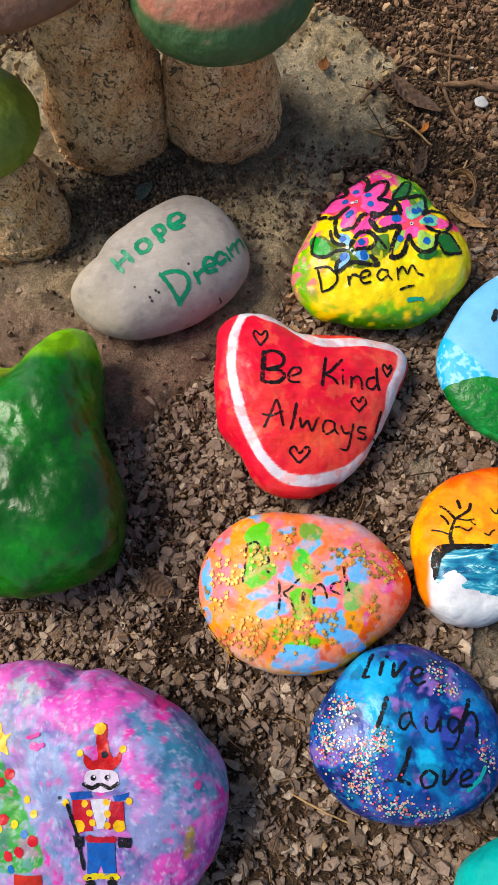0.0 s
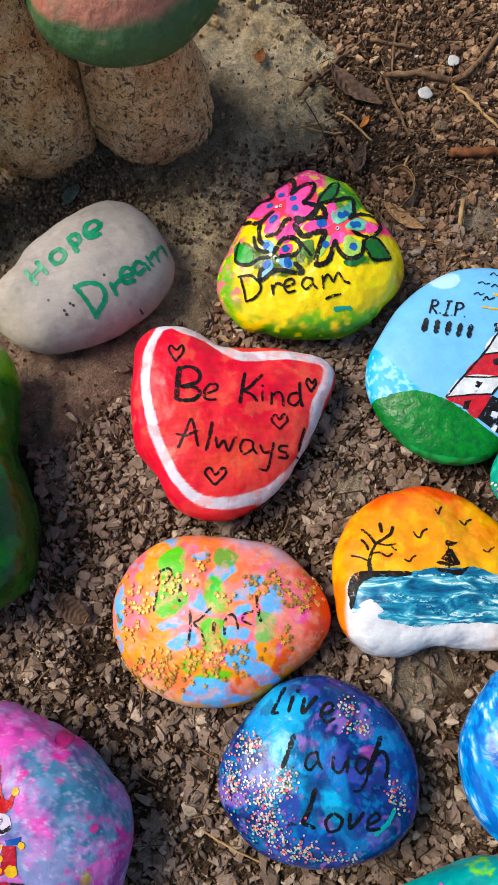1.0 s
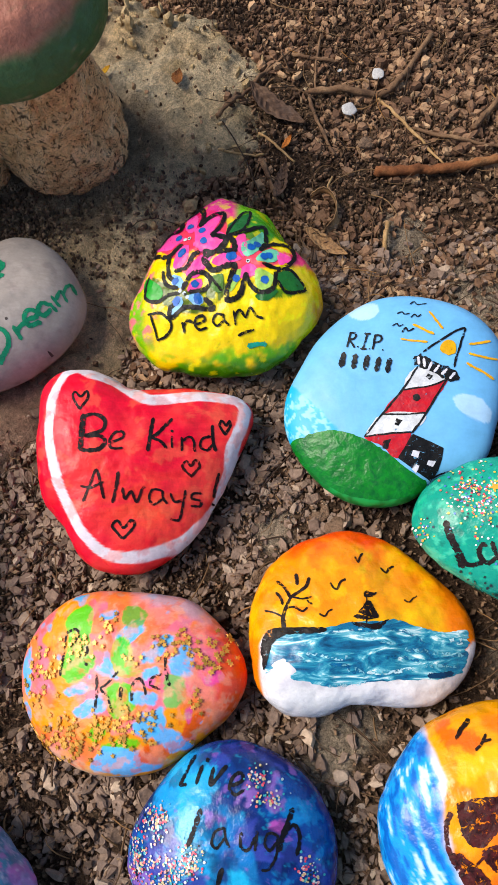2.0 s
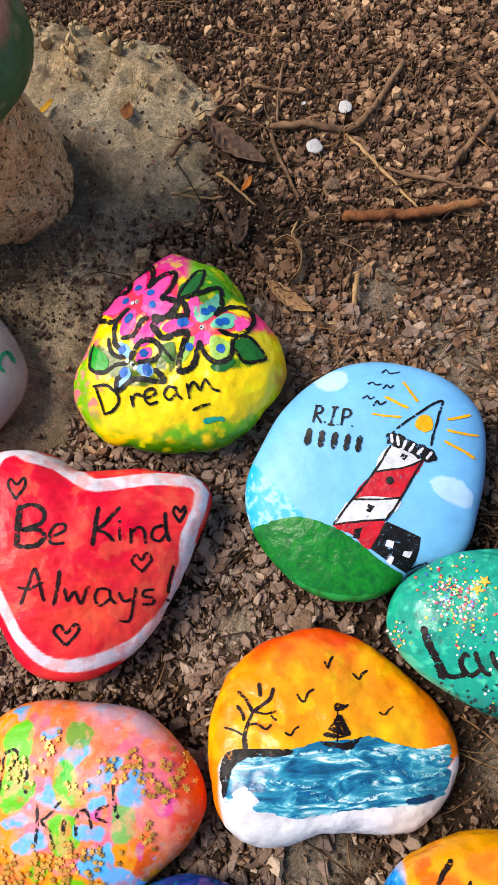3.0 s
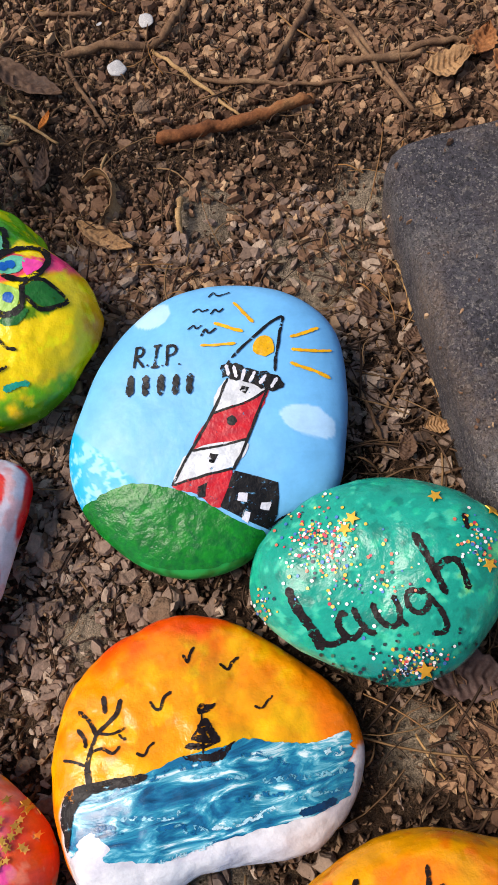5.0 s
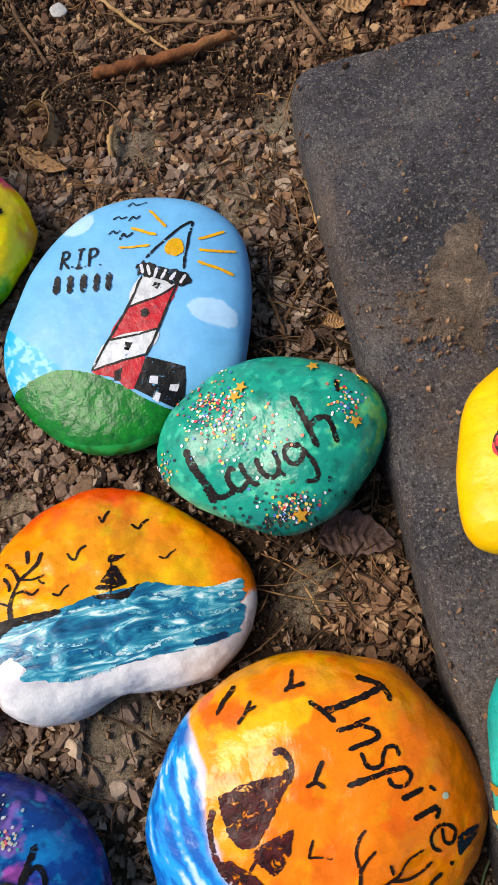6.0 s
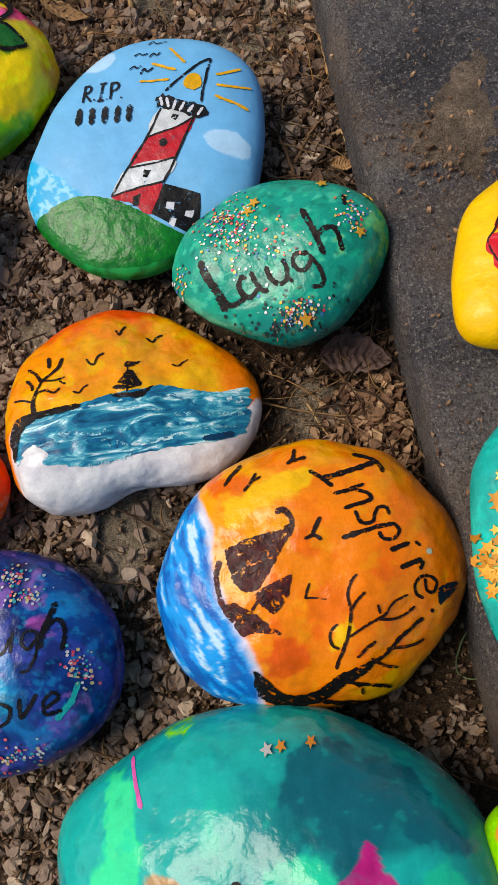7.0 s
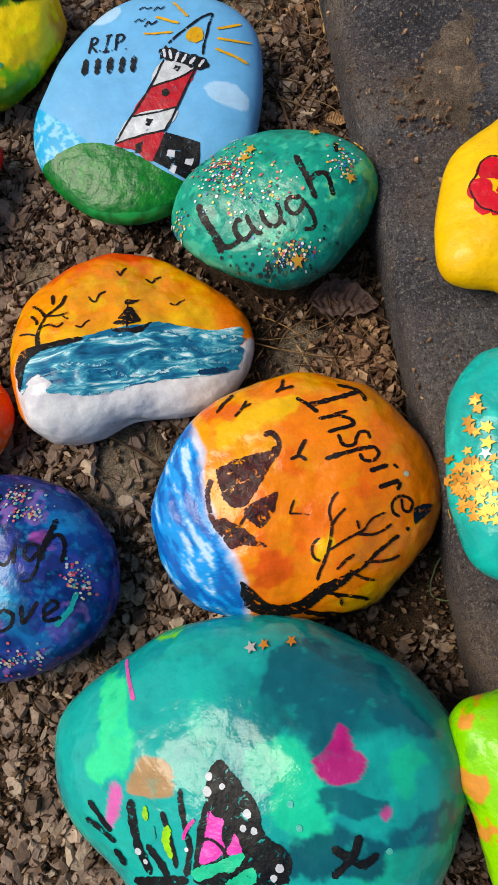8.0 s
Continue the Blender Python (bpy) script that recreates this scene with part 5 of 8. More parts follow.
a.dots([(-14.5, 17.8), (16.7, 0.5), (-18.2, -12.7)], 0.68).done("ink_dot", "15100f")
a.stroke([(13.3, -40.9), (18.3, -40.3), (22.8, -40.2)], 2.04).done("brush_mark", "1f9a86")
a.stroke([(-38.2, -19.0), (-37.4, -25.6), (-37.1, -32.0)], 1.33).stroke([(-40.0, -18.8), (-32.5, -19.7), (-27.8, -24.2), (-27.5, -28.4), (-31.3, -31.3), (-37.1, -32.0)], 1.27).done("letter", "15100f")
a.stroke([(-20.7, -26.3), (-20.2, -31.3)], 1.24).stroke([(-20.9, -28.4), (-17.7, -26.1), (-14.1, -27.4)], 1.22).done("letter", "15100f")
a.stroke([(-13.2, -28.0), (-8.3, -27.0), (-9.2, -24.8), (-12.5, -25.4), (-13.5, -28.6), (-11.6, -30.8), (-7.8, -30.5)], 1.20).done("letter", "15100f")
a.stroke([(1.7, -25.8), (-1.8, -24.8), (-4.1, -27.7), (-1.9, -30.5), (1.6, -28.2)], 1.22).stroke([(1.8, -25.2), (2.0, -28.2), (4.2, -30.7)], 1.20).done("letter", "15100f")
a.stroke([(7.3, -24.3), (7.8, -30.8)], 1.20).stroke([(7.5, -27.9), (10.4, -24.0), (13.4, -27.9)], 1.22).stroke([(13.4, -27.9), (16.1, -23.1), (18.8, -27.1), (22.3, -28.5)], 1.17).done("letter", "15100f")
a.stroke([(8.7, -35.8), (12.7, -34.7), (17.1, -33.6)], 1.21).done("underline", "15100f")
a = Brush(STONE["melon"])
a.stroke([(-20.5, 21.5), (-24.6, 28.3), (-23.7, 31.4), (-20.5, 28.6), (-18.1, 31.9), (-16.9, 28.0), (-20.5, 21.5)], 1.24).done("heart", "1b0f10")
a.stroke([(51.2, 8.9), (48.9, 13.5), (50.2, 16.1), (52.1, 13.9), (53.9, 16.7), (53.9, 13.6), (51.2, 8.9)], 1.24).done("heart", "1b0f10")
a.stroke([(33.7, -13.6), (29.7, -8.9), (31.5, -5.8), (33.8, -7.9), (36.2, -5.1), (37.7, -8.1), (33.7, -13.6)], 1.24).done("heart", "4a1512")
a.stroke([(-0.6, -44.4), (-5.2, -38.7), (-2.7, -35.9), (0.1, -39.0), (4.0, -35.5), (5.4, -38.3), (-0.6, -44.4)], 1.24).done("heart", "1b0f10")
a.stroke([(-18.6, 18.2), (-19.1, 8.3), (-19.7, -0.0)], 2.86).stroke([(-18.6, 17.5), (-12.2, 18.4), (-7.5, 14.5), (-9.8, 9.5), (-17.2, 7.0), (-10.1, 6.7), (-7.6, 3.2), (-11.3, -0.2), (-19.1, -0.4)], 1.92).done("letter", "1b0f10")
a.stroke([(-4.8, 3.2), (0.9, 5.9), (1.3, 8.7), (-2.2, 8.5), (-5.1, 4.9), (-4.2, 0.5), (1.1, 0.5)], 1.27).done("letter", "1b0f10")
a.stroke([(16.1, 16.3), (14.8, 6.9), (13.5, -1.1)], 1.86).stroke([(25.4, 16.1), (18.6, 8.2), (16.1, 5.9), (19.7, 3.8), (22.4, 0.6)], 1.54).done("letter", "1b0f10")
a.stroke([(25.2, 6.4), (25.3, 0.9)], 1.19).stroke([(25.1, 9.8), (25.4, 8.8)], 1.24).done("letter", "1b0f10")
a.stroke([(30.0, 6.0), (29.7, -0.5)], 1.33).stroke([(29.8, 3.9), (33.8, 6.7), (35.8, 4.2), (35.7, -0.7)], 1.33).done("letter", "1b0f10")
a.stroke([(44.0, 7.5), (40.0, 6.0), (39.0, 1.8), (42.2, 0.4), (45.0, 3.7)], 1.32).stroke([(45.4, 13.4), (45.2, 5.7), (45.7, 0.3)], 1.58).done("letter", "1b0f10")
a.stroke([(-19.4, -25.5), (-15.1, -17.3), (-11.8, -10.4), (-9.8, -17.3), (-8.5, -24.7)], 1.39).stroke([(-20.2, -18.1), (-15.1, -19.2), (-8.5, -16.7)], 1.24).done("letter", "3a1013")
a.stroke([(-1.0, -12.0), (-2.8, -20.1), (-4.5, -26.7)], 1.77).done("letter", "3a1013")
a.stroke([(0.7, -19.6), (1.5, -25.1), (5.0, -21.2), (7.0, -26.6), (9.6, -21.2), (11.5, -18.9)], 1.18).done("letter", "3a1013")
a.stroke([(19.3, -20.9), (15.2, -20.4), (13.3, -24.3), (15.1, -27.5), (19.3, -25.0)], 1.18).stroke([(19.6, -20.9), (19.9, -24.6), (21.5, -27.2)], 1.19).done("letter", "2a0f12")
a.stroke([(23.4, -22.3), (25.4, -26.2), (28.7, -25.2)], 1.21).stroke([(30.7, -20.5), (29.0, -28.2), (27.0, -35.0), (23.0, -34.8)], 1.23).done("letter", "2a0f12")
a.stroke([(38.2, -21.6), (34.2, -21.9), (33.5, -24.5), (37.6, -25.4), (37.2, -27.9), (33.1, -28.0)], 1.20).done("letter", "2a0f12")
a.stroke([(47.0, -10.8), (44.8, -17.6), (43.8, -22.8)], 1.35).stroke([(43.2, -25.9), (43.5, -26.6)], 1.20).done("letter", "2a0f12")
a = Brush(STONE["rip"])
a.patch([(-57.4, -23.2), (-48.5, -20.5), (-34.1, -18.8), (-23.7, -22.1), (-13.9, -27.5), (-4.9, -34.7), (3.7, -42.9), (12.4, -49.1), (7.5, -53.5), (-5.8, -55.9), (-18.5, -55.2), (-32.7, -50.0), (-46.4, -38.7), (-54.7, -28.6)]).done("green_hill", "1e8a30")
a.patch([(12.4, 9.5), (25.9, 1.4), (17.1, -1.0), (4.2, -1.4)]).done("white_band", "d9dcdf")
a.patch([(3.8, -2.0), (17.7, -1.0), (25.8, 1.0), (19.7, -8.0), (13.8, -14.9), (3.2, -14.0), (-7.0, -13.6)]).done("red_band", "bb2033")
a.patch([(-7.0, -13.6), (13.6, -15.4), (7.6, -22.9), (-4.2, -23.5), (-16.3, -23.7)]).done("white_band", "d9dcdf")
a.patch([(-16.4, -24.3), (-4.5, -23.8), (6.5, -24.6), (-1.4, -36.7), (-9.0, -29.8), (-13.8, -27.2)]).done("red_band", "bb2033")
a.patch([(6.5, -24.6), (22.2, -32.8), (18.4, -43.6), (14.2, -48.3), (7.0, -43.5), (-1.1, -36.7)], False).done("house", "17171a")
a.patch([(6.4, -33.0), (9.9, -34.0), (8.5, -37.1), (5.2, -35.9)], False).done("window_mark", "e2e2ea")
a.patch([(13.9, -38.2), (17.4, -39.0), (15.8, -41.6), (12.8, -40.6)], False).done("window_mark", "e2e2ea")
a.patch([(6.9, -39.3), (9.0, -41.0), (7.2, -44.6), (5.0, -42.4)], False).done("window_mark", "e2e2ea")
a.patch([(17.2, 5.5), (19.7, 3.9), (17.7, 1.8), (15.7, 3.8)], False).done("window_ink", "17171a")
a.dots([(10.3, -6.6)], 1.92).done("window_ink", "17171a")
a.patch([(-0.3, -16.3), (2.8, -17.5), (0.2, -20.4), (-1.7, -19.1)], False).done("window_ink", "17171a")
a.patch([(-7.7, -27.2), (-3.9, -26.6), (-6.1, -31.4), (-9.4, -31.0)], False).done("window_ink", "17171a")
a.stroke([(12.4, 9.5), (3.8, -2.0), (-7.0, -13.2), (-17.1, -24.2)], 1.07).done("outline", "17171a")
a.stroke([(25.9, 1.4), (14.2, -15.3), (6.5, -24.6)], 1.07).done("outline", "17171a")
a.stroke([(3.9, -1.8), (17.0, -1.3), (25.9, 1.4)], 0.85).done("outline", "17171a")
a.stroke([(-7.0, -13.6), (4.3, -14.6), (14.3, -14.9)], 0.85).done("outline", "17171a")
a.stroke([(-16.4, -24.3), (-4.5, -23.8), (6.6, -24.2)], 0.85).done("outline", "17171a")
a.stroke([(15.9, 17.0), (26.2, 23.2), (37.9, 29.0), (35.3, 21.5), (30.3, 7.8)], 1.07).done("outline", "17171a")
a.stroke([(12.1, 13.8), (20.4, 8.3), (30.9, 2.0)], 5.76).done("gallery", "17171a")
a.stroke([(13.3, 14.6), (13.2, 10.8)], 1.28).done("baluster", "e2e2ea")
a.stroke([(15.8, 13.5), (15.8, 9.1)], 1.28).done("baluster", "e2e2ea")
a.stroke([(19.4, 11.2), (17.5, 7.4)], 1.28).done("baluster", "e2e2ea")
a.stroke([(22.9, 9.3), (20.3, 5.9)], 1.28).done("baluster", "e2e2ea")
a.stroke([(26.5, 6.9), (23.9, 4.3)], 1.28).done("baluster", "e2e2ea")
a.stroke([(30.4, 4.6), (27.6, 1.8)], 1.28).done("baluster", "e2e2ea")
a.dots([(28.6, 18.3)], 4.05).done("lamp", "fdb71c")
a.stroke([(21.4, 40.0), (24.3, 34.2), (26.8, 29.0)], 1.28).done("ray", "fbb31c")
a.stroke([(12.4, 32.9), (17.1, 29.6), (21.9, 26.1)], 1.28).done("ray", "fbb31c")
a.stroke([(5.5, 25.4), (12.0, 23.5), (18.3, 22.1)], 1.07).done("ray", "fbb31c")
a.stroke([(39.2, 19.6), (44.5, 20.2), (50.1, 21.3)], 1.28).done("ray", "fbb31c")
a.stroke([(38.5, 14.5), (45.2, 12.6), (52.9, 11.6)], 1.07).done("ray", "fbb31c")
a.stroke([(36.8, 9.3), (43.4, 5.3), (49.3, 1.0)], 1.28).done("ray", "fbb31c")
a.stroke([(12.3, 46.1), (14.6, 47.8), (16.0, 45.5), (20.9, 46.0)], 0.64).done("bird", "17171a")
a.stroke([(5.0, 40.7), (7.4, 41.4), (8.8, 39.8), (11.2, 40.1)], 0.64).done("bird", "17171a")
a.stroke([(11.7, 37.4), (13.8, 39.2), (15.0, 37.5), (17.0, 38.6)], 0.64).done("bird", "17171a")
a.stroke([(1.9, 33.4), (4.3, 34.5), (5.1, 32.8), (7.3, 33.5)], 0.64).done("bird", "17171a")
a.stroke([(6.2, 29.0), (8.5, 31.3), (9.5, 29.4), (12.4, 30.6)], 0.85).done("bird", "17171a")
a.word("R.I.P.", (-22.2, 24.7), (-4.2, 20.3), 8.7, 0.01).done("lettering", "17171a")
a.stroke([(-24.1, 21.7), (-26.2, 14.4)], 2.60).done("name_bar", "17171a")
a.stroke([(-18.0, 19.8), (-20.0, 12.8)], 2.60).done("name_bar", "17171a")
a.stroke([(-12.1, 18.2), (-14.2, 11.3)], 2.60).done("name_bar", "17171a")
a.stroke([(-6.5, 16.5), (-8.6, 9.9)], 2.60).done("name_bar", "17171a")
a.stroke([(-1.0, 15.1), (-3.0, 8.6)], 2.60).done("name_bar", "17171a")
a.stroke([(15.1, -46.4), (18.6, -44.9), (23.5, -43.7)], 0.64).done("fence", "17171a")
a = Brush(STONE["laugh"])
a.stroke([(-31.5, -0.7), (-29.6, -8.8), (-27.1, -16.4), (-25.8, -21.0)], 3.02).stroke([(-25.6, -19.7), (-21.5, -21.0), (-17.7, -20.3)], 1.89).done("letter", "20100f")
a.stroke([(-15.6, -13.1), (-17.4, -12.3), (-18.9, -15.1), (-18.0, -18.9), (-15.0, -20.9), (-12.1, -19.1)], 1.93).stroke([(-13.2, -11.9), (-12.0, -16.5), (-10.6, -19.7), (-8.1, -21.2)], 1.93).done("letter", "20100f")
a.stroke([(-6.9, -12.1), (-5.8, -17.1), (-3.0, -20.3), (0.2, -19.3), (0.9, -15.4), (0.4, -11.4)], 1.88).stroke([(0.3, -17.7), (1.2, -19.4), (2.2, -21.1)], 1.27).done("letter", "20100f")
a.stroke([(9.6, -12.2), (6.8, -10.9), (4.5, -12.3), (4.5, -15.7), (6.9, -18.0), (9.7, -16.4), (10.4, -13.3), (9.0, -11.1)], 1.79).stroke([(10.6, -13.3), (12.9, -17.9), (13.9, -22.5), (12.4, -24.9), (9.3, -24.8)], 1.53).done("letter", "20100f")
a.stroke([(11.6, 5.9), (13.8, -2.3), (15.3, -10.1), (16.1, -13.9)], 2.17).stroke([(14.6, -6.6), (17.8, -4.6), (21.4, -5.0), (22.8, -8.5), (22.9, -14.1)], 1.94).done("letter", "20100f")
a.stroke([(28.2, 8.0), (27.9, 3.4)], 1.70).done("stroke_end", "20100f")
a.flakes((-17.6, 10.9), 11.7, 14.7, 256).done("glitter", "0")
a.flakes((-4.8, -5.0), 15.6, 12.6, 68).done("glitter", "0")
a.flakes((-41.5, -3.2), 4.7, 5.3, 35).done("glitter", "0")
a.flakes((1.4, -32.4), 10.4, 4.7, 122).done("glitter", "0")
a.flakes((-1.5, -34.9), 11.3, 2.8, 81).done("glitter", "1")
a.flakes((28.8, -0.2), 6.0, 8.1, 68).done("glitter", "0")
a.flakes((-5.2, -31.4), 31.7, 8.3, 94).done("glitter", "1")
a.stars((-5.6, 16.1), 0, 0, 1, 2.43).done("star_sequin", "d9a02e")
a.stars((-8.8, 13.3), 0, 0, 1, 2.43).done("star_sequin", "d9a02e")
a.stars((30.6, -8.7), 0, 0, 1, 2.43).done("star_sequin", "d9a02e")
a.stars((4.1, -34.7), 0, 0, 1, 2.43).done("star_sequin", "d9a02e")
a.stars((21.3, 15.8), 0, 0, 1, 2.43).done("star_sequin", "d9a02e")
a.stars((38.2, 8.1), 0, 0, 1, 2.43).done("star_sequin", "d9a02e")
a = Brush(STONE["sunset"])
a.patch([(-31.3, -7.1), (-20.2, -4.9), (-8.6, -4.5), (4.2, -2.2), (16.0, -2.2), (25.4, -1.8), (34.4, -5.5), (45.8, -8.0), (55.9, -7.1), (57.5, -12.6), (54.6, -20.4), (49.9, -26.6), (35.7, -28.8), (22.0, -28.7), (7.7, -29.1), (-1.8, -30.3), (-10.9, -30.5), (-21.1, -28.1), (-25.1, -25.2), (-22.9, -22.8), (-29.4, -17.6), (-33.6, -20.1), (-36.9, -23.7), (-37.8, -21.0), (-35.9, -13.1)]).done("sea", "1a76a2")
a.stroke([(7.1, 29.4), (8.6, 26.8), (9.7, 29.5), (11.3, 31.8)], 0.88).done("bird", "2b1510")
a.stroke([(19.6, 24.3), (22.0, 21.8), (23.8, 23.8), (26.2, 25.3)], 1.04).done("bird", "2b1510")
a.stroke([(-5.7, 16.8), (-4.0, 14.2), (-2.2, 13.9), (-0.5, 17.1), (1.9, 18.4)], 1.00).done("bird", "2b1510")
a.stroke([(28.6, 7.6), (30.7, 6.4), (32.9, 8.1), (35.0, 9.5)], 0.72).done("bird", "2b1510")
a.stroke([(-11.3, 2.1), (-9.0, 1.0), (-7.4, 2.9), (-5.4, 4.1)], 0.77).done("bird", "2b1510")
a.patch([(6.9, 2.0), (8.5, 4.4), (10.8, 7.2), (12.8, 6.9), (14.8, 3.0), (15.9, -0.4), (11.9, -0.2)]).done("boat_ink", "241210")
a.patch([(4.5, 0.3), (6.7, 1.3), (11.8, -0.4), (13.7, -0.7), (10.8, -1.5), (6.1, -0.6)]).done("boat_ink", "241210")
a.patch([(3.1, -2.2), (6.7, -2.4), (12.4, -3.3), (16.8, -2.5), (20.3, -1.6), (17.5, -4.5), (15.3, -6.0), (10.8, -5.7), (5.9, -4.3)]).done("boat_ink", "241210")
a.patch([(9.9, 11.4), (11.3, 12.5), (13.8, 11.5), (16.1, 11.2), (14.2, 9.6), (11.9, 9.1), (10.0, 9.3)]).done("boat_ink", "241210")
a.stroke([(11.1, 9.1), (10.9, 3.0), (10.0, -2.8)], 0.59).done("boat_ink", "241210")
a.stroke([(-29.0, -4.0), (-29.2, 0.3)], 2.24).done("tree_ink", "2b1510")
a.stroke([(-29.4, -0.2), (-28.0, 5.2), (-25.3, 10.4), (-20.1, 13.6), (-17.3, 15.9), (-15.9, 19.8)], 1.61).done("tree_ink", "2b1510")
a.stroke([(-25.3, 10.4), (-28.5, 15.8), (-31.8, 19.3)], 1.39).done("tree_ink", "2b1510")
a.stroke([(-25.1, 10.8), (-19.7, 9.7), (-15.2, 10.7)], 0.99).stroke([(-17.4, 9.0), (-15.0, 6.9)], 0.92).done("tree_ink", "2b1510")
a.stroke([(-27.4, 5.6), (-23.7, 5.8), (-19.8, 3.6), (-17.3, 5.3)], 1.02).done("tree_ink", "2b1510")
a.stroke([(-29.3, 7.4), (-30.3, 10.5), (-32.4, 13.4)], 1.23).done("tree_ink", "2b1510")
a.stroke([(-22.1, 22.2), (-21.9, 17.1)], 1.81).done("tree_ink", "2b1510")
a.stroke([(-29.7, 1.7), (-33.8, 3.8), (-37.7, 4.8)], 0.93).done("tree_ink", "2b1510")
a.stroke([(-18.0, -15.7), (-10.6, -16.7), (-4.4, -18.4), (0.4, -17.1)], 1.29).done("foam", "b9dce4")
a.stroke([(8.9, -25.0), (16.4, -25.3), (23.1, -24.8), (29.9, -23.8)], 1.66).done("foam", "cfe6ea")
a.stroke([(-9.6, -30.2), (-0.6, -29.7), (8.9, -28.8)], 1.33).done("foam", "b9dce4")
a.stroke([(26.8, -15.3), (36.0, -16.3), (45.0, -17.8), (53.2, -18.2)], 1.84).done("foam", "8fc6d6")
a.stroke([(34.7, -23.0), (42.0, -22.9), (51.2, -23.4)], 1.44).done("foam", "7fb8c8")
a.stroke([(4.1, -8.8), (12.5, -10.0), (21.4, -12.8)], 1.14).done("foam", "a9d4de")
a.stroke([(-0.1, -23.7), (3.7, -23.1), (7.0, -25.4)], 1.47).done("foam", "8fc6d6")
a.stroke([(48.2, -11.0), (51.8, -12.6), (54.1, -11.8)], 2.22).done("foam", "cfe6ea")
a.stroke([(-7.5, -20.7), (-0.5, -21.6), (3.3, -24.9)], 1.67).done("deep_wave", "0b4d78")
a.stroke([(36.4, -27.0), (41.9, -26.9), (47.8, -26.3)], 2.30).done("deep_wave", "083a5c")
a.stroke([(-7.6, -6.6), (1.7, -5.2), (12.9, -6.4)], 1.76).done("deep_wave", "0b5c88")
a.stroke([(20.5, -6.3), (27.9, -7.3), (35.8, -12.2)], 1.55).done("deep_wave", "0b5c88")
a.stroke([(-26.5, -17.3), (-22.2, -17.0), (-18.5, -19.5)], 1.42).done("deep_wave", "0b4d78")
a.stroke([(16.8, -18.5), (24.3, -18.7), (32.4, -20.3)], 1.74).done("deep_wave", "0b5c88")
a.patch([(-36.9, -5.4), (-30.7, -3.6), (-20.2, -3.7), (-9.8, -4.3), (-9.4, -6.3), (-17.4, -6.8), (-24.9, -6.8), (-31.3, -8.5), (-34.3, -11.8), (-36.0, -17.3), (-38.0, -21.9), (-39.1, -16.1), (-38.5, -9.3)]).done("rock_ink", "1c100e")
a = Brush(STONE["inspire"])
a.dots([(42.7, -4.6)], 1.07).done("white_dot", "cfd6c8")
a.stroke([(12.4, 27.2), (22.3, 28.2), (31.5, 29.6)], 1.97).stroke([(9.0, 31.1), (12.5, 27.7), (15.4, 23.7)], 1.50).stroke([(25.7, 35.2), (30.5, 32.0), (33.0, 28.8), (33.8, 25.4)], 1.65).done("letter", "1c0d0a")
a.stroke([(15.5, 21.1), (20.8, 21.2), (26.0, 22.1)], 1.43).stroke([(22.8, 20.6), (26.1, 18.9), (27.2, 16.6), (23.7, 15.6), (17.7, 14.9)], 1.43).done("letter", "1c0d0a")
a.stroke([(21.0, 13.1), (21.3, 10.1), (23.1, 8.2), (25.7, 8.6), (26.9, 10.9), (28.8, 12.8), (31.1, 12.4), (31.3, 9.9)], 1.27).done("letter", "1c0d0a")
a.stroke([(14.7, 5.3), (23.5, 6.0), (32.0, 6.6)], 1.52).stroke([(32.0, 6.6), (33.4, 3.8), (31.4, 1.6), (28.0, 2.1), (26.8, 4.6)], 1.23).done("letter", "1c0d0a")
a.stroke([(29.4, -1.7), (32.8, -1.4), (36.1, -0.7)], 1.70).stroke([(38.5, -0.8), (39.7, -2.2)], 1.14).done("letter", "1c0d0a")
a.stroke([(31.5, -7.9), (35.6, -7.4), (39.3, -6.7)], 1.55).stroke([(37.9, -6.7), (39.4, -8.1), (38.2, -9.8)], 1.27).done("letter", "1c0d0a")
a.stroke([(39.2, -13.4), (39.0, -17.2), (41.3, -18.1), (43.3, -15.3), (41.2, -12.6), (37.6, -12.4), (35.0, -14.5), (35.1, -17.5), (37.0, -19.4)], 1.12).done("letter", "1c0d0a")
a.dots([(39.5, -24.1)], 0.72).done("ink_dot", "1c0d0a")
a.patch([(43.1, -18.1), (46.3, -16.4), (51.0, -16.1), (50.0, -18.6), (45.9, -21.0), (42.6, -22.5)]).done("blue_dab", "0d2b40")
a.patch([(-25.3, 9.6), (-19.6, 11.4), (-13.0, 12.2), (-6.4, 12.4), (-1.4, 13.6), (-2.5, 10.1), (-5.7, 6.5), (-9.3, 1.9), (-13.4, -2.4), (-17.1, -5.8), (-20.4, -6.1), (-23.2, -3.9), (-24.9, -0.7), (-25.7, 4.1)]).done("ship_sail", "34141a")
a.stroke([(-5.5, 18.7), (-3.3, 19.1), (-1.4, 16.6), (-1.1, 13.3), (-2.8, 9.7)], 1.92).done("ship_sail", "34141a")
a.patch([(-18.2, -7.2), (-13.8, -5.2), (-8.3, -3.7), (-4.9, -3.4), (-6.4, -7.8), (-9.8, -12.4), (-13.2, -14.7), (-15.9, -11.9), (-17.8, -9.5)]).done("ship_sail", "34141a")
a.patch([(-30.2, -9.0), (-26.3, -8.2), (-23.0, -10.7), (-19.2, -13.5), (-15.0, -18.1), (-12.5, -21.2), (-20.6, -19.1), (-25.6, -19.6), (-28.2, -14.5)]).done("ship_hull", "34141a")
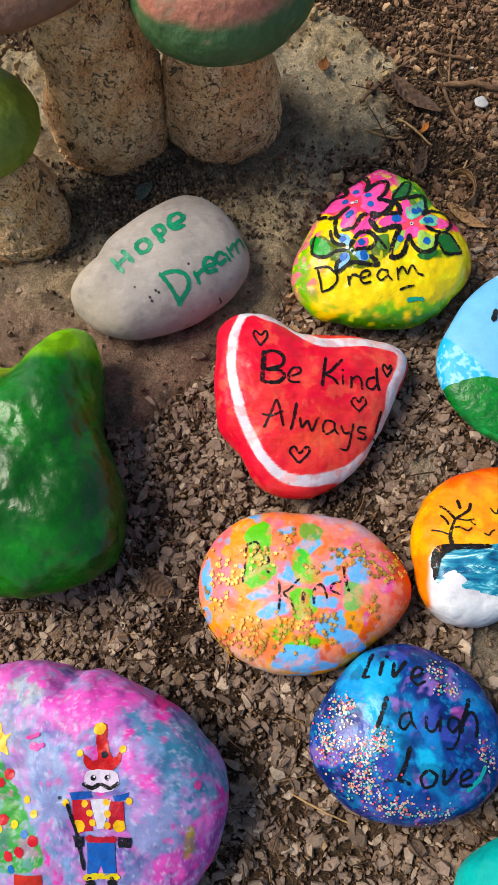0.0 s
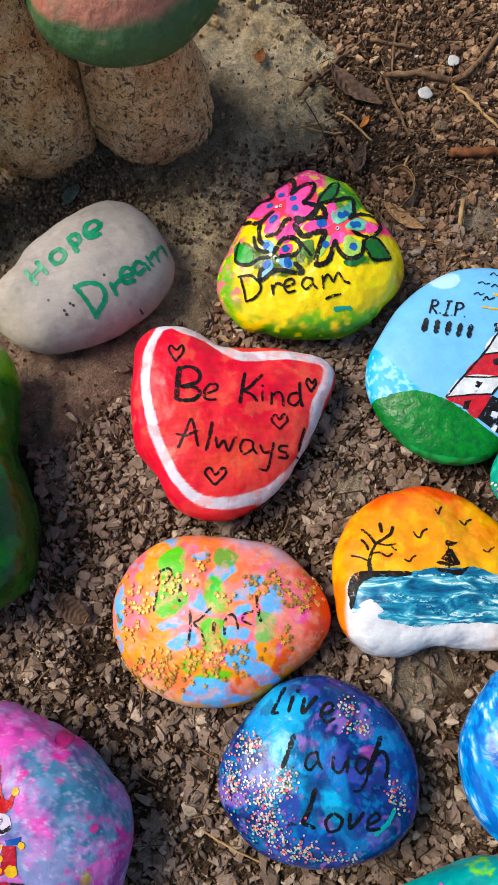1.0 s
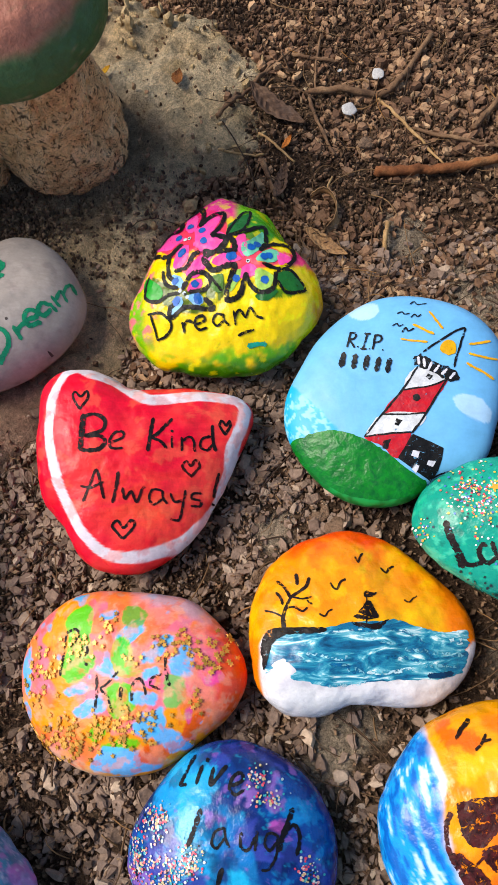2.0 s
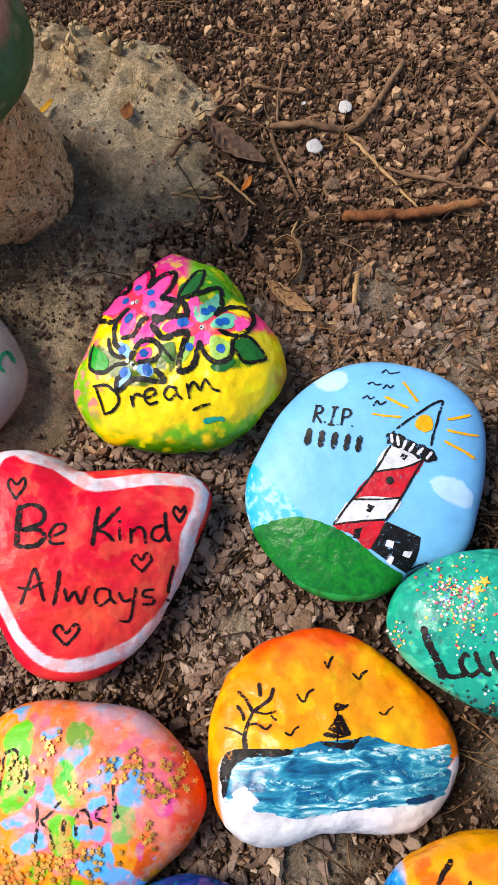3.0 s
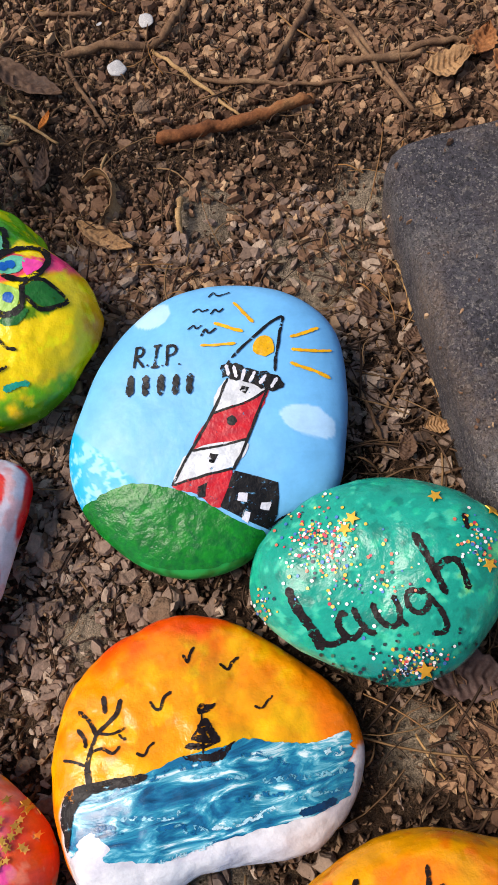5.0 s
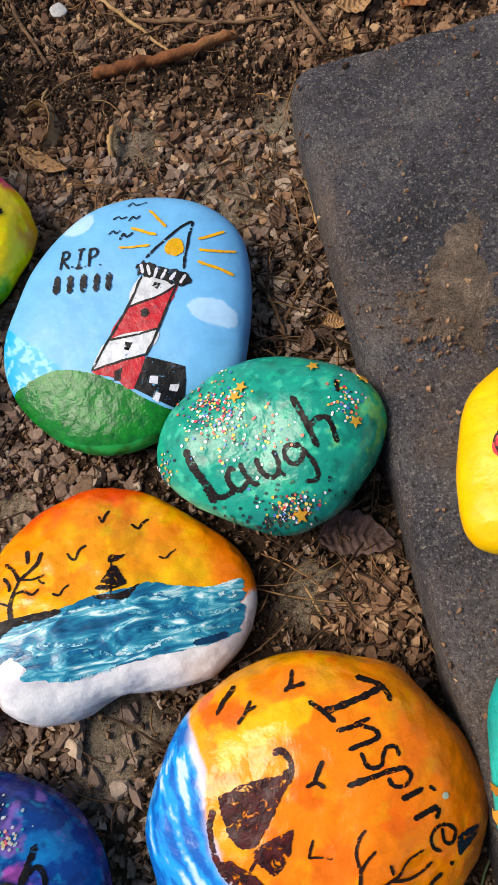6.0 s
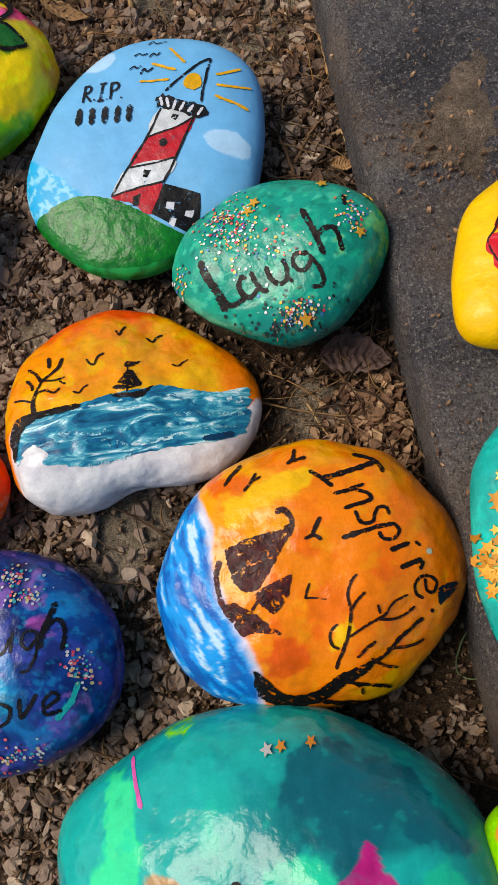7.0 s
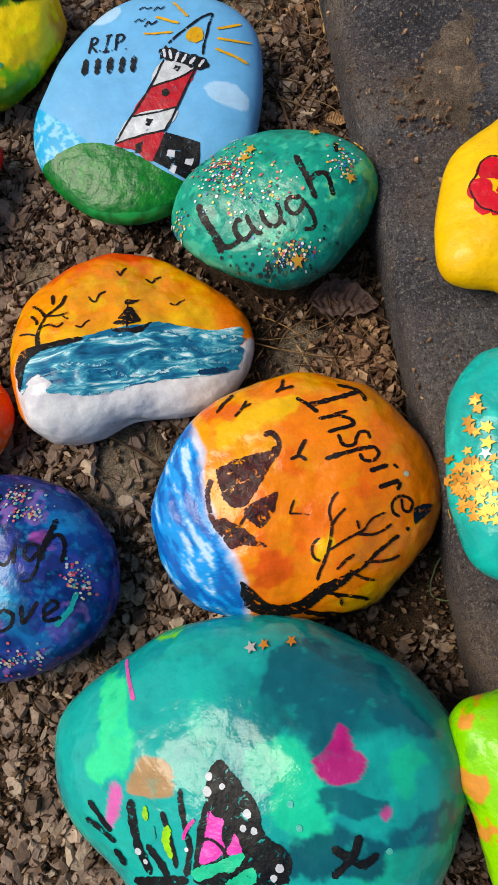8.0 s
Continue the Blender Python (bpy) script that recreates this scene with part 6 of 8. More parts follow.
a.stroke([(-28.0, 6.4), (-30.5, 2.3), (-31.0, -3.6), (-29.7, -9.7), (-27.3, -14.7)], 1.65).done("ship_hull", "34141a")
a.stroke([(-20.2, -12.1), (-17.5, -9.2)], 0.99).done("ship_hull", "34141a")
a.stroke([(8.9, 13.4), (6.7, 10.7), (5.2, 8.5)], 1.38).stroke([(2.3, 7.6), (5.1, 8.3), (7.7, 6.3)], 1.17).done("bird", "2b120c")
a.stroke([(0.5, -7.3), (-1.4, -10.6), (-2.0, -11.7)], 0.76).stroke([(-2.0, -11.7), (1.4, -12.2), (4.7, -13.2)], 0.66).done("bird", "3a1a10")
a.stroke([(-22.2, 33.2), (-19.4, 36.7), (-15.5, 40.3)], 1.46).done("bird", "2b120c")
a.stroke([(-15.4, 29.3), (-12.3, 32.5), (-10.5, 35.4)], 1.07).stroke([(-12.3, 32.5), (-8.8, 33.7)], 1.09).done("bird", "2b120c")
a.stroke([(5.1, 41.4), (3.9, 37.4), (1.7, 36.0)], 1.29).stroke([(2.2, 36.6), (5.3, 36.3), (8.4, 36.4)], 1.19).done("bird", "2b120c")
a.stroke([(3.0, -35.6), (6.4, -29.6), (8.7, -26.1), (10.9, -21.0), (11.9, -17.8)], 1.02).done("tree_ink", "3a1c0e")
a.stroke([(11.9, -18.2), (11.9, -13.3), (13.9, -9.5), (16.2, -7.5)], 0.81).done("tree_ink", "3a1c0e")
a.stroke([(11.9, -18.2), (14.2, -15.6), (17.3, -13.4)], 0.81).done("tree_ink", "3a1c0e")
a.stroke([(5.1, -29.5), (3.4, -28.1), (3.0, -25.4), (4.5, -23.3), (6.4, -21.9)], 0.88).done("tree_ink", "3a1c0e")
a.stroke([(9.4, -26.0), (15.1, -23.8), (19.4, -22.6), (22.8, -21.2), (26.6, -18.4), (31.6, -17.0)], 0.85).done("tree_ink", "3a1c0e")
a.stroke([(19.8, -22.4), (25.7, -23.8), (30.5, -23.0), (33.4, -21.5)], 0.90).done("tree_ink", "3a1c0e")
a.stroke([(20.6, -18.1), (20.9, -20.9)], 0.85).done("tree_ink", "3a1c0e")
a.stroke([(10.3, -32.7), (13.5, -30.5), (17.2, -28.9)], 1.02).done("tree_ink", "3a1c0e")
a.stroke([(10.3, -37.3), (19.2, -34.4), (25.5, -30.7), (31.7, -27.6), (35.6, -26.0)], 1.25).done("tree_ink", "1c0d0a")
a.stroke([(20.6, -32.5), (28.1, -33.5), (34.3, -32.6)], 0.94).done("tree_ink", "3a1c0e")
a.stroke([(14.9, -34.2), (18.7, -37.6), (23.2, -39.3)], 1.02).done("tree_ink", "3a1c0e")
a.patch([(-24.7, -31.3), (-22.0, -33.4), (-19.5, -37.4), (-16.0, -40.3), (-11.3, -41.8), (-4.9, -41.7), (-0.2, -39.2), (4.3, -37.1), (10.6, -35.8), (15.3, -34.7), (13.5, -38.0), (8.2, -39.8), (3.9, -41.1), (0.0, -43.8), (-4.9, -45.9), (-12.1, -45.3), (-20.2, -43.2), (-25.1, -40.3), (-25.4, -36.0)]).done("trunk_ink", "150b09")
a.stroke([(5.3, -40.2), (9.1, -42.0), (10.2, -46.3)], 1.26).done("tree_ink", "1c0d0a")
a.stroke([(8.7, -41.7), (14.0, -43.5), (20.1, -46.4)], 1.33).done("tree_ink", "1c0d0a")
a.stroke([(-3.8, -46.0), (8.4, -49.9), (19.3, -50.8)], 1.80).done("trunk_ink", "150b09")
a = Brush(STONE["fly"])
a.stroke([(-38.8, 48.7), (-35.4, 41.0), (-33.5, 35.4)], 1.43).done("pink_streak", "d568aa")
a.dots([(14.8, -0.1), (16.2, -7.0), (40.9, -17.4)], 1.02).done("pale_dab", "6cc0b4")
a.patch([(-10.0, 10.5), (-7.6, 14.3), (-4.9, 14.8), (-3.0, 12.8), (-0.3, 8.6), (2.9, 4.2), (5.0, -0.0), (5.1, -4.4), (6.0, -7.9), (10.2, -11.3), (12.3, -16.3), (11.1, -19.6), (8.0, -21.8), (-3.8, -20.4), (-17.6, -18.9), (-17.6, -11.9), (-15.1, -4.1), (-11.6, 3.6)]).done("wing", "14161a")
a.stroke([(-37.3, 5.4), (-37.4, -1.4), (-36.8, -8.7), (-34.3, -16.3)], 2.97).done("wing", "14161a")
a.stroke([(-26.4, 1.4), (-25.1, -5.6), (-24.2, -14.2)], 1.87).done("wing", "14161a")
a.stroke([(-33.3, -8.1), (-29.5, -13.9), (-27.4, -18.8)], 2.37).done("wing", "14161a")
a.stroke([(-19.3, 7.5), (-19.6, 1.0), (-18.7, -8.8), (-21.0, -16.4)], 1.99).done("wing", "14161a")
a.stroke([(-41.5, -19.9), (-31.7, -18.8), (-21.2, -17.9)], 2.71).done("wing", "14161a")
a.patch([(-10.7, 1.3), (-9.0, -0.7), (-6.4, -2.0), (-7.8, -6.2), (-7.4, -10.6), (-11.9, -13.0), (-16.3, -13.0), (-14.0, -8.2), (-12.1, -2.7)]).done("wing_pink", "f05ab8")
a.patch([(-7.3, -11.3), (-5.3, -8.3), (-3.4, -6.3), (-2.1, -11.1), (-4.2, -11.8)]).done("wing_pink", "f05ab8")
a.stroke([(-20.5, -6.4), (-18.6, -3.5), (-16.1, -1.1)], 1.16).done("wing_pink", "d84aa0")
a.patch([(-19.3, -15.6), (-15.7, -14.0), (-10.5, -13.4), (-6.0, -12.0), (-2.1, -11.7), (-3.6, -15.0), (-7.9, -16.7), (-13.5, -17.6), (-17.5, -18.0)]).done("wing_mint", "45c79a")
a.patch([(-8.9, -19.6), (-4.9, -17.3), (-0.0, -15.7), (0.9, -17.9), (-0.6, -20.4)]).done("wing_mint", "45c79a")
a.stroke([(-15.4, -7.3), (-11.6, -6.9), (-8.4, -9.3), (-6.8, -12.2)], 0.96).done("wing", "14161a")
a.stroke([(-13.6, -18.2), (-9.8, -16.9), (-6.3, -17.5)], 1.11).done("wing", "14161a")
a.dots([(-9.2, 10.4)], 1.18).dots([(-5.4, 7.2)], 0.91).dots([(-10.3, 6.3)], 1.42).dots([(1.1, -1.2)], 1.31).dots([(-0.8, -4.9)], 1.03).dots([(2.5, -6.0)], 1.09).dots([(8.2, -16.9)], 1.28).dots([(5.9, -19.5)], 1.13).dots([(-37.2, -9.8)], 1.13).dots([(-35.2, -13.0)], 0.86).dots([(-19.9, -9.5)], 0.66).done("wing_dot", "d8dce0")
a.stroke([(-25.2, -2.9), (-26.4, -6.9), (-25.7, -11.2)], 2.73).done("wing_lime", "9ed520")
a.stroke([(-32.1, 3.4), (-32.5, -0.1)], 1.75).done("wing_lime", "9ed520")
a.stroke([(-30.2, -2.5), (-30.4, -5.9)], 1.20).done("wing_mint", "2aa89c")
a.stroke([(-53.9, 5.8), (-50.2, 1.4), (-46.0, -2.9)], 2.03).done("brush_stroke", "14161a")
a.stroke([(-56.2, 0.2), (-50.1, -2.9), (-45.2, -6.5)], 1.76).done("brush_stroke", "14161a")
a.stroke([(-45.8, -9.6), (-43.7, -14.2)], 2.48).done("brush_stroke", "14161a")
a.stroke([(33.1, -11.7), (30.6, -15.7), (26.6, -19.3), (23.5, -21.3)], 2.15).done("brush_stroke", "14161a")
a.stroke([(25.1, -13.9), (27.9, -16.4), (32.2, -19.3), (36.9, -17.5)], 2.31).done("brush_stroke", "14161a")
a.stars((9.2, 45.8), 0, 0, 1, 2.05).done("star_sequin", "c8c0b8")
a.stars((13.7, 45.9), 0, 0, 1, 2.05).done("star_sequin", "d98a2e")
a.stars((23.0, 45.3), 0, 0, 1, 2.05).done("star_sequin", "d98a2e")
a = Brush(STONE["egg"])
a.stroke([(-28.0, 21.2), (-28.9, 10.6), (-30.0, 1.2)], 1.31).stroke([(-28.4, 21.2), (-23.3, 22.8), (-21.1, 19.5), (-25.4, 14.7)], 1.31).done("letter", "1a1210")
a.stroke([(-20.2, 10.2), (-15.9, 11.6), (-16.5, 14.7)], 1.24).stroke([(-17.7, 8.6), (-15.9, 5.5)], 1.23).done("letter", "1a1210")
a.stroke([(-10.5, 0.6), (-10.2, -6.5), (-10.6, -14.3)], 1.50).stroke([(0.6, 2.3), (-5.1, -3.5), (-8.1, -5.4), (-4.3, -9.3), (-2.3, -15.0)], 1.17).done("letter", "1a1210")
a.stroke([(2.6, -5.1), (2.2, -10.2)], 1.73).done("letter", "1a1210")
a.stroke([(8.2, -2.8), (7.4, -11.1)], 1.57).stroke([(8.2, -3.4), (11.4, -1.2), (13.7, -4.4), (14.4, -8.3)], 1.28).done("letter", "1a1210")
a.stroke([(22.5, 0.2), (18.1, -1.0), (16.8, -4.1), (21.2, -6.1)], 1.14).stroke([(23.6, 9.8), (24.0, 1.6), (25.8, -4.7)], 1.42).done("letter", "1a1210")
a.stars((-40.4, 1.7), 12.5, 14.1, 50, 1.42).done("sequin_scatter", "d09a3c")
a.stars((-29.9, -27.7), 18.8, 10.6, 100, 1.42).done("sequin_scatter", "d09a3c")
a.stars((3.9, -22.2), 20.8, 7.2, 75, 1.42).done("sequin_scatter", "d09a3c")
a.stars((44.0, 9.0), 10.6, 9.1, 45, 1.42).done("sequin_scatter", "d09a3c")
a.stars((27.0, 13.4), 10.1, 6.1, 28, 1.42).done("sequin_scatter", "d09a3c")
a.stars((-17.9, 14.2), 9.1, 8.0, 20, 1.42).done("sequin_scatter", "d09a3c")
a.stars((-5.7, 24.9), 6.0, 4.8, 9, 1.42).done("sequin_scatter", "d09a3c")
a.stars((37.6, -11.4), 6.5, 6.1, 7, 1.42).done("sequin_scatter", "d09a3c")
a.stars((6.2, 8.1), 5.8, 5.3, 6, 1.42).done("sequin_scatter", "d09a3c")
a = Brush(STONE["blue"])
a.stroke([(34.4, -12.3), (30.7, -18.3), (25, -23.1)], 1.80).done("teal_streak", "2aa9a8")
a.stroke([(-14.5, 38.2), (-18.0, 32.5), (-20.9, 26.8)], 1.73).stroke([(-20.8, 27.1), (-17.5, 27.2)], 1.34).done("letter", "0d0e18")
a.stroke([(-10.3, 34.3), (-12.6, 27.9)], 1.85).stroke([(-8.4, 37.0), (-7.9, 36.1)], 1.87).done("letter", "0d0e18")
a.stroke([(-5.2, 33.6), (-6.0, 27.2)], 1.69).stroke([(-6.0, 27.2), (-1.7, 31.6), (0.8, 34.3)], 1.56).done("letter", "0d0e18")
a.stroke([(3.7, 26.9), (8.0, 28.7), (7.6, 31.5), (4.2, 30.4), (2.6, 26.1), (5.2, 23.5), (8.9, 25.2)], 1.50).done("letter", "0d0e18")
a.stroke([(-9.9, 18.0), (-12.2, 11.4), (-15.3, 4.4)], 1.99).done("letter", "0d0e18")
a.stroke([(0.4, 11.2), (-3.5, 9.6), (-4.8, 5.6), (-2.6, 3.9), (0.6, 7.4)], 1.11).stroke([(0.7, 11.4), (1.1, 7.2), (2.7, 3.9)], 1.11).done("letter", "0d0e18")
a.stroke([(7.9, 9.4), (7.4, 4.5), (10.4, 2.8), (13.7, 7.5)], 1.31).stroke([(14.4, 9.7), (13.5, 2.8)], 1.31).done("letter", "0d0e18")
a.stroke([(22.8, 8.0), (19.1, 8.7), (17.4, 5.0), (19.7, 2.3), (22.5, 5.3)], 1.09).stroke([(23.1, 8.0), (22.0, 0.6), (19.0, -4.2), (16.1, -4.5)], 1.10).done("letter", "0d0e18")
a.stroke([(30.0, 17.2), (26.3, 9.8), (23.0, 2.6)], 2.54).stroke([(25.1, 7.8), (30.2, 11.4), (32.4, 6.8), (30.8, 0.1)], 1.60).done("letter", "0d0e18")
a.stroke([(-0.5, -4.2), (-3.3, -11.7), (-6.7, -18.0)], 2.20).stroke([(-6.7, -18.0), (-1.4, -20.2)], 1.53).done("letter", "0d0e18")
a.stroke([(6.6, -14.0), (3.6, -17.2), (4.7, -21.1), (8.8, -20.2), (10.6, -16.1), (7.4, -13.7)], 1.30).done("letter", "0d0e18")
a.stroke([(14.4, -13.7), (13.7, -20.1)], 1.51).stroke([(13.7, -20.1), (17.6, -16.5), (20.2, -13.2)], 1.43).done("letter", "0d0e18")
a.stroke([(22.5, -18.5), (27.3, -15.9), (25.5, -13.7), (22.3, -16.1), (22.0, -20.3), (27.2, -20.4)], 1.38).done("letter", "0d0e18")
a.flakes((-30.6, 12.1), 6.4, 6.3, 136).done("glitter", "2")
a.flakes((-38.1, -2.1), 7.1, 11.2, 204).done("glitter", "2")
a.flakes((-23.6, -7.7), 6.8, 8.8, 153).done("glitter", "2")
a.flakes((-13.9, -1.4), 5.7, 6.9, 136).done("glitter", "2")
a.flakes((-21.5, -20.1), 11.4, 6.4, 187).done("glitter", "2")
a.flakes((-8.9, -29.6), 11.4, 5.0, 136).done("glitter", "2")
a.flakes((9.2, -33.1), 11.3, 3.7, 68).done("glitter", "2")
a.flakes((14.0, 29.9), 6.8, 4.3, 60).done("glitter", "2")
a.flakes((19.8, 21.3), 8.5, 3.9, 51).done("glitter", "2")
a.flakes((34.9, -7.4), 4.8, 7.4, 76).done("glitter", "2")
a = Brush(STONE["nut"])
a.patch([(-30, 35.8), (-26, 30.1), (-22.6, 31.1), (-24.7, 26.3), (-22.5, 20.9), (-26.9, 22.5), (-31.6, 20.7), (-30.9, 26.3), (-35.2, 30.8), (-32.1, 30.5)]).done("yellow_star", "efc31e")
a.dots([(-21.7, 12.7), (-26.2, 8.9), (-23.8, -7), (-8.1, -15.3), (-20.8, -22.5), (-14.8, -20.1), (-33.5, -2.6), (-36.4, -17.7)], 2.49).done("bauble", "c22a38")
a.dots([(-8.4, -4), (-18, -8.8), (-12.3, 2), (-25.5, -10.9), (-30, -19.9)], 1.86).done("bauble", "e4c72a")
a.dots([(-12.5, -12.6), (-19.4, -27.9), (-32.4, 4.8)], 1.86).done("bauble", "2a6ab0")
a.patch([(-17.9, -30), (-4.3, -29.2), (-3.7, -37.3), (-17.9, -39.4)], False).done("gift_shape", "bb3a30")
a.patch([(16, 21.7), (19.3, 19.4), (22, 20.7), (20.6, 28.4), (21.6, 34), (24.8, 34.1), (25.9, 28.4), (28.7, 20.9), (32.7, 23.4), (32.1, 18.8), (28.1, 15), (19.6, 14.8), (15.3, 18.5)]).done("hat_shape", "b9232c")
a.patch([(17.6, 15), (30.3, 15), (32, 9.2), (26.8, 6.3), (20.1, 6.5), (16.4, 9.5)]).done("face_shape", "ded0e0")
a.patch([(9, 5.8), (18.7, 6.5), (20, 3.7), (10.3, 2.6)], False).done("blue_shape", "1d4f9a")
a.patch([(29.5, 4.4), (37.1, 6.3), (36.7, 3.3), (30.7, 2.4)], False).done("blue_shape", "1d4f9a")
a.patch([(10.8, 2.6), (18.9, 2.9), (20.7, -10.3), (13.4, -11.7), (11.3, -5.7)], False).done("red_shape", "b02a35")
a.patch([(28.7, 2.4), (34.6, 2.4), (35.4, -6.2), (27.7, -10.1)], False).done("red_shape", "b02a35")
a.patch([(18.9, 2.9), (29, 3.1), (25.7, -9.2), (22.7, -9.2)], False).done("white_shape", "d5d0dd")
a.dots([(16.5, 1.2), (18.9, -2.7), (20.3, -6.8), (26.8, 1.9), (27.4, -2.9), (27.3, -7.6), (7.6, 1.4), (37.2, 2.6), (21.8, 33.3), (13.6, 22.2), (33.1, 24.1)], 1.55).done("yellow_dot", "eebc22")
a.dots([(13.7, -8.5), (32.8, -7.9), (21.7, 32.7)], 2.80).done("yellow_dot", "eebc22")
a.stroke([(17.5, -13.9), (24.3, -14.2), (30.8, -13.7)], 3.11).done("red_shape", "b02a35")
a.patch([(17.6, -15.6), (30.8, -15.3), (31.2, -28.5), (25.5, -29.1), (24.2, -25.1), (21.8, -29.2), (17.3, -29)], False).done("trouser_shape", "1c5aa5")
a.stroke([(18.8, -31.5), (19.2, -41.6)], 4.97).done("boot_shape", "15131a")
a.stroke([(29.2, -31.1), (29.7, -41.5)], 4.97).done("boot_shape", "15131a")
a.stroke([(16, -30.6), (23.8, -29.6), (32.3, -30)], 2.49).done("trim_mark", "d8c020")
a.patch([(10.6, -13), (16.2, -12.9), (16, -17.6), (12, -17.8)], False).done("glove_shape", "1a1a22")
a.patch([(32.2, -12.5), (38.5, -12.8), (37.7, -17.1), (32.5, -17)], False).done("glove_shape", "1a1a22")
a.stroke([(8.3, 0.9), (12.1, -10.6), (16, -27.3)], 1.55).done("sword_mark", "1a1a22")
a.dots([(66.7, 8.9), (-11.2, 25.7), (-9.1, 25)], 1.86).done("pink_dab", "e858a0")
a.stroke([(15.4, 9.7), (19.5, 7.8), (23.8, 9.4), (28.4, 8.0), (32.2, 10.5)], 1.55).done("moustache_mark", "1a1416")
a.dots([(20.2, 12.2)], 1.27).dots([(26.9, 12.3)], 1.28).done("ink_dot", "1a1416")
a.dots([(20.7, 12.7)], 0.51).dots([(27.4, 12.8)], 0.51).done("white_dot", "e8e4ec")
a.dots([(25.0, 21.9)], 1.54).done("ink_dot", "1c2436")
a.patch([(44.0, 48.0), (46.8, 50.8), (50.6, 45.3), (49.5, 41.2), (46.4, 42.8)]).done("pink_dab", "f04f9a")
a.stroke([(-14.7, 29.0), (-8.4, 31.2)], 1.60).stroke([(-12.2, 24.7), (-5.3, 26.0)], 1.89).done("pink_dab", "e858a0")
a.dots([(4.4, 3.5)], 0.79).done("ink_dot", "2a2a30")
a = Brush(STONE["yellow"])
a.dots([(-28.1, 7.9), (-22.7, 14.8), (-17.7, 12.9), (-17.9, 3.8), (-22.3, -1.0), (-27.2, 1.7)], 4.71).done("red_blossom", "c92638")
a.stroke([(-30.9, 5.4), (-31.0, 10.8), (-27.6, 13.9), (-24.9, 18.6), (-20.8, 20.0), (-17.4, 17.6)], 0.71).done("blossom_outline", "4a1212")
a.stroke([(-30.9, 5.4), (-29.7, 0.9), (-27.0, -1.8), (-24.2, -4.7)], 0.71).done("blossom_outline", "4a1212")
a = Brush(STONE["star"])
a.stars((-32.2, -9.7), 7.7, 10.2, 46, 2.08).done("sequin_scatter", "e8a034")
a.stars((-30.0, -2.3), 6.1, 6.7, 14, 2.08).done("sequin_scatter", "e8a034")
a.stars((-25.5, 15.0), 4.0, 8.2, 10, 2.29).done("sequin_scatter", "e8a034")
a.stars((-26.6, 2.8), 0, 0, 1, 2.08).done("star_sequin", "d8d0c8")


# ---- concrete footing, mushroom ornament, paver ----
def swept(profile, centre, material, parent, name, seed, rough, lean=(0, 0), spokes=96, colour=None, squash=1.0, label="", pits=0.0):
    """A turned, uneven form: profile of (radius, height) in metres round a leaning axis."""
    prof = curve_through(profile, 20)
    th = np.arange(spokes) * 2 * np.pi / spokes
    r, t = np.meshgrid(prof[:, 0], th, indexing="ij")
    z = np.repeat(prof[:, 1:2], spokes, 1)
    x, y = r * np.cos(t), r * np.sin(t) * squash
    d = (cloud(x, y, z, 0.03, seed, 4) - 0.5) * 2 * rough - pits * soft(cloud(x, y, z, 0.007, seed + 5, 4), 0.56, 0.68)
    k = 1 + d / np.maximum(r, 0.012)
    x, y = x * k + lean[0] * z, y * k + lean[1] * z
    v = np.stack([x + centre[0], y + centre[1], z + centre[2]], -1).reshape(-1, 3)
    f = [q[::-1] for q in grid_faces(len(prof), spokes, True)]
    f.append(tuple(range(spokes)))
    f.append(tuple(range(len(v) - 1, len(v) - spokes - 1, -1)))
    f = [q[::-1] for q in f]
    ob = mesh_object(name, v, f, material, parent, label=label)
    if colour:
        c = colour(v[:, 0] - centre[0], v[:, 1] - centre[1], v[:, 2])
        at = ob.data.attributes.new("paint", "FLOAT_COLOR", "POINT")
        at.data.foreach_set("color", np.concatenate([c, np.ones((len(c), 1))], 1).astype(np.float32).ravel())
    return ob


FOOT = (-0.03, 0.40)
FOOT_RIM = [100, 160, 190, 188, 200, 210, 220, 250, 260, 260, 250, 225, 178, 128, 96, 92]


def footing_z(x, y):
    """Height of the old concrete over the soil; below zero outside it."""
    dx, dy = (x - FOOT[0]) * 1000, (y - FOOT[1]) * 1000
    q = np.hypot(dx, dy) / rim_radius(FOOT_RIM, np.arctan2(dy, dx))
    q = q + (cloud(x, y, 0 * x, 0.045, 31, 4) - 0.5) * 0.22
    z = 0.016 * (1 - soft(q, 0.7, 1.05)) - 0.007 + 0.007 * np.exp(-((q - 0.86) / 0.1) ** 2) * soft(dy, 40, 120)
    return z + (cloud(x, y, 0 * x, 0.03, 33, 4) - 0.5) * 0.018 + (cloud(x, y, 0 * x, 0.009, 35, 4) - 0.5) * 0.011


fx, fy = np.meshgrid(np.arange(-0.32, 0.20, 0.0022), np.arange(0.15, 0.66, 0.0022))
footing = mesh_object("concrete_footing", np.stack([fx, fy, footing_z(fx, fy)], -1).reshape(-1, 3), grid_faces(*fx.shape), DUSTY)
px, py = fx.ravel(), fy.ravel()
tone = blend(rgb("f2d4a6"), rgb("ffe6bc"), soft(cloud(px, py, 0 * px, 0.05, 36, 4), 0.35, 0.65))
tone = blend(tone, rgb("f4d29c"), soft(cloud(px, py, 0 * px, 0.022, 37, 4), 0.55, 0.68) * soft(py, 0.40, 0.5))
tone = blend(tone, rgb("c8a288"), soft(0.31 - py + (cloud(px, py, 0 * px, 0.04, 38, 4) - 0.5) * 0.08 - 0.25 * px, 0.0, 0.06))
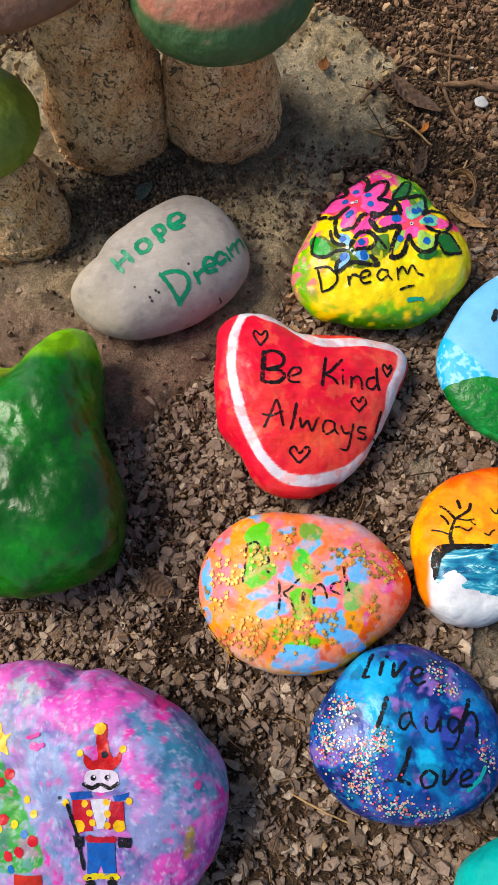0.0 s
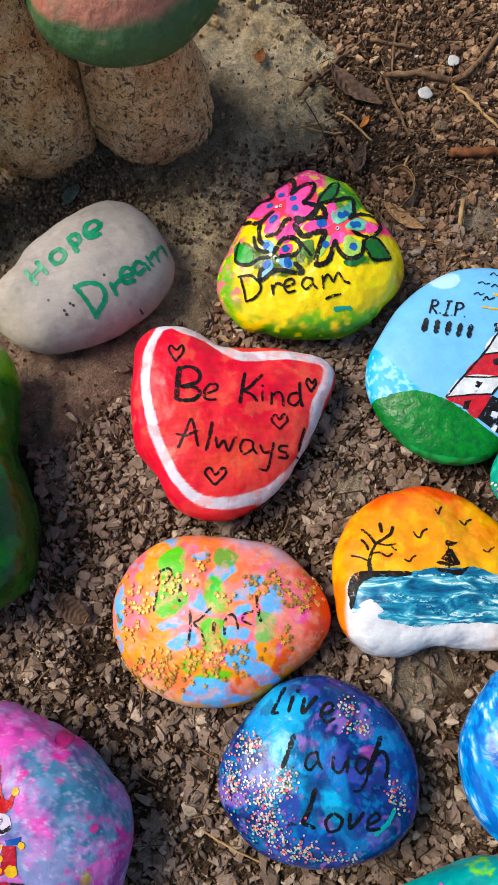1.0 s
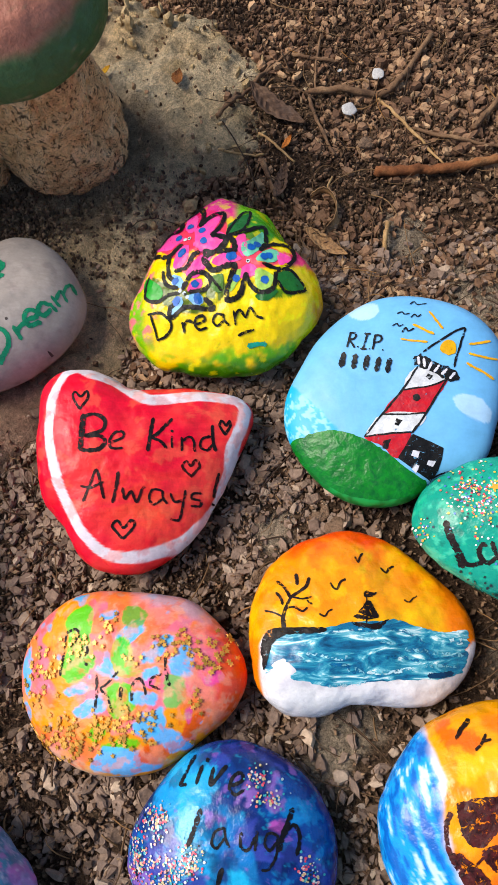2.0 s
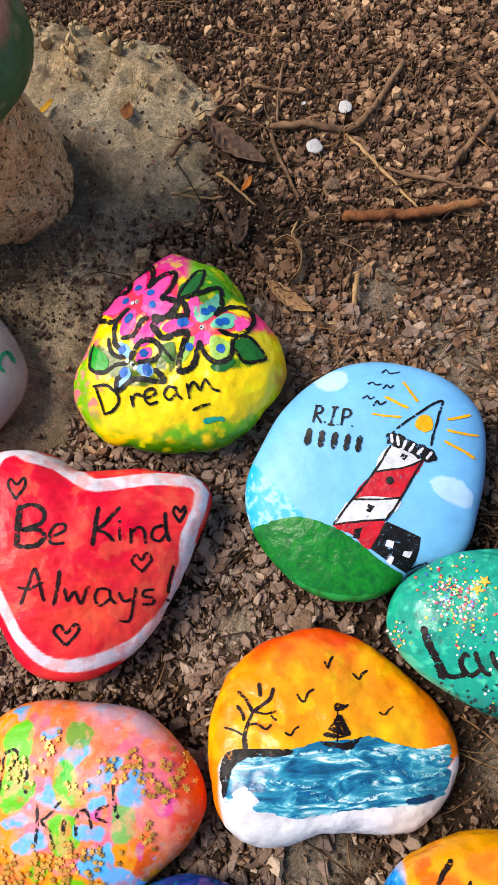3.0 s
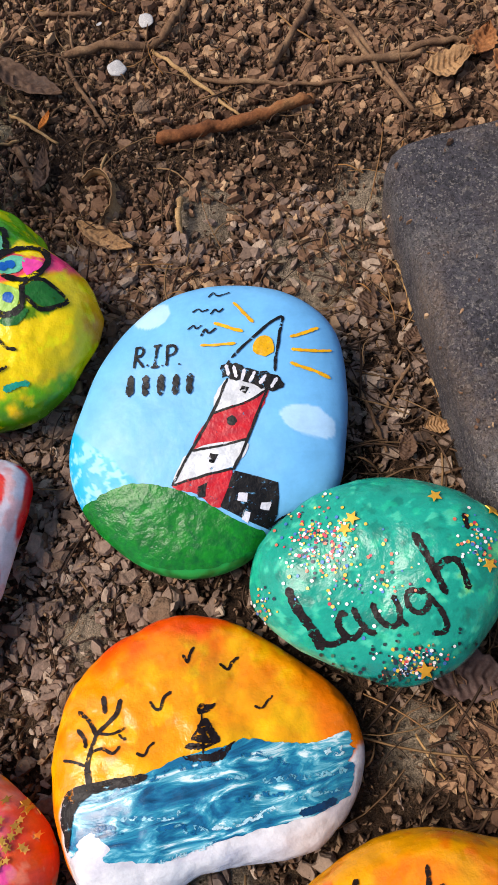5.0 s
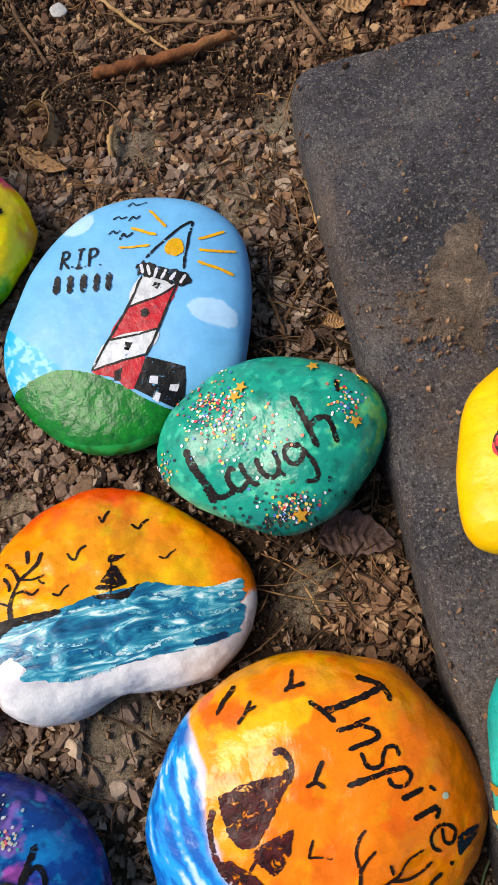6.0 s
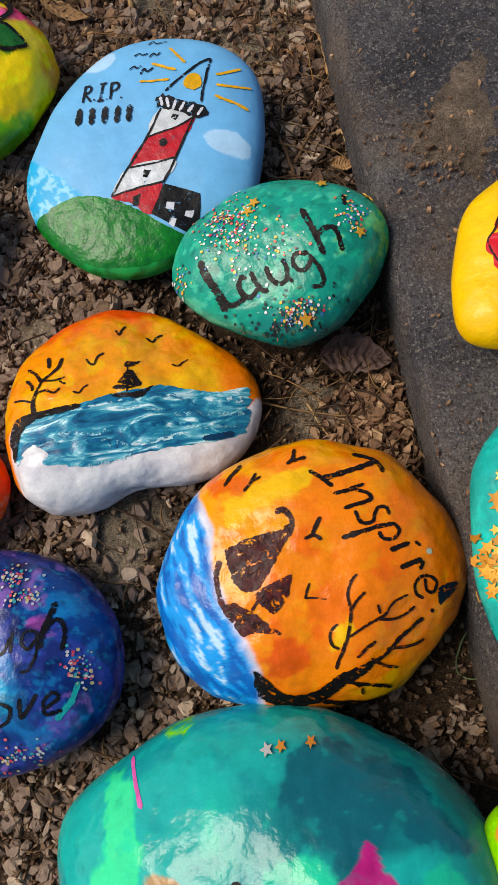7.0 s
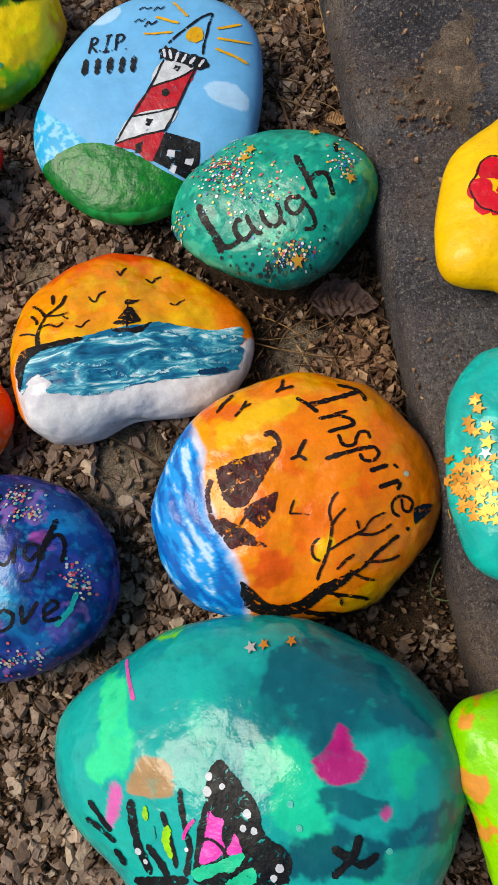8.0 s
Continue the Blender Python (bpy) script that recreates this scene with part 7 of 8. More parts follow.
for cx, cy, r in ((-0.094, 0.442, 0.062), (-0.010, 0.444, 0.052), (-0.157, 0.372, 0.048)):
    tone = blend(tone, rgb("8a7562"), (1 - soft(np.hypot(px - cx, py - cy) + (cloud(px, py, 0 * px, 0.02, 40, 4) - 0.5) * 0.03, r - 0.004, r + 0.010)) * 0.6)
tone = blend(tone, rgb("6a564a"), soft(cloud(px, py, 0 * px, 0.012, 39, 4), 0.64, 0.74) * 0.7)
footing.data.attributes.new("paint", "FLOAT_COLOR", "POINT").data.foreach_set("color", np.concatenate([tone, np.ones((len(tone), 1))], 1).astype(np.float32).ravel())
tagged(footing, "worn tan concrete footing under the mushroom ornament", "footing", kind="structure")

mushroom = new("mushroom_ornament")
mushroom.location = (0, 0, 0)
tagged(mushroom, "weathered concrete mushroom cluster with painted caps", "garden ornament")


def cap_pink(x, y, z):
    n = cloud(x, y, z, 0.02, 3)
    c = blend(rgb("a4604c"), rgb("bc785e"), n)
    c = blend(c, rgb("3c5e30"), soft(0.146 - z + n * 0.012, 0.004, 0.011))
    return blend(c, rgb("8a7a5a"), soft(cloud(x, y, z, 0.006, 5), 0.66, 0.74) * 0.6)


def cap_brown(x, y, z):
    n = cloud(x, y, z, 0.02, 6)
    return blend(rgb("6b4632"), rgb("8f6248"), n)


def cap_lime(x, y, z):
    n = cloud(x, y, z, 0.02, 7)
    return blend(rgb("4c6214"), rgb("8e9c2e"), n)


for label, at, rad, high, lean, seed in (("", (-0.096, 0.450), 0.039, 0.146, (0.10, -0.14), 41), ("", (-0.020, 0.449), 0.037, 0.115, (0.10, -0.10), 42), ("", (-0.157, 0.372), 0.031, 0.070, (0.0, 0.0), 43)):
    swept([(rad * 0.75, -0.012), (rad * 1.02, 0.002), (rad * 1.12, 0.016), (rad * 1.06, 0.3 * high), (rad * 0.93, 0.65 * high), (rad * 0.8, high), (0.004, high + 0.004)],
          (at[0], at[1], 0.004), CAST, mushroom, "stem", seed, 0.008, lean, spokes=260, pits=0.003)
swept([(0.012, 0.118), (0.033, 0.117), (0.045, 0.121), (0.0505, 0.130), (0.049, 0.142), (0.040, 0.157), (0.022, 0.168), (0.003, 0.172)],
      (-0.002, 0.424, 0.0), ROUGH_COAT, mushroom, "cap", 51, 0.002, colour=cap_pink, label="pink mushroom cap with a green rim")
swept([(0.014, 0.144), (0.046, 0.140), (0.064, 0.145), (0.070, 0.153), (0.062, 0.165), (0.040, 0.176), (0.003, 0.182)],
      (-0.121, 0.451, 0), ROUGH_COAT, mushroom, "cap", 52, 0.003, colour=cap_brown, label="brown mushroom cap")
swept([(0.010, 0.074), (0.026, 0.072), (0.035, 0.077), (0.038, 0.088), (0.033, 0.102), (0.020, 0.113), (0.003, 0.117)],
      (-0.158, 0.386, 0), ROUGH_COAT, mushroom, "cap", 53, 0.002, colour=cap_lime, label="moss-green mushroom cap")

# paver: a rounded slab, its top at 36 mm
PX0, PX1, PY0, PY1, PTOP, PSKEW = 0.2632, 0.66, -0.24, 0.346, 0.035, 0.025


def slab_outline(inset, radius):
    pts = []
    for cx, cy, a0 in ((PX1, PY1, 0), (PX0, PY1, 90), (PX0, PY0, 180), (PX1, PY0, 270)):
        sx, sy = (1 if cx == PX1 else -1), (1 if cy == PY1 else -1)
        for a in np.linspace(a0, a0 + 90, 9):
            pts.append((cx - sx * (radius + inset) + radius * math.cos(radians(a)), cy - sy * (radius + inset) + radius * math.sin(radians(a))))
    return np.array(pts)


def paver_top(x, y):
    edge = np.minimum.reduce([x - PX0, PX1 - x, y - PY0, PY1 - y])
    return PTOP - 0.006 * (1 - soft(edge, -0.002, 0.012)) ** 2 + (cloud(x, y, 0 * x, 0.02, 61, 3) - 0.5) * 0.0012


bm = bmesh.new()
loops = []
for inset, z in ((0.0, -0.02), (0.0, 0.020), (0.0005, 0.027), (0.002, 0.0315), (0.005, 0.0345), (0.009, PTOP - 0.0002), (0.012, PTOP)):
    o = slab_outline(inset, 0.012)
    dense = np.concatenate([o[i] + (o[(i + 1) % len(o)] - o[i]) * np.linspace(0, 1, max(2, int(np.hypot(*(o[(i + 1) % len(o)] - o[i])) / 0.004)), endpoint=False)[:, None] for i in range(len(o))])
    wob = (cloud(dense[:, 0], dense[:, 1], 0 * dense[:, 0] + z, 0.012, 63, 3) - 0.5) * 0.003
    mid = np.array([(PX0 + PX1) / 2, (PY0 + PY1) / 2])
    way = dense - mid
    dense = dense + way / np.hypot(way[:, 0], way[:, 1])[:, None] * wob[:, None]
    loops.append([bm.verts.new((x + (y - 0.16) * PSKEW, y, z)) for x, y in dense])
n = min(len(q) for q in loops)
for a, b in zip(loops, loops[1:]):
    m = len(a)
    for i in range(m):
        j = (i + 1) % m
        p, q = int(i * len(b) / m), int(j * len(b) / m) if j else 0
        ring = [a[i], a[j], b[q], b[p]]
        ring = [v for k, v in enumerate(ring) if v not in ring[:k]]
        if len(ring) > 2:
            bm.faces.new(ring)
bm.faces.new(loops[-1])
me = bpy.data.meshes.new("paver")
bm.to_mesh(me)
bm.free()
me.materials.append(PAVING)
me.shade_smooth()
paver = new("paver", me)
tagged(paver, "dark grey concrete paver dusted with soil", "paver", kind="structure")


# a thin drift of soil swept over the paver
DRIFT = ((0.2764, 0.2180), (0.2828, 0.2253), (0.2950, 0.2351), (0.3058, 0.2429), (0.3189, 0.2508), (0.3341, 0.2521), (0.3221, 0.2162), (0.3105, 0.1817), (0.3013, 0.1874), (0.2847, 0.1971), (0.2756, 0.2107))
dx, dy = np.meshgrid(np.arange(0.272, 0.40, 0.0012), np.arange(0.14, 0.30, 0.0012))
dxy = np.stack([dx.ravel(), dy.ravel()], -1)
cover = inside(dxy[:, 0], dxy[:, 1], np.array(DRIFT)) + (cloud(dxy[:, 0], dxy[:, 1], 0 * dxy[:, 0], 0.016, 91, 4) - 0.5) * 0.02 + (cloud(dxy[:, 0], dxy[:, 1], 0 * dxy[:, 0], 0.003, 92, 3) - 0.5) * 0.008
dz = np.where(cover > -0.006, PTOP - 0.0012, 0.012) + 0.003 * soft(cover, -0.004, 0.014) + (cloud(dxy[:, 0], dxy[:, 1], 0 * dxy[:, 0], 0.006, 93, 4) - 0.5) * 0.0022
drift = mesh_object("soil_drift", np.concatenate([dxy, dz[:, None]], 1), grid_faces(*dx.shape), DUSTY)
sand = blend(rgb("a08a76"), rgb("c2a890"), soft(cloud(dxy[:, 0], dxy[:, 1], 0 * dxy[:, 0], 0.012, 94, 4), 0.35, 0.65))
sand = blend(rgb("6a615c"), sand, soft(cover + (cloud(dxy[:, 0], dxy[:, 1], 0 * dxy[:, 0], 0.004, 95, 3) - 0.5) * 0.012, -0.006, 0.010))
drift.data.attributes.new("paint", "FLOAT_COLOR", "POINT").data.foreach_set("color", np.concatenate([sand, np.ones((len(sand), 1))], 1).astype(np.float32).ravel())
tagged(drift, "thin drift of brown soil lying on the paver", "soil", kind="stuff")


# ---- chips and crumbs ----
def in_stone(x, y, grow=0.0, keys=None):
    hit = np.zeros(np.shape(x), bool)
    for key, s in STONE.items():
        dx, dy = x * 1000 - s["at"][0], y * 1000 - s["at"][1]
        hit |= np.hypot(dx, dy) < rim_radius(s["rim"], np.arctan2(dy, dx)) * 0.86 + grow
    return hit


def on_paver(x, y, grow=0.0):
    return (x > PX0 + (y - 0.16) * PSKEW - grow) & (y < PY1 + grow) & (y > PY0 - grow)


def scatter_chips(name, count, area, size, flat, material, seed, keep, height, label, sides=6):
    g = np.random.RandomState(seed)
    x, y = g.uniform(area[0], area[1], count * 8), g.uniform(area[2], area[3], count * 8)
    ok = keep(x, y, g)
    x, y = x[ok][:count], y[ok][:count]
    count = len(x)
    a = size[0] * np.minimum(np.exp(g.normal(size=count) * size[1]), 2.1)
    b, c = a * g.uniform(0.34, 0.85, count), a * g.uniform(*flat, count)
    turn = g.uniform(0, 2 * np.pi, count)
    tx, ty = g.normal(size=count) * 0.2, g.normal(size=count) * 0.2
    base = height(x, y) + c * g.uniform(-0.25, 0.55, count) + g.uniform(0, 0.002, count)
    ang = (np.arange(sides) * 2 * np.pi / sides)[None] + g.uniform(-0.4, 0.4, (count, sides))
    rad = g.uniform(0.62, 1.15, (count, sides))
    verts = []
    for level, (k, h) in enumerate(((0.82, -0.5), (1.0, -0.05), (0.74, 0.5))):
        jit = rad * g.uniform(0.86, 1.1, (count, sides)) * k
        u, v = jit * np.cos(ang) * a[:, None] / 2, jit * np.sin(ang) * b[:, None] / 2
        w = h * c[:, None] * g.uniform(0.7, 1.25, (count, sides))
        X = u * np.cos(turn)[:, None] - v * np.sin(turn)[:, None]
        Y = u * np.sin(turn)[:, None] + v * np.cos(turn)[:, None]
        verts.append(np.stack([X + x[:, None], Y + y[:, None], w + X * tx[:, None] + Y * ty[:, None] + base[:, None]], -1))
    V = np.stack(verts, 1).reshape(-1, 3)
    faces = []
    per = 3 * sides
    for i in range(count):
        o = i * per
        for lv in (0, 1):
            for k in range(sides):
                j = (k + 1) % sides
                faces.append((o + lv * sides + k, o + lv * sides + j, o + (lv + 1) * sides + j, o + (lv + 1) * sides + k))
        faces.append(tuple(o + 2 * sides + k for k in range(sides)))
    ob = mesh_object(name, V, faces, material, smooth=False)
    return tagged(ob, label, "gravel", kind="stuff")


def bed_height(x, y):
    return np.maximum(ground_z(x, y), footing_z(x, y))


def bare(x, y):
    """Where the soil lies open and dusty between the chips."""
    return cloud(x, y, 0 * x, 0.06, 71, 3)


def keep_bed(x, y, g):
    foot = footing_z(x, y) > 0.001
    return ~in_stone(x, y) & ~on_paver(x, y) & (~foot | (g.uniform(size=len(x)) < 0.02)) & (bare(x, y) < 0.62 + g.normal(size=len(x)) * 0.08) & (g.uniform(size=len(x)) > 0.8 * dust(x, y))


def keep_chips(x, y, g):
    thin = soft(x, 0.10, 0.19) * (1 - soft(y, 0.20, 0.27)) * (1 - 0.5 * soft(-y, -0.06, 0.0))
    return keep_bed(x, y, g) & (g.uniform(size=len(x)) > 0.9 * thin)


scatter_chips("stone_chips", 11500, (-0.22, 0.30, -0.14, 0.36), (0.0058, 0.44), (0.16, 0.36), CHIP, 101, keep_chips, bed_height,
              "flat grey-brown stone chips covering the soil", sides=7)
# far bed: chips whose colour carries the warm sunlight
scatter_chips("warm_stone_chips", 12500, (0.02, 0.48, 0.28, 0.66), (0.0046, 0.55), (0.22, 0.5), SUN_TINTED_CHIP, 102, keep_bed, bed_height,
              "brown stone chips and clods, sunlit warmth in their colour", sides=7)
scatter_chips("soil_crumbs", 44000, (-0.22, 0.48, -0.14, 0.66), (0.0025, 0.45), (0.5, 0.9), CRUMB, 103,
              lambda x, y, g: ~in_stone(x, y) & ~on_paver(x, y) & (g.uniform(size=len(x)) > 0.85 * dust(x, y)) & ((footing_z(x, y) < 0.001) | (g.uniform(size=len(x)) < 0.05)), bed_height,
              "small brown crumbs of soil and grit", sides=4)
scatter_chips("paver_grit", 900, (0.262, 0.46, -0.05, 0.355), (0.0018, 0.36), (0.4, 0.8), SUN_TINTED_CHIP, 104,
              lambda x, y, g: ~in_stone(x, y) & (g.uniform(size=len(x)) < 0.06 + np.exp(-((x - 0.294) / 0.02) ** 2 - ((y - 0.205) / 0.022) ** 2) + 0.5 * np.exp(-((x - 0.272) / 0.008) ** 2 - ((y - 0.07) / 0.05) ** 2)), paver_top,
              "scattered pale grit on the paver", sides=5)


def keep_rim(x, y, g):
    dx, dy = (x - FOOT[0]) * 1000, (y - FOOT[1]) * 1000
    k = np.hypot(dx, dy) / rim_radius(FOOT_RIM, np.arctan2(dy, dx))
    return (k > 0.72) & (k < 1.02) & (dy > -20) & ~in_stone(x, y)


scatter_chips("footing_rubble", 110, (-0.2, 0.2, 0.16, 0.62), (0.0065, 0.5), (0.5, 0.85), CONCRETE, 105, keep_rim, footing_z,
              "tan lumps of broken concrete along the footing", sides=7)


scatter_chips("warm_clods", 420, (0.220, 0.268, 0.080, 0.150), (0.0042, 0.5), (0.4, 0.8), SUN_TINTED_CHIP, 107,
              lambda x, y, g: ~in_stone(x, y) & ~on_paver(x, y) & (g.uniform(size=len(x)) < np.exp(-((x - 0.246) / 0.014) ** 2 - ((y - 0.112) / 0.018) ** 2)), bed_height,
              "heap of warm tan clods and grit between the stones", sides=6)
DIRT = earthy("brown_dirt", [(0.0, rgb("4a3a2e")), (0.5, rgb("6e5a48")), (0.85, rgb("8a735a")), (1.0, rgb("a88e70"))], 500.0, True, layers=((700.0, 0.0006, 4.0),))
scatter_chips("footing_dirt", 3800, (-0.15, 0.07, 0.345, 0.425), (0.0021, 0.45), (0.5, 0.9), DIRT, 106,
              lambda x, y, g: ~in_stone(x, y) & (g.uniform(size=len(x)) < 1.15 - soft(np.hypot((x + 0.072) / 1.7, y - 0.39) + (cloud(x, y, 0 * x, 0.025, 44, 4) - 0.5) * 0.04, 0.006, 0.036)), footing_z,
              "brown gritty dirt washed against the mushroom stems", sides=5)


# ---- twigs, leaves, petals ----
def twig(pts, radius, label, material=TWIG, seed=1, name="twig", lift=0.0):
    """A crooked stick through plan places in metres (x, y, height above the soil)."""
    p = curve_through(pts, 7)
    g = np.random.RandomState(seed)
    p = p + g.normal(size=p.shape) * radius * 0.18
    z = bed_height(p[:, 0], p[:, 1]) + p[:, 2] + radius + 0.002
    p = np.stack([p[:, 0], p[:, 1], z], -1)
    d = np.gradient(p, axis=0)
    d /= np.linalg.norm(d, axis=1)[:, None]
    side = np.cross(d, [0, 0, 1.0])
    side /= np.linalg.norm(side, axis=1)[:, None]
    up = np.cross(side, d)
    n = 9
    a = np.arange(n) * 2 * np.pi / n
    r = radius * (1 - 0.25 * np.linspace(0, 1, len(p))) * (1 + g.normal(size=len(p)) * 0.09)
    v = p[:, None] + r[:, None, None] * (np.cos(a)[None, :, None] * side[:, None] + np.sin(a)[None, :, None] * up[:, None])
    f = grid_faces(len(p), n, True) + [tuple(range(n))[::-1], tuple(range((len(p) - 1) * n, len(p) * n))]
    return tagged(mesh_object(name, v.reshape(-1, 3), f, material), label, "twig")


def leaf(at, length, width, turn, curl, material, label, seed=1, cup=0.3, lift=0.004, name="dry_leaf"):
    """A thin curled leaf with a raised midrib and side veins."""
    g = np.random.RandomState(seed)
    nu, nv = 81, 21
    u, v = np.meshgrid(np.linspace(0, 1, nu), np.linspace(-1, 1, nv), indexing="ij")
    half = width / 2 * np.sin(np.pi * np.clip(u, 0, 1) ** 0.85) ** 0.8 * (1 + 0.07 * np.sin(u * 40))
    x = (u - 0.5) * length
    y = v * half + 0.08 * width * np.sin(u * 5 + seed)
    z = curl * length * (u - 0.5) ** 2 + cup * half * v ** 2 + 0.034 * width * np.cos(u * 55 - np.abs(v) * 7) * (1 - np.abs(v) ** 2)
    z = z + (cloud(u * 5, v * 3, 0 * u, 1.0, seed, 2) - 0.5) * width * 0.25
    top = np.stack([x, y, z], -1).reshape(-1, 3)
    low = top - [0, 0, 0.0004]
    f = grid_faces(nu, nv)
    m = len(top)
    faces = f + [tuple(i + m for i in q[::-1]) for q in f]
    rim = [(0, j) for j in range(nv)] + [(i, nv - 1) for i in range(1, nu)] + [(nu - 1, j) for j in range(nv - 2, -1, -1)] + [(i, 0) for i in range(nu - 2, 0, -1)]
    idx = [i * nv + j for i, j in rim]
    for a, b in zip(idx, idx[1:] + idx[:1]):
        faces.append((b, a, a + m, b + m))
    V = np.concatenate([top, low])
    ob = mesh_object(name, V, faces, material)
    zlow = V[:, 2].min()
    ob.matrix_world = Matrix.Translation((at[0], at[1], float(bed_height(np.array(at[0]), np.array(at[1]))) + lift - zlow)) @ pose(0, 0, 0, g.uniform(-8, 8), g.uniform(-8, 8), turn)
    return tagged(ob, label, "leaf")


STRAW = earthy("straw", [(0.3, rgb("8a6a45")), (0.5, rgb("b08b5c")), (0.75, rgb("c9a878"))], 90.0, layers=((500.0, 0.0003, 3.0),))
STICK = earthy("red_stick", [(0.3, rgb("4e2a18")), (0.5, rgb("83502e")), (0.75, rgb("a87a4e"))], 70.0, layers=((300.0, 0.0008, 4.0),))
GRASS = earthy("grass_blade", [(0.3, rgb("4a5a3a")), (0.7, rgb("7a8560"))], 60.0)
LEAF = earthy("tan_leaf", [(0.3, rgb("7a5a3c")), (0.5, rgb("a07a52")), (0.75, rgb("bd976a"))], 60.0, layers=((250.0, 0.0006, 4.0),), rough=(0.55, 0.8))
LEAF_DARK = earthy("brown_leaf", [(0.3, rgb("3d2d24")), (0.5, rgb("5c4434")), (0.75, rgb("7d6048"))], 60.0, layers=((250.0, 0.0006, 4.0),), rough=(0.55, 0.8))
LEAF_VEIN = earthy("veined_leaf", [(0.3, rgb("3e302c")), (0.5, rgb("5c4740")), (0.75, rgb("7a6256"))], 60.0, layers=((250.0, 0.0006, 4.0),), rough=(0.5, 0.8))
LEAF_RUST = earthy("rusty_leaf", [(0.3, rgb("6b3f22")), (0.5, rgb("946039")), (0.75, rgb("b58150"))], 60.0, layers=((250.0, 0.0006, 4.0),))
ORANGE = earthy("orange_shaving", [(0.3, rgb("a85a22")), (0.7, rgb("d98a3a"))], 80.0)
YELLOW = earthy("yellow_petal_skin", [(0.3, rgb("c08a1c")), (0.7, rgb("e0b030"))], 80.0)
RUSTBUD = earthy("rusty_bud", [(0.3, rgb("4a2c1a")), (0.7, rgb("a86a34"))], 120.0)
TEALBIT = earthy("grey_green_shard", [(0.3, rgb("3f4a42")), (0.7, rgb("5f6d62"))], 80.0)
SHELL = earthy("white_shell", [(0.3, rgb("aaa7a4")), (0.7, rgb("c4c2be"))], 120.0, rough=(0.4, 0.6), layers=((300.0, 0.0003, 3.0),))
PEBBLE = earthy("pebble_stone", [(0.25, rgb("5c4636")), (0.5, rgb("7f6651")), (0.75, rgb("a08468"))], 60.0, layers=((160.0, 0.003, 5.0), (600.0, 0.001, 4.0)))


def pebble(at, long, wide, material, label, seed):
    """An angular little stone or shell, flattened, resting on the soil."""
    g = np.random.RandomState(seed)
    if material is not SHELL:
        long, wide = long * 0.8, wide * 0.7
    bm = bmesh.new()
    bmesh.ops.create_icosphere(bm, subdivisions=3, radius=1.0)
    flat = 0.22 if material is SHELL else g.uniform(0.28, 0.45)
    cuts = g.normal(size=(14, 3))
    cuts /= np.linalg.norm(cuts, axis=1)[:, None]
    for v in bm.verts:
        p = np.array(v.co)
        for c in cuts:
            over = p @ c - 0.7
            if over > 0:
                p = p - c * over * 0.6
        p = p * (0.9 + (0.05 if material is SHELL else 0.22) * noise.noise(Vector(p * 1.6 + seed)) + (0.03 if material is SHELL else 0.12) * noise.noise(Vector(p * 4.0 + seed)))
        v.co = (p[0] * long / 2, p[1] * wide / 2, p[2] * min(long, wide) / 2 * flat)
    me = bpy.data.meshes.new("pebble")
    bm.to_mesh(me)
    bm.free()
    me.materials.append(material)
    me.shade_smooth()
    ob = new("shell_fragment" if material is SHELL else "pebble", me)
    z = float(bed_height(np.array(at[0]), np.array(at[1])))
    ob.matrix_world = Matrix.Translation((at[0], at[1], z + min(long, wide) / 2 * flat * 0.8 + (0.005 if material is SHELL else 0.002))) @ pose(0, 0, 0, g.uniform(-12, 12), g.uniform(-12, 12), g.uniform(0, 360) if material is not SHELL else 15)
    return tagged(ob, label, "shell" if material is SHELL else "pebble")


def curled_leaf(pts, high, material, label):
    """A dry leaf rolled into an open ring: a thin ribbon standing on the soil."""
    p = curve_through(pts, 10)
    d = np.gradient(p, axis=0)
    d /= np.hypot(d[:, 0], d[:, 1])[:, None]
    n = np.stack([d[:, 1], -d[:, 0]], -1)
    s = np.linspace(0, 1, len(p))
    up = np.linspace(0, 1, 7)
    tall = high * (0.35 + 0.65 * np.sin(np.pi * s) ** 0.6)
    sheets = []
    for off in (0.0, 0.0005):
        q = p[:, None] - n[:, None] * (0.3 * high * (up[None, :, None] - 0.5) ** 2 * 4 * 0.5 + off - 0.25 * tall[:, None, None] * up[None, :, None])
        z = bed_height(p[:, 0], p[:, 1])[:, None] + 0.002 + tall[:, None] * up[None] * (1 + 0.05 * np.sin(s * 60))[:, None]
        sheets.append(np.concatenate([q, z[..., None]], -1).reshape(-1, 3))
    f = grid_faces(len(p), 7)
    m = len(sheets[0])
    faces = f + [tuple(i + m for i in q[::-1]) for q in f]
    rim = [i * 7 + 6 for i in range(len(p))]
    faces += [(a, b, b + m, a + m) for a, b in zip(rim, rim[1:])]
    return tagged(mesh_object("dry_leaf", np.concatenate(sheets), faces, material), label, "leaf")


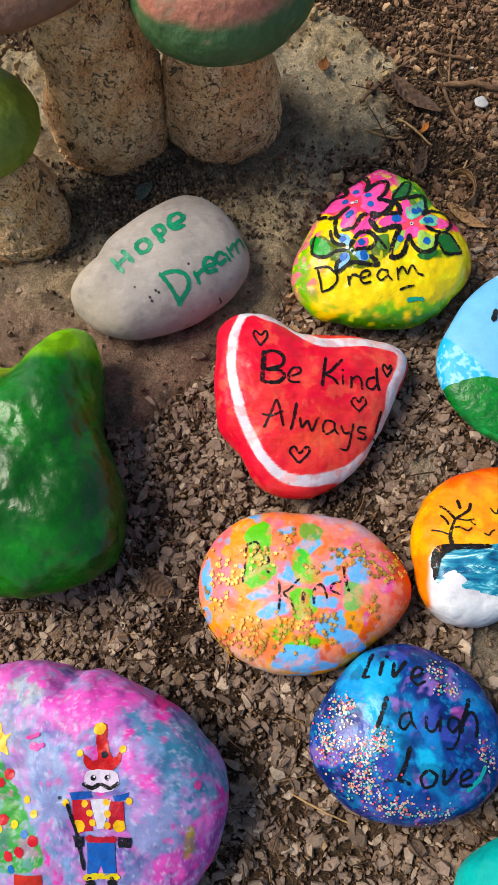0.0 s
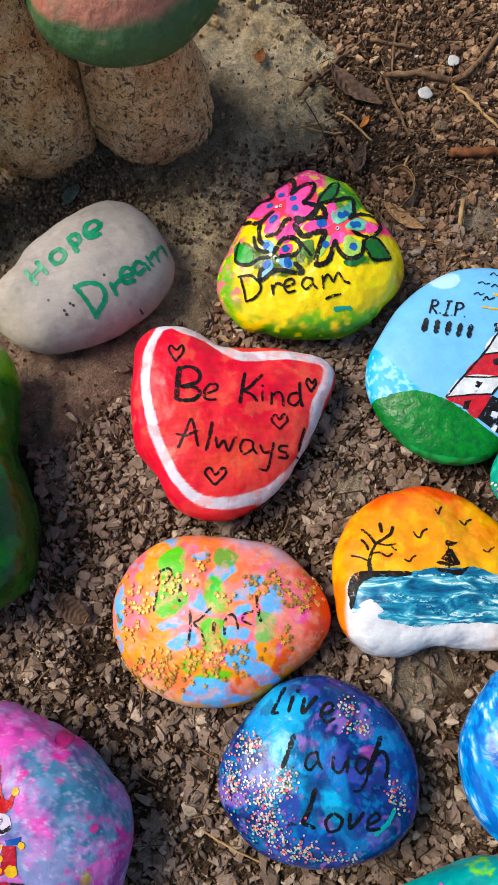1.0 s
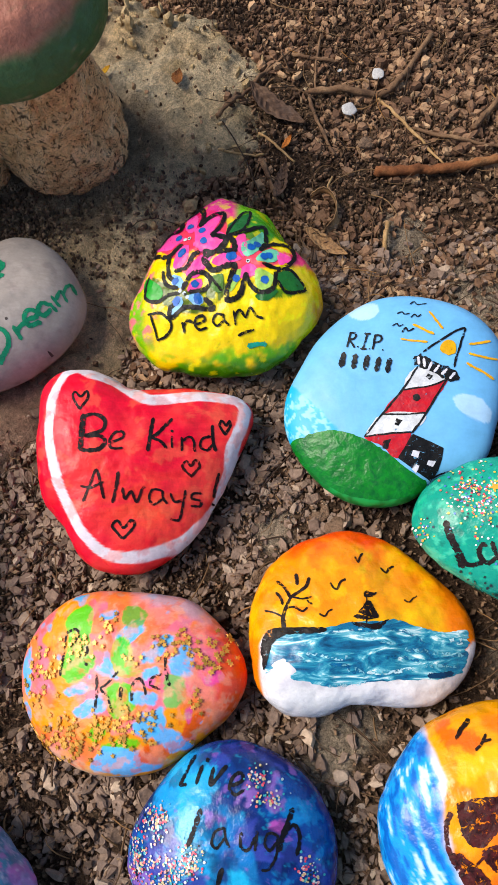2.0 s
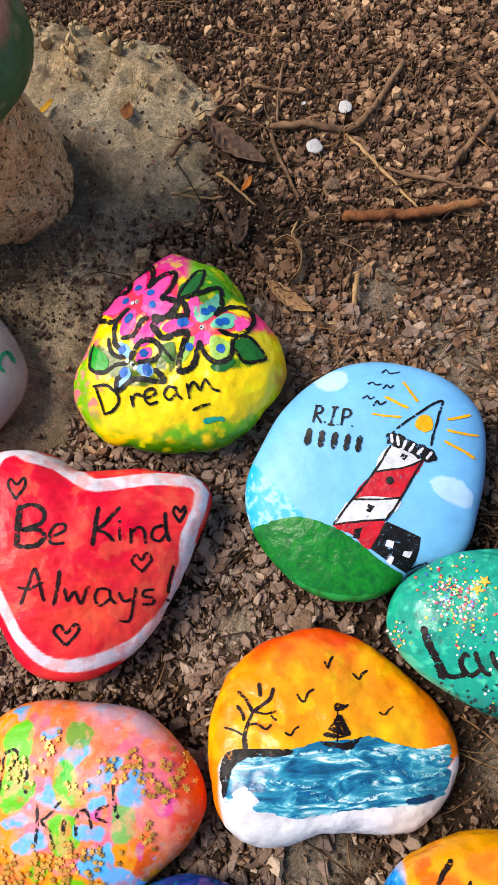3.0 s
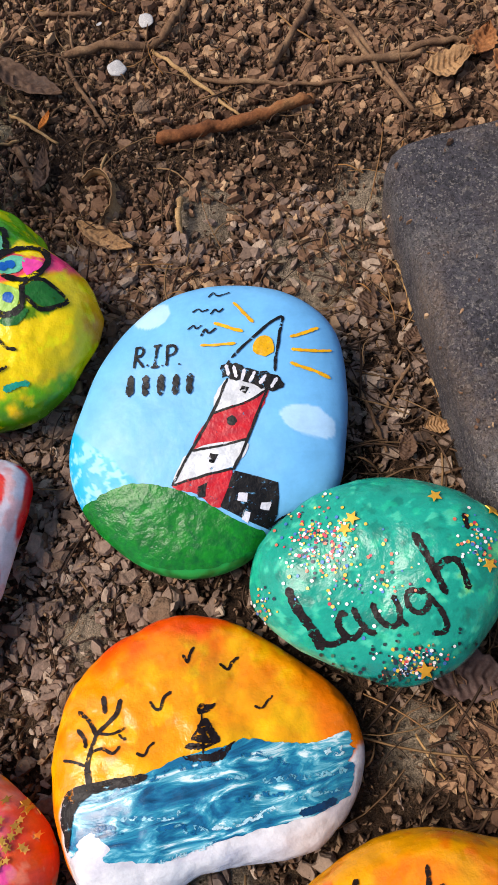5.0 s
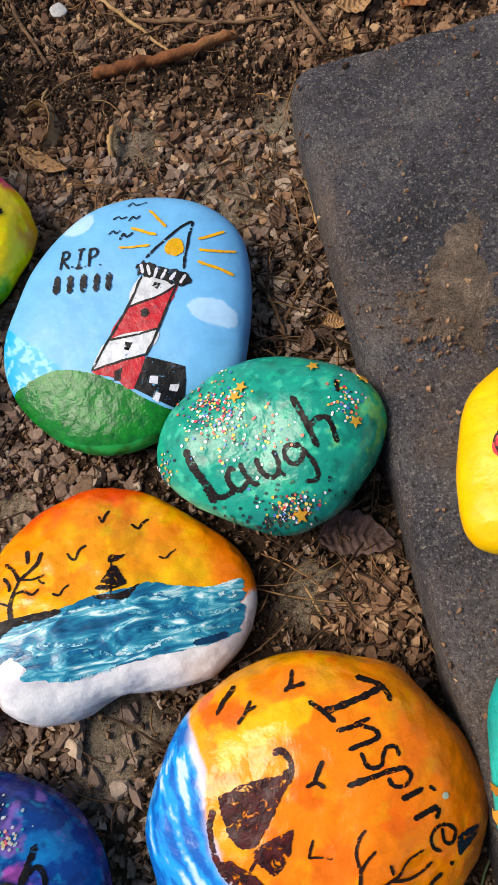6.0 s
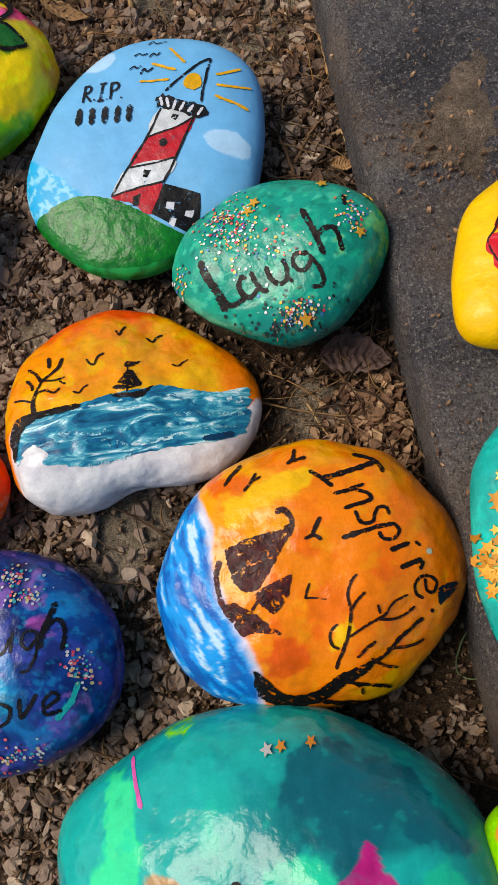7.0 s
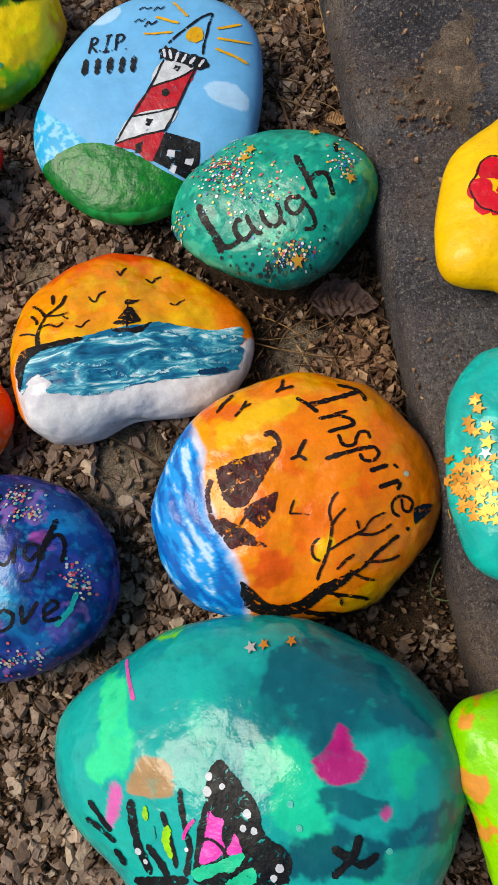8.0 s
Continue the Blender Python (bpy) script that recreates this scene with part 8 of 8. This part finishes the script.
def litter_fibres(count, area, seed, keep):
    """Fine roots, stalks and splinters, far too many to count."""
    g = np.random.RandomState(seed)
    x, y = g.uniform(area[0], area[1], count * 4), g.uniform(area[2], area[3], count * 4)
    ok = keep(x, y)
    x, y = x[ok][:count, None], y[ok][:count, None]
    n = len(x)
    a, length, r = g.uniform(0, 6.28, (n, 1)), g.gamma(3.0, 0.006, (n, 1)), g.uniform(0.00015, 0.0005, (n, 1, 1))
    bend, s = g.normal(size=(n, 1)) * 0.6, np.linspace(0, 1, 6)[None]
    px, py = x + length * s * np.cos(a + bend * s), y + length * s * np.sin(a + bend * s)
    pz = bed_height(px, py) + 0.004 + g.uniform(0, 0.005, (n, 1)) * np.sin(s * 3.1 + g.uniform(-1, 1, (n, 1)))
    k = np.arange(4) * np.pi / 2
    verts = np.stack([px[..., None] - np.sin(a)[..., None] * r * np.cos(k), py[..., None] + np.cos(a)[..., None] * r * np.cos(k), pz[..., None] + r * np.sin(k)], -1).reshape(-1, 3)
    faces = [(o * 24 + i * 4 + e, o * 24 + i * 4 + (e + 1) % 4, o * 24 + i * 4 + 4 + (e + 1) % 4, o * 24 + i * 4 + 4 + e) for o in range(n) for i in range(5) for e in range(4)]
    fib = earthy("litter_fibre", [(0.0, rgb("33251b")), (0.4, rgb("4f3a2a")), (0.7, rgb("6d5238")), (0.93, rgb("8f6f4b")), (1.0, rgb("9a6a38"))], 200.0, True, layers=((400.0, 0.0003, 3.0),))
    return tagged(mesh_object("plant_litter", verts, faces, fib), "fine dry roots, stalks and splinters on the soil", "plant litter", kind="stuff")


litter_fibres(900, (-0.05, 0.45, 0.30, 0.62), 201, lambda x, y: ~in_stone(x, y) & ~on_paver(x, y) & (footing_z(x, y) < 0.0))
litter_fibres(60, (0.222, 0.266, 0.075, 0.150), 203, lambda x, y: ~in_stone(x, y) & ~on_paver(x, y))
litter_fibres(60, (0.228, 0.275, 0.215, 0.300), 204, lambda x, y: ~in_stone(x, y) & ~on_paver(x, y))
litter_fibres(420, (-0.18, 0.30, -0.10, 0.34), 202, lambda x, y: ~in_stone(x, y) & ~on_paver(x, y) & (footing_z(x, y) < 0.0))

curled_leaf([(0.1375, 0.3964), (0.1440, 0.3984), (0.1499, 0.3933), (0.1526, 0.3829), (0.1499, 0.3730), (0.1429, 0.3669)], 0.009, LEAF, "tan dry leaf curled into an open ring")

twig([(0.138, 0.477, 0.000), (0.159, 0.474, 0.002), (0.185, 0.468, 0.000), (0.198, 0.473, 0.002), (0.205, 0.483, 0.000), (0.221, 0.505, 0.002)], 0.0023, "crooked dark brown twig lying on the soil", TWIG, 1)
twig([(0.140, 0.476, 0.000), (0.142, 0.460, 0.002), (0.150, 0.436, 0.000), (0.153, 0.425, 0.002)], 0.0013, "thin dark twig leaning on the soil", TWIG, 2)
twig([(0.184, 0.467, 0.000), (0.198, 0.443, 0.002), (0.219, 0.410, 0.000)], 0.0011, "pale dry straw on the soil", STRAW, 3)
twig([(0.177, 0.410, 0.000), (0.199, 0.406, 0.002), (0.220, 0.405, 0.000), (0.243, 0.406, 0.002), (0.254, 0.407, 0.000)], 0.0032, "thick reddish-brown stick with peeling bark", STICK, 4)
twig([(0.239, 0.432, 0.000), (0.251, 0.445, 0.002), (0.274, 0.470, 0.000), (0.285, 0.481, 0.002)], 0.0021, "straight grey-brown twig on the soil", TWIG, 5)
twig([(0.264, 0.497, 0.000), (0.273, 0.465, 0.002), (0.285, 0.437, 0.000), (0.296, 0.383, 0.002)], 0.0015, "long thin brown twig crossing others", TWIG, 6)
twig([(0.203, 0.440, 0.000), (0.225, 0.427, 0.002), (0.260, 0.416, 0.000), (0.281, 0.411, 0.002)], 0.0012, "thin horizontal twig half in soil", TWIG, 7)
twig([(0.271, 0.425, 0.000), (0.288, 0.418, 0.002), (0.311, 0.416, 0.000)], 0.0021, "short thick twig on the soil", TWIG, 8)
twig([(0.151, 0.523, 0.000), (0.146, 0.497, 0.002), (0.144, 0.474, 0.000)], 0.0009, "thin upright stalk in the litter", TWIG, 9)
twig([(0.081, 0.460, 0.000), (0.093, 0.477, 0.002), (0.114, 0.498, 0.000), (0.130, 0.511, 0.002)], 0.0011, "thin twig lying on the concrete footing", TWIG, 10)
twig([(0.182, 0.370, 0.000), (0.179, 0.359, 0.002), (0.178, 0.350, 0.000)], 0.0016, "short tan stick stub", STRAW, 11)
twig([(0.106, 0.450, 0.000), (0.116, 0.437, 0.002), (0.128, 0.424, 0.000)], 0.0009, "thin straw on the soil", STRAW, 12)
twig([(0.106, 0.427, 0.000), (0.110, 0.415, 0.002), (0.114, 0.399, 0.000)], 0.0009, "thin dry stem on the soil", TWIG, 13)
twig([(0.131, 0.509, 0.000), (0.146, 0.501, 0.002), (0.161, 0.498, 0.000)], 0.0014, "short dark twig on the soil", TWIG, 14)
twig([(0.151, 0.410, 0.000), (0.148, 0.403, 0.002), (0.145, 0.393, 0.000)], 0.0007, "thin dry stem on the soil", STRAW, 15)
twig([(0.288, 0.420, 0.000), (0.311, 0.418, 0.002), (0.332, 0.414, 0.000)], 0.0016, "brown twig near the paver", TWIG, 16)
twig([(0.281, 0.442, 0.000), (0.287, 0.416, 0.002), (0.297, 0.387, 0.000)], 0.0013, "thin twig beside the paver", TWIG, 17)
twig([(0.267, 0.310, 0.000), (0.267, 0.300, 0.002), (0.266, 0.285, 0.000)], 0.0011, "thin straw beside the paver", STRAW, 18)
twig([(0.234, 0.264, 0.000), (0.237, 0.246, 0.002), (0.239, 0.228, 0.000)], 0.0009, "thin twig in the gap by the paver", TWIG, 19)
twig([(0.240, 0.241, 0.000), (0.250, 0.253, 0.002), (0.259, 0.262, 0.000)], 0.0008, "thin twig in the gap by the paver", TWIG, 20)
twig([(0.265, 0.254, 0.000), (0.266, 0.245, 0.002), (0.266, 0.234, 0.000)], 0.0008, "dry straw in the gap by the paver", STRAW, 21)
twig([(0.255, 0.214, 0.000), (0.263, 0.214, 0.002), (0.269, 0.214, 0.000)], 0.0007, "thin dark stem beside the paver", TWIG, 22)
twig([(0.266, 0.110, 0.000), (0.266, 0.097, 0.002), (0.266, 0.083, 0.000), (0.264, 0.072, 0.002)], 0.0007, "dry straw lying along the paver", STRAW, 23)
twig([(0.265, 0.023, 0.000), (0.257, 0.016, 0.002), (0.253, 0.006, 0.000), (0.257, 0.002, 0.002), (0.265, 0.002, 0.000)], 0.0004, "curled green grass blade", GRASS, 24)
twig([(0.220, 0.125, 0.000), (0.223, 0.115, 0.002), (0.227, 0.106, 0.000)], 0.0005, "thin straw in the litter", STRAW, 25)
twig([(0.253, 0.087, 0.000), (0.260, 0.090, 0.002), (0.266, 0.094, 0.000)], 0.0005, "thin root in the soil", TWIG, 26)
twig([(0.024, 0.013, 0.000), (0.039, 0.006, 0.002), (0.055, -0.001, 0.000)], 0.0006, "fine pale straw on the chips", STRAW, 27)
twig([(-0.144, 0.105, 0.000), (-0.130, 0.106, 0.002), (-0.115, 0.105, 0.000)], 0.0007, "fine stalk on the chips", TWIG, 28)
twig([(-0.018, 0.171, 0.000), (-0.013, 0.163, 0.002), (-0.015, 0.156, 0.000)], 0.0007, "fine stalk on the chips", TWIG, 29)
twig([(0.080, 0.459, 0.000), (0.096, 0.478, 0.002), (0.116, 0.503, 0.000)], 0.0014, "thin twig at the edge of the footing", TWIG, 30)
twig([(0.108, 0.427, 0.000), (0.112, 0.411, 0.002), (0.116, 0.395, 0.000)], 0.0014, "short brown stalk near the flowers stone", TWIG, 31)
twig([(0.081, 0.430, 0.000), (0.094, 0.431, 0.002), (0.109, 0.432, 0.000)], 0.0009, "thin straw on the footing's edge", STRAW, 32)
leaf((0.144, 0.358), 0.0320, 0.0091, -41, .35, LEAF, "curled tan dry leaf on the soil", 33)
leaf((0.118, 0.466), 0.0485, 0.0146, -47, .4, LEAF_DARK, "dark brown crumpled leaf at the footing", 34)
leaf((0.119, 0.408), 0.0263, 0.0082, 69, .5, LEAF_DARK, "dark shrivelled leaf strip", 35)
leaf((0.250, 0.294), 0.0172, 0.0086, 65, .5, LEAF_DARK, "brown leaf scrap on the soil", 36)
leaf((0.245, 0.139), 0.0311, 0.0180, -18, .25, LEAF_VEIN, "purplish-brown veined dry leaf between the stones", 37)
leaf((0.261, 0.233), 0.0114, 0.0071, -6, .2, LEAF, "small tan leaf scrap on soil", 38)
leaf((0.263, 0.273), 0.0108, 0.0070, 48, .3, LEAF_DARK, "small purplish leaf scrap", 39)
leaf((0.247, 0.228), 0.0125, 0.0070, 66, .3, LEAF_DARK, "brown leaf scrap by the teal stone", 40)
leaf((0.319, 0.402), 0.0238, 0.0159, -2, .6, LEAF, "rolled tan leaf on the soil", 41)
leaf((0.307, 0.382), 0.0183, 0.0067, 82, .4, LEAF, "thin orange-tan leaf scrap", 42)
leaf((0.347, 0.393), 0.0255, 0.0175, 28, .7, LEAF_RUST, "crumpled rusty dry leaf on soil", 43)
leaf((0.362, 0.394), 0.0291, 0.0162, -46, .7, LEAF_RUST, "crumpled rusty dry leaf on soil", 44)
leaf((0.336, 0.408), 0.0195, 0.0130, 57, .7, LEAF_RUST, "crumpled rusty dry leaf on soil", 45)
leaf((-0.051, 0.121), 0.0250, 0.0133, -34, .3, LEAF_DARK, "dark brown dead leaf on the chips", 46)
leaf((0.124, 0.438), 0.0133, 0.0042, 60, .2, ORANGE, "orange wood shaving on the soil", 47)
leaf((0.004, 0.503), 0.0146, 0.0049, 52, .2, YELLOW, "yellow petal scrap on the footing", 48)
leaf((0.055, 0.493), 0.0124, 0.0078, 81, .4, RUSTBUD, "rusty dry flower bud on the footing", 49)
leaf((-0.072, 0.391), 0.0170, 0.0102, 66, .2, TEALBIT, "grey-green shard beside the grey stone", 50)
pebble((0.185, 0.482), 0.0105, 0.0105, SHELL, "small white shell fragment on the soil", 51)
pebble((0.165, 0.458), 0.0113, 0.0132, SHELL, "small white shell fragment on the soil", 52)
pebble((0.161, 0.489), 0.0040, 0.0033, SHELL, "tiny white shell fragment on soil", 53)
pebble((0.174, 0.433), 0.0187, 0.0151, PEBBLE, "dark brown clod of soil", 54)
pebble((0.235, 0.382), 0.0117, 0.0095, PEBBLE, "pale rounded pebble on the soil", 55)
pebble((0.176, 0.394), 0.0101, 0.0118, PEBBLE, "pinkish brown pebble on the soil", 56)
pebble((0.210, 0.377), 0.0093, 0.0109, PEBBLE, "grey pebble on the soil", 57)
pebble((0.237, 0.384), 0.0116, 0.0097, PEBBLE, "pale angular pebble on the soil", 58)
pebble((0.138, 0.186), 0.0192, 0.0203, PEBBLE, "flat grey-tan stone flake between painted stones", 59)
pebble((0.133, 0.197), 0.0113, 0.0095, PEBBLE, "flat tan stone chip between painted stones", 60)
pebble((0.098, 0.217), 0.0089, 0.0103, PEBBLE, "rounded tan stone chip on soil", 61)
pebble((-0.110, 0.092), 0.0117, 0.0138, PEBBLE, "rounded tan stone chip beside the lilac stone", 62)
pebble((-0.037, 0.069), 0.0092, 0.0164, PEBBLE, "grey-brown elongated stone chip", 63)
pebble((0.241, -0.021), 0.0109, 0.0077, PEBBLE, "dark grey stone chip beside the teal stone", 64)
pebble((0.016, -0.011), 0.0131, 0.0144, PEBBLE, "tan stone chip on the soil", 65)
pebble((0.097, 0.165), 0.0187, 0.0121, PEBBLE, "pale tan stone chip", 66)
pebble((0.130, 0.195), 0.0125, 0.0090, PEBBLE, "pale tan stone chip", 67)
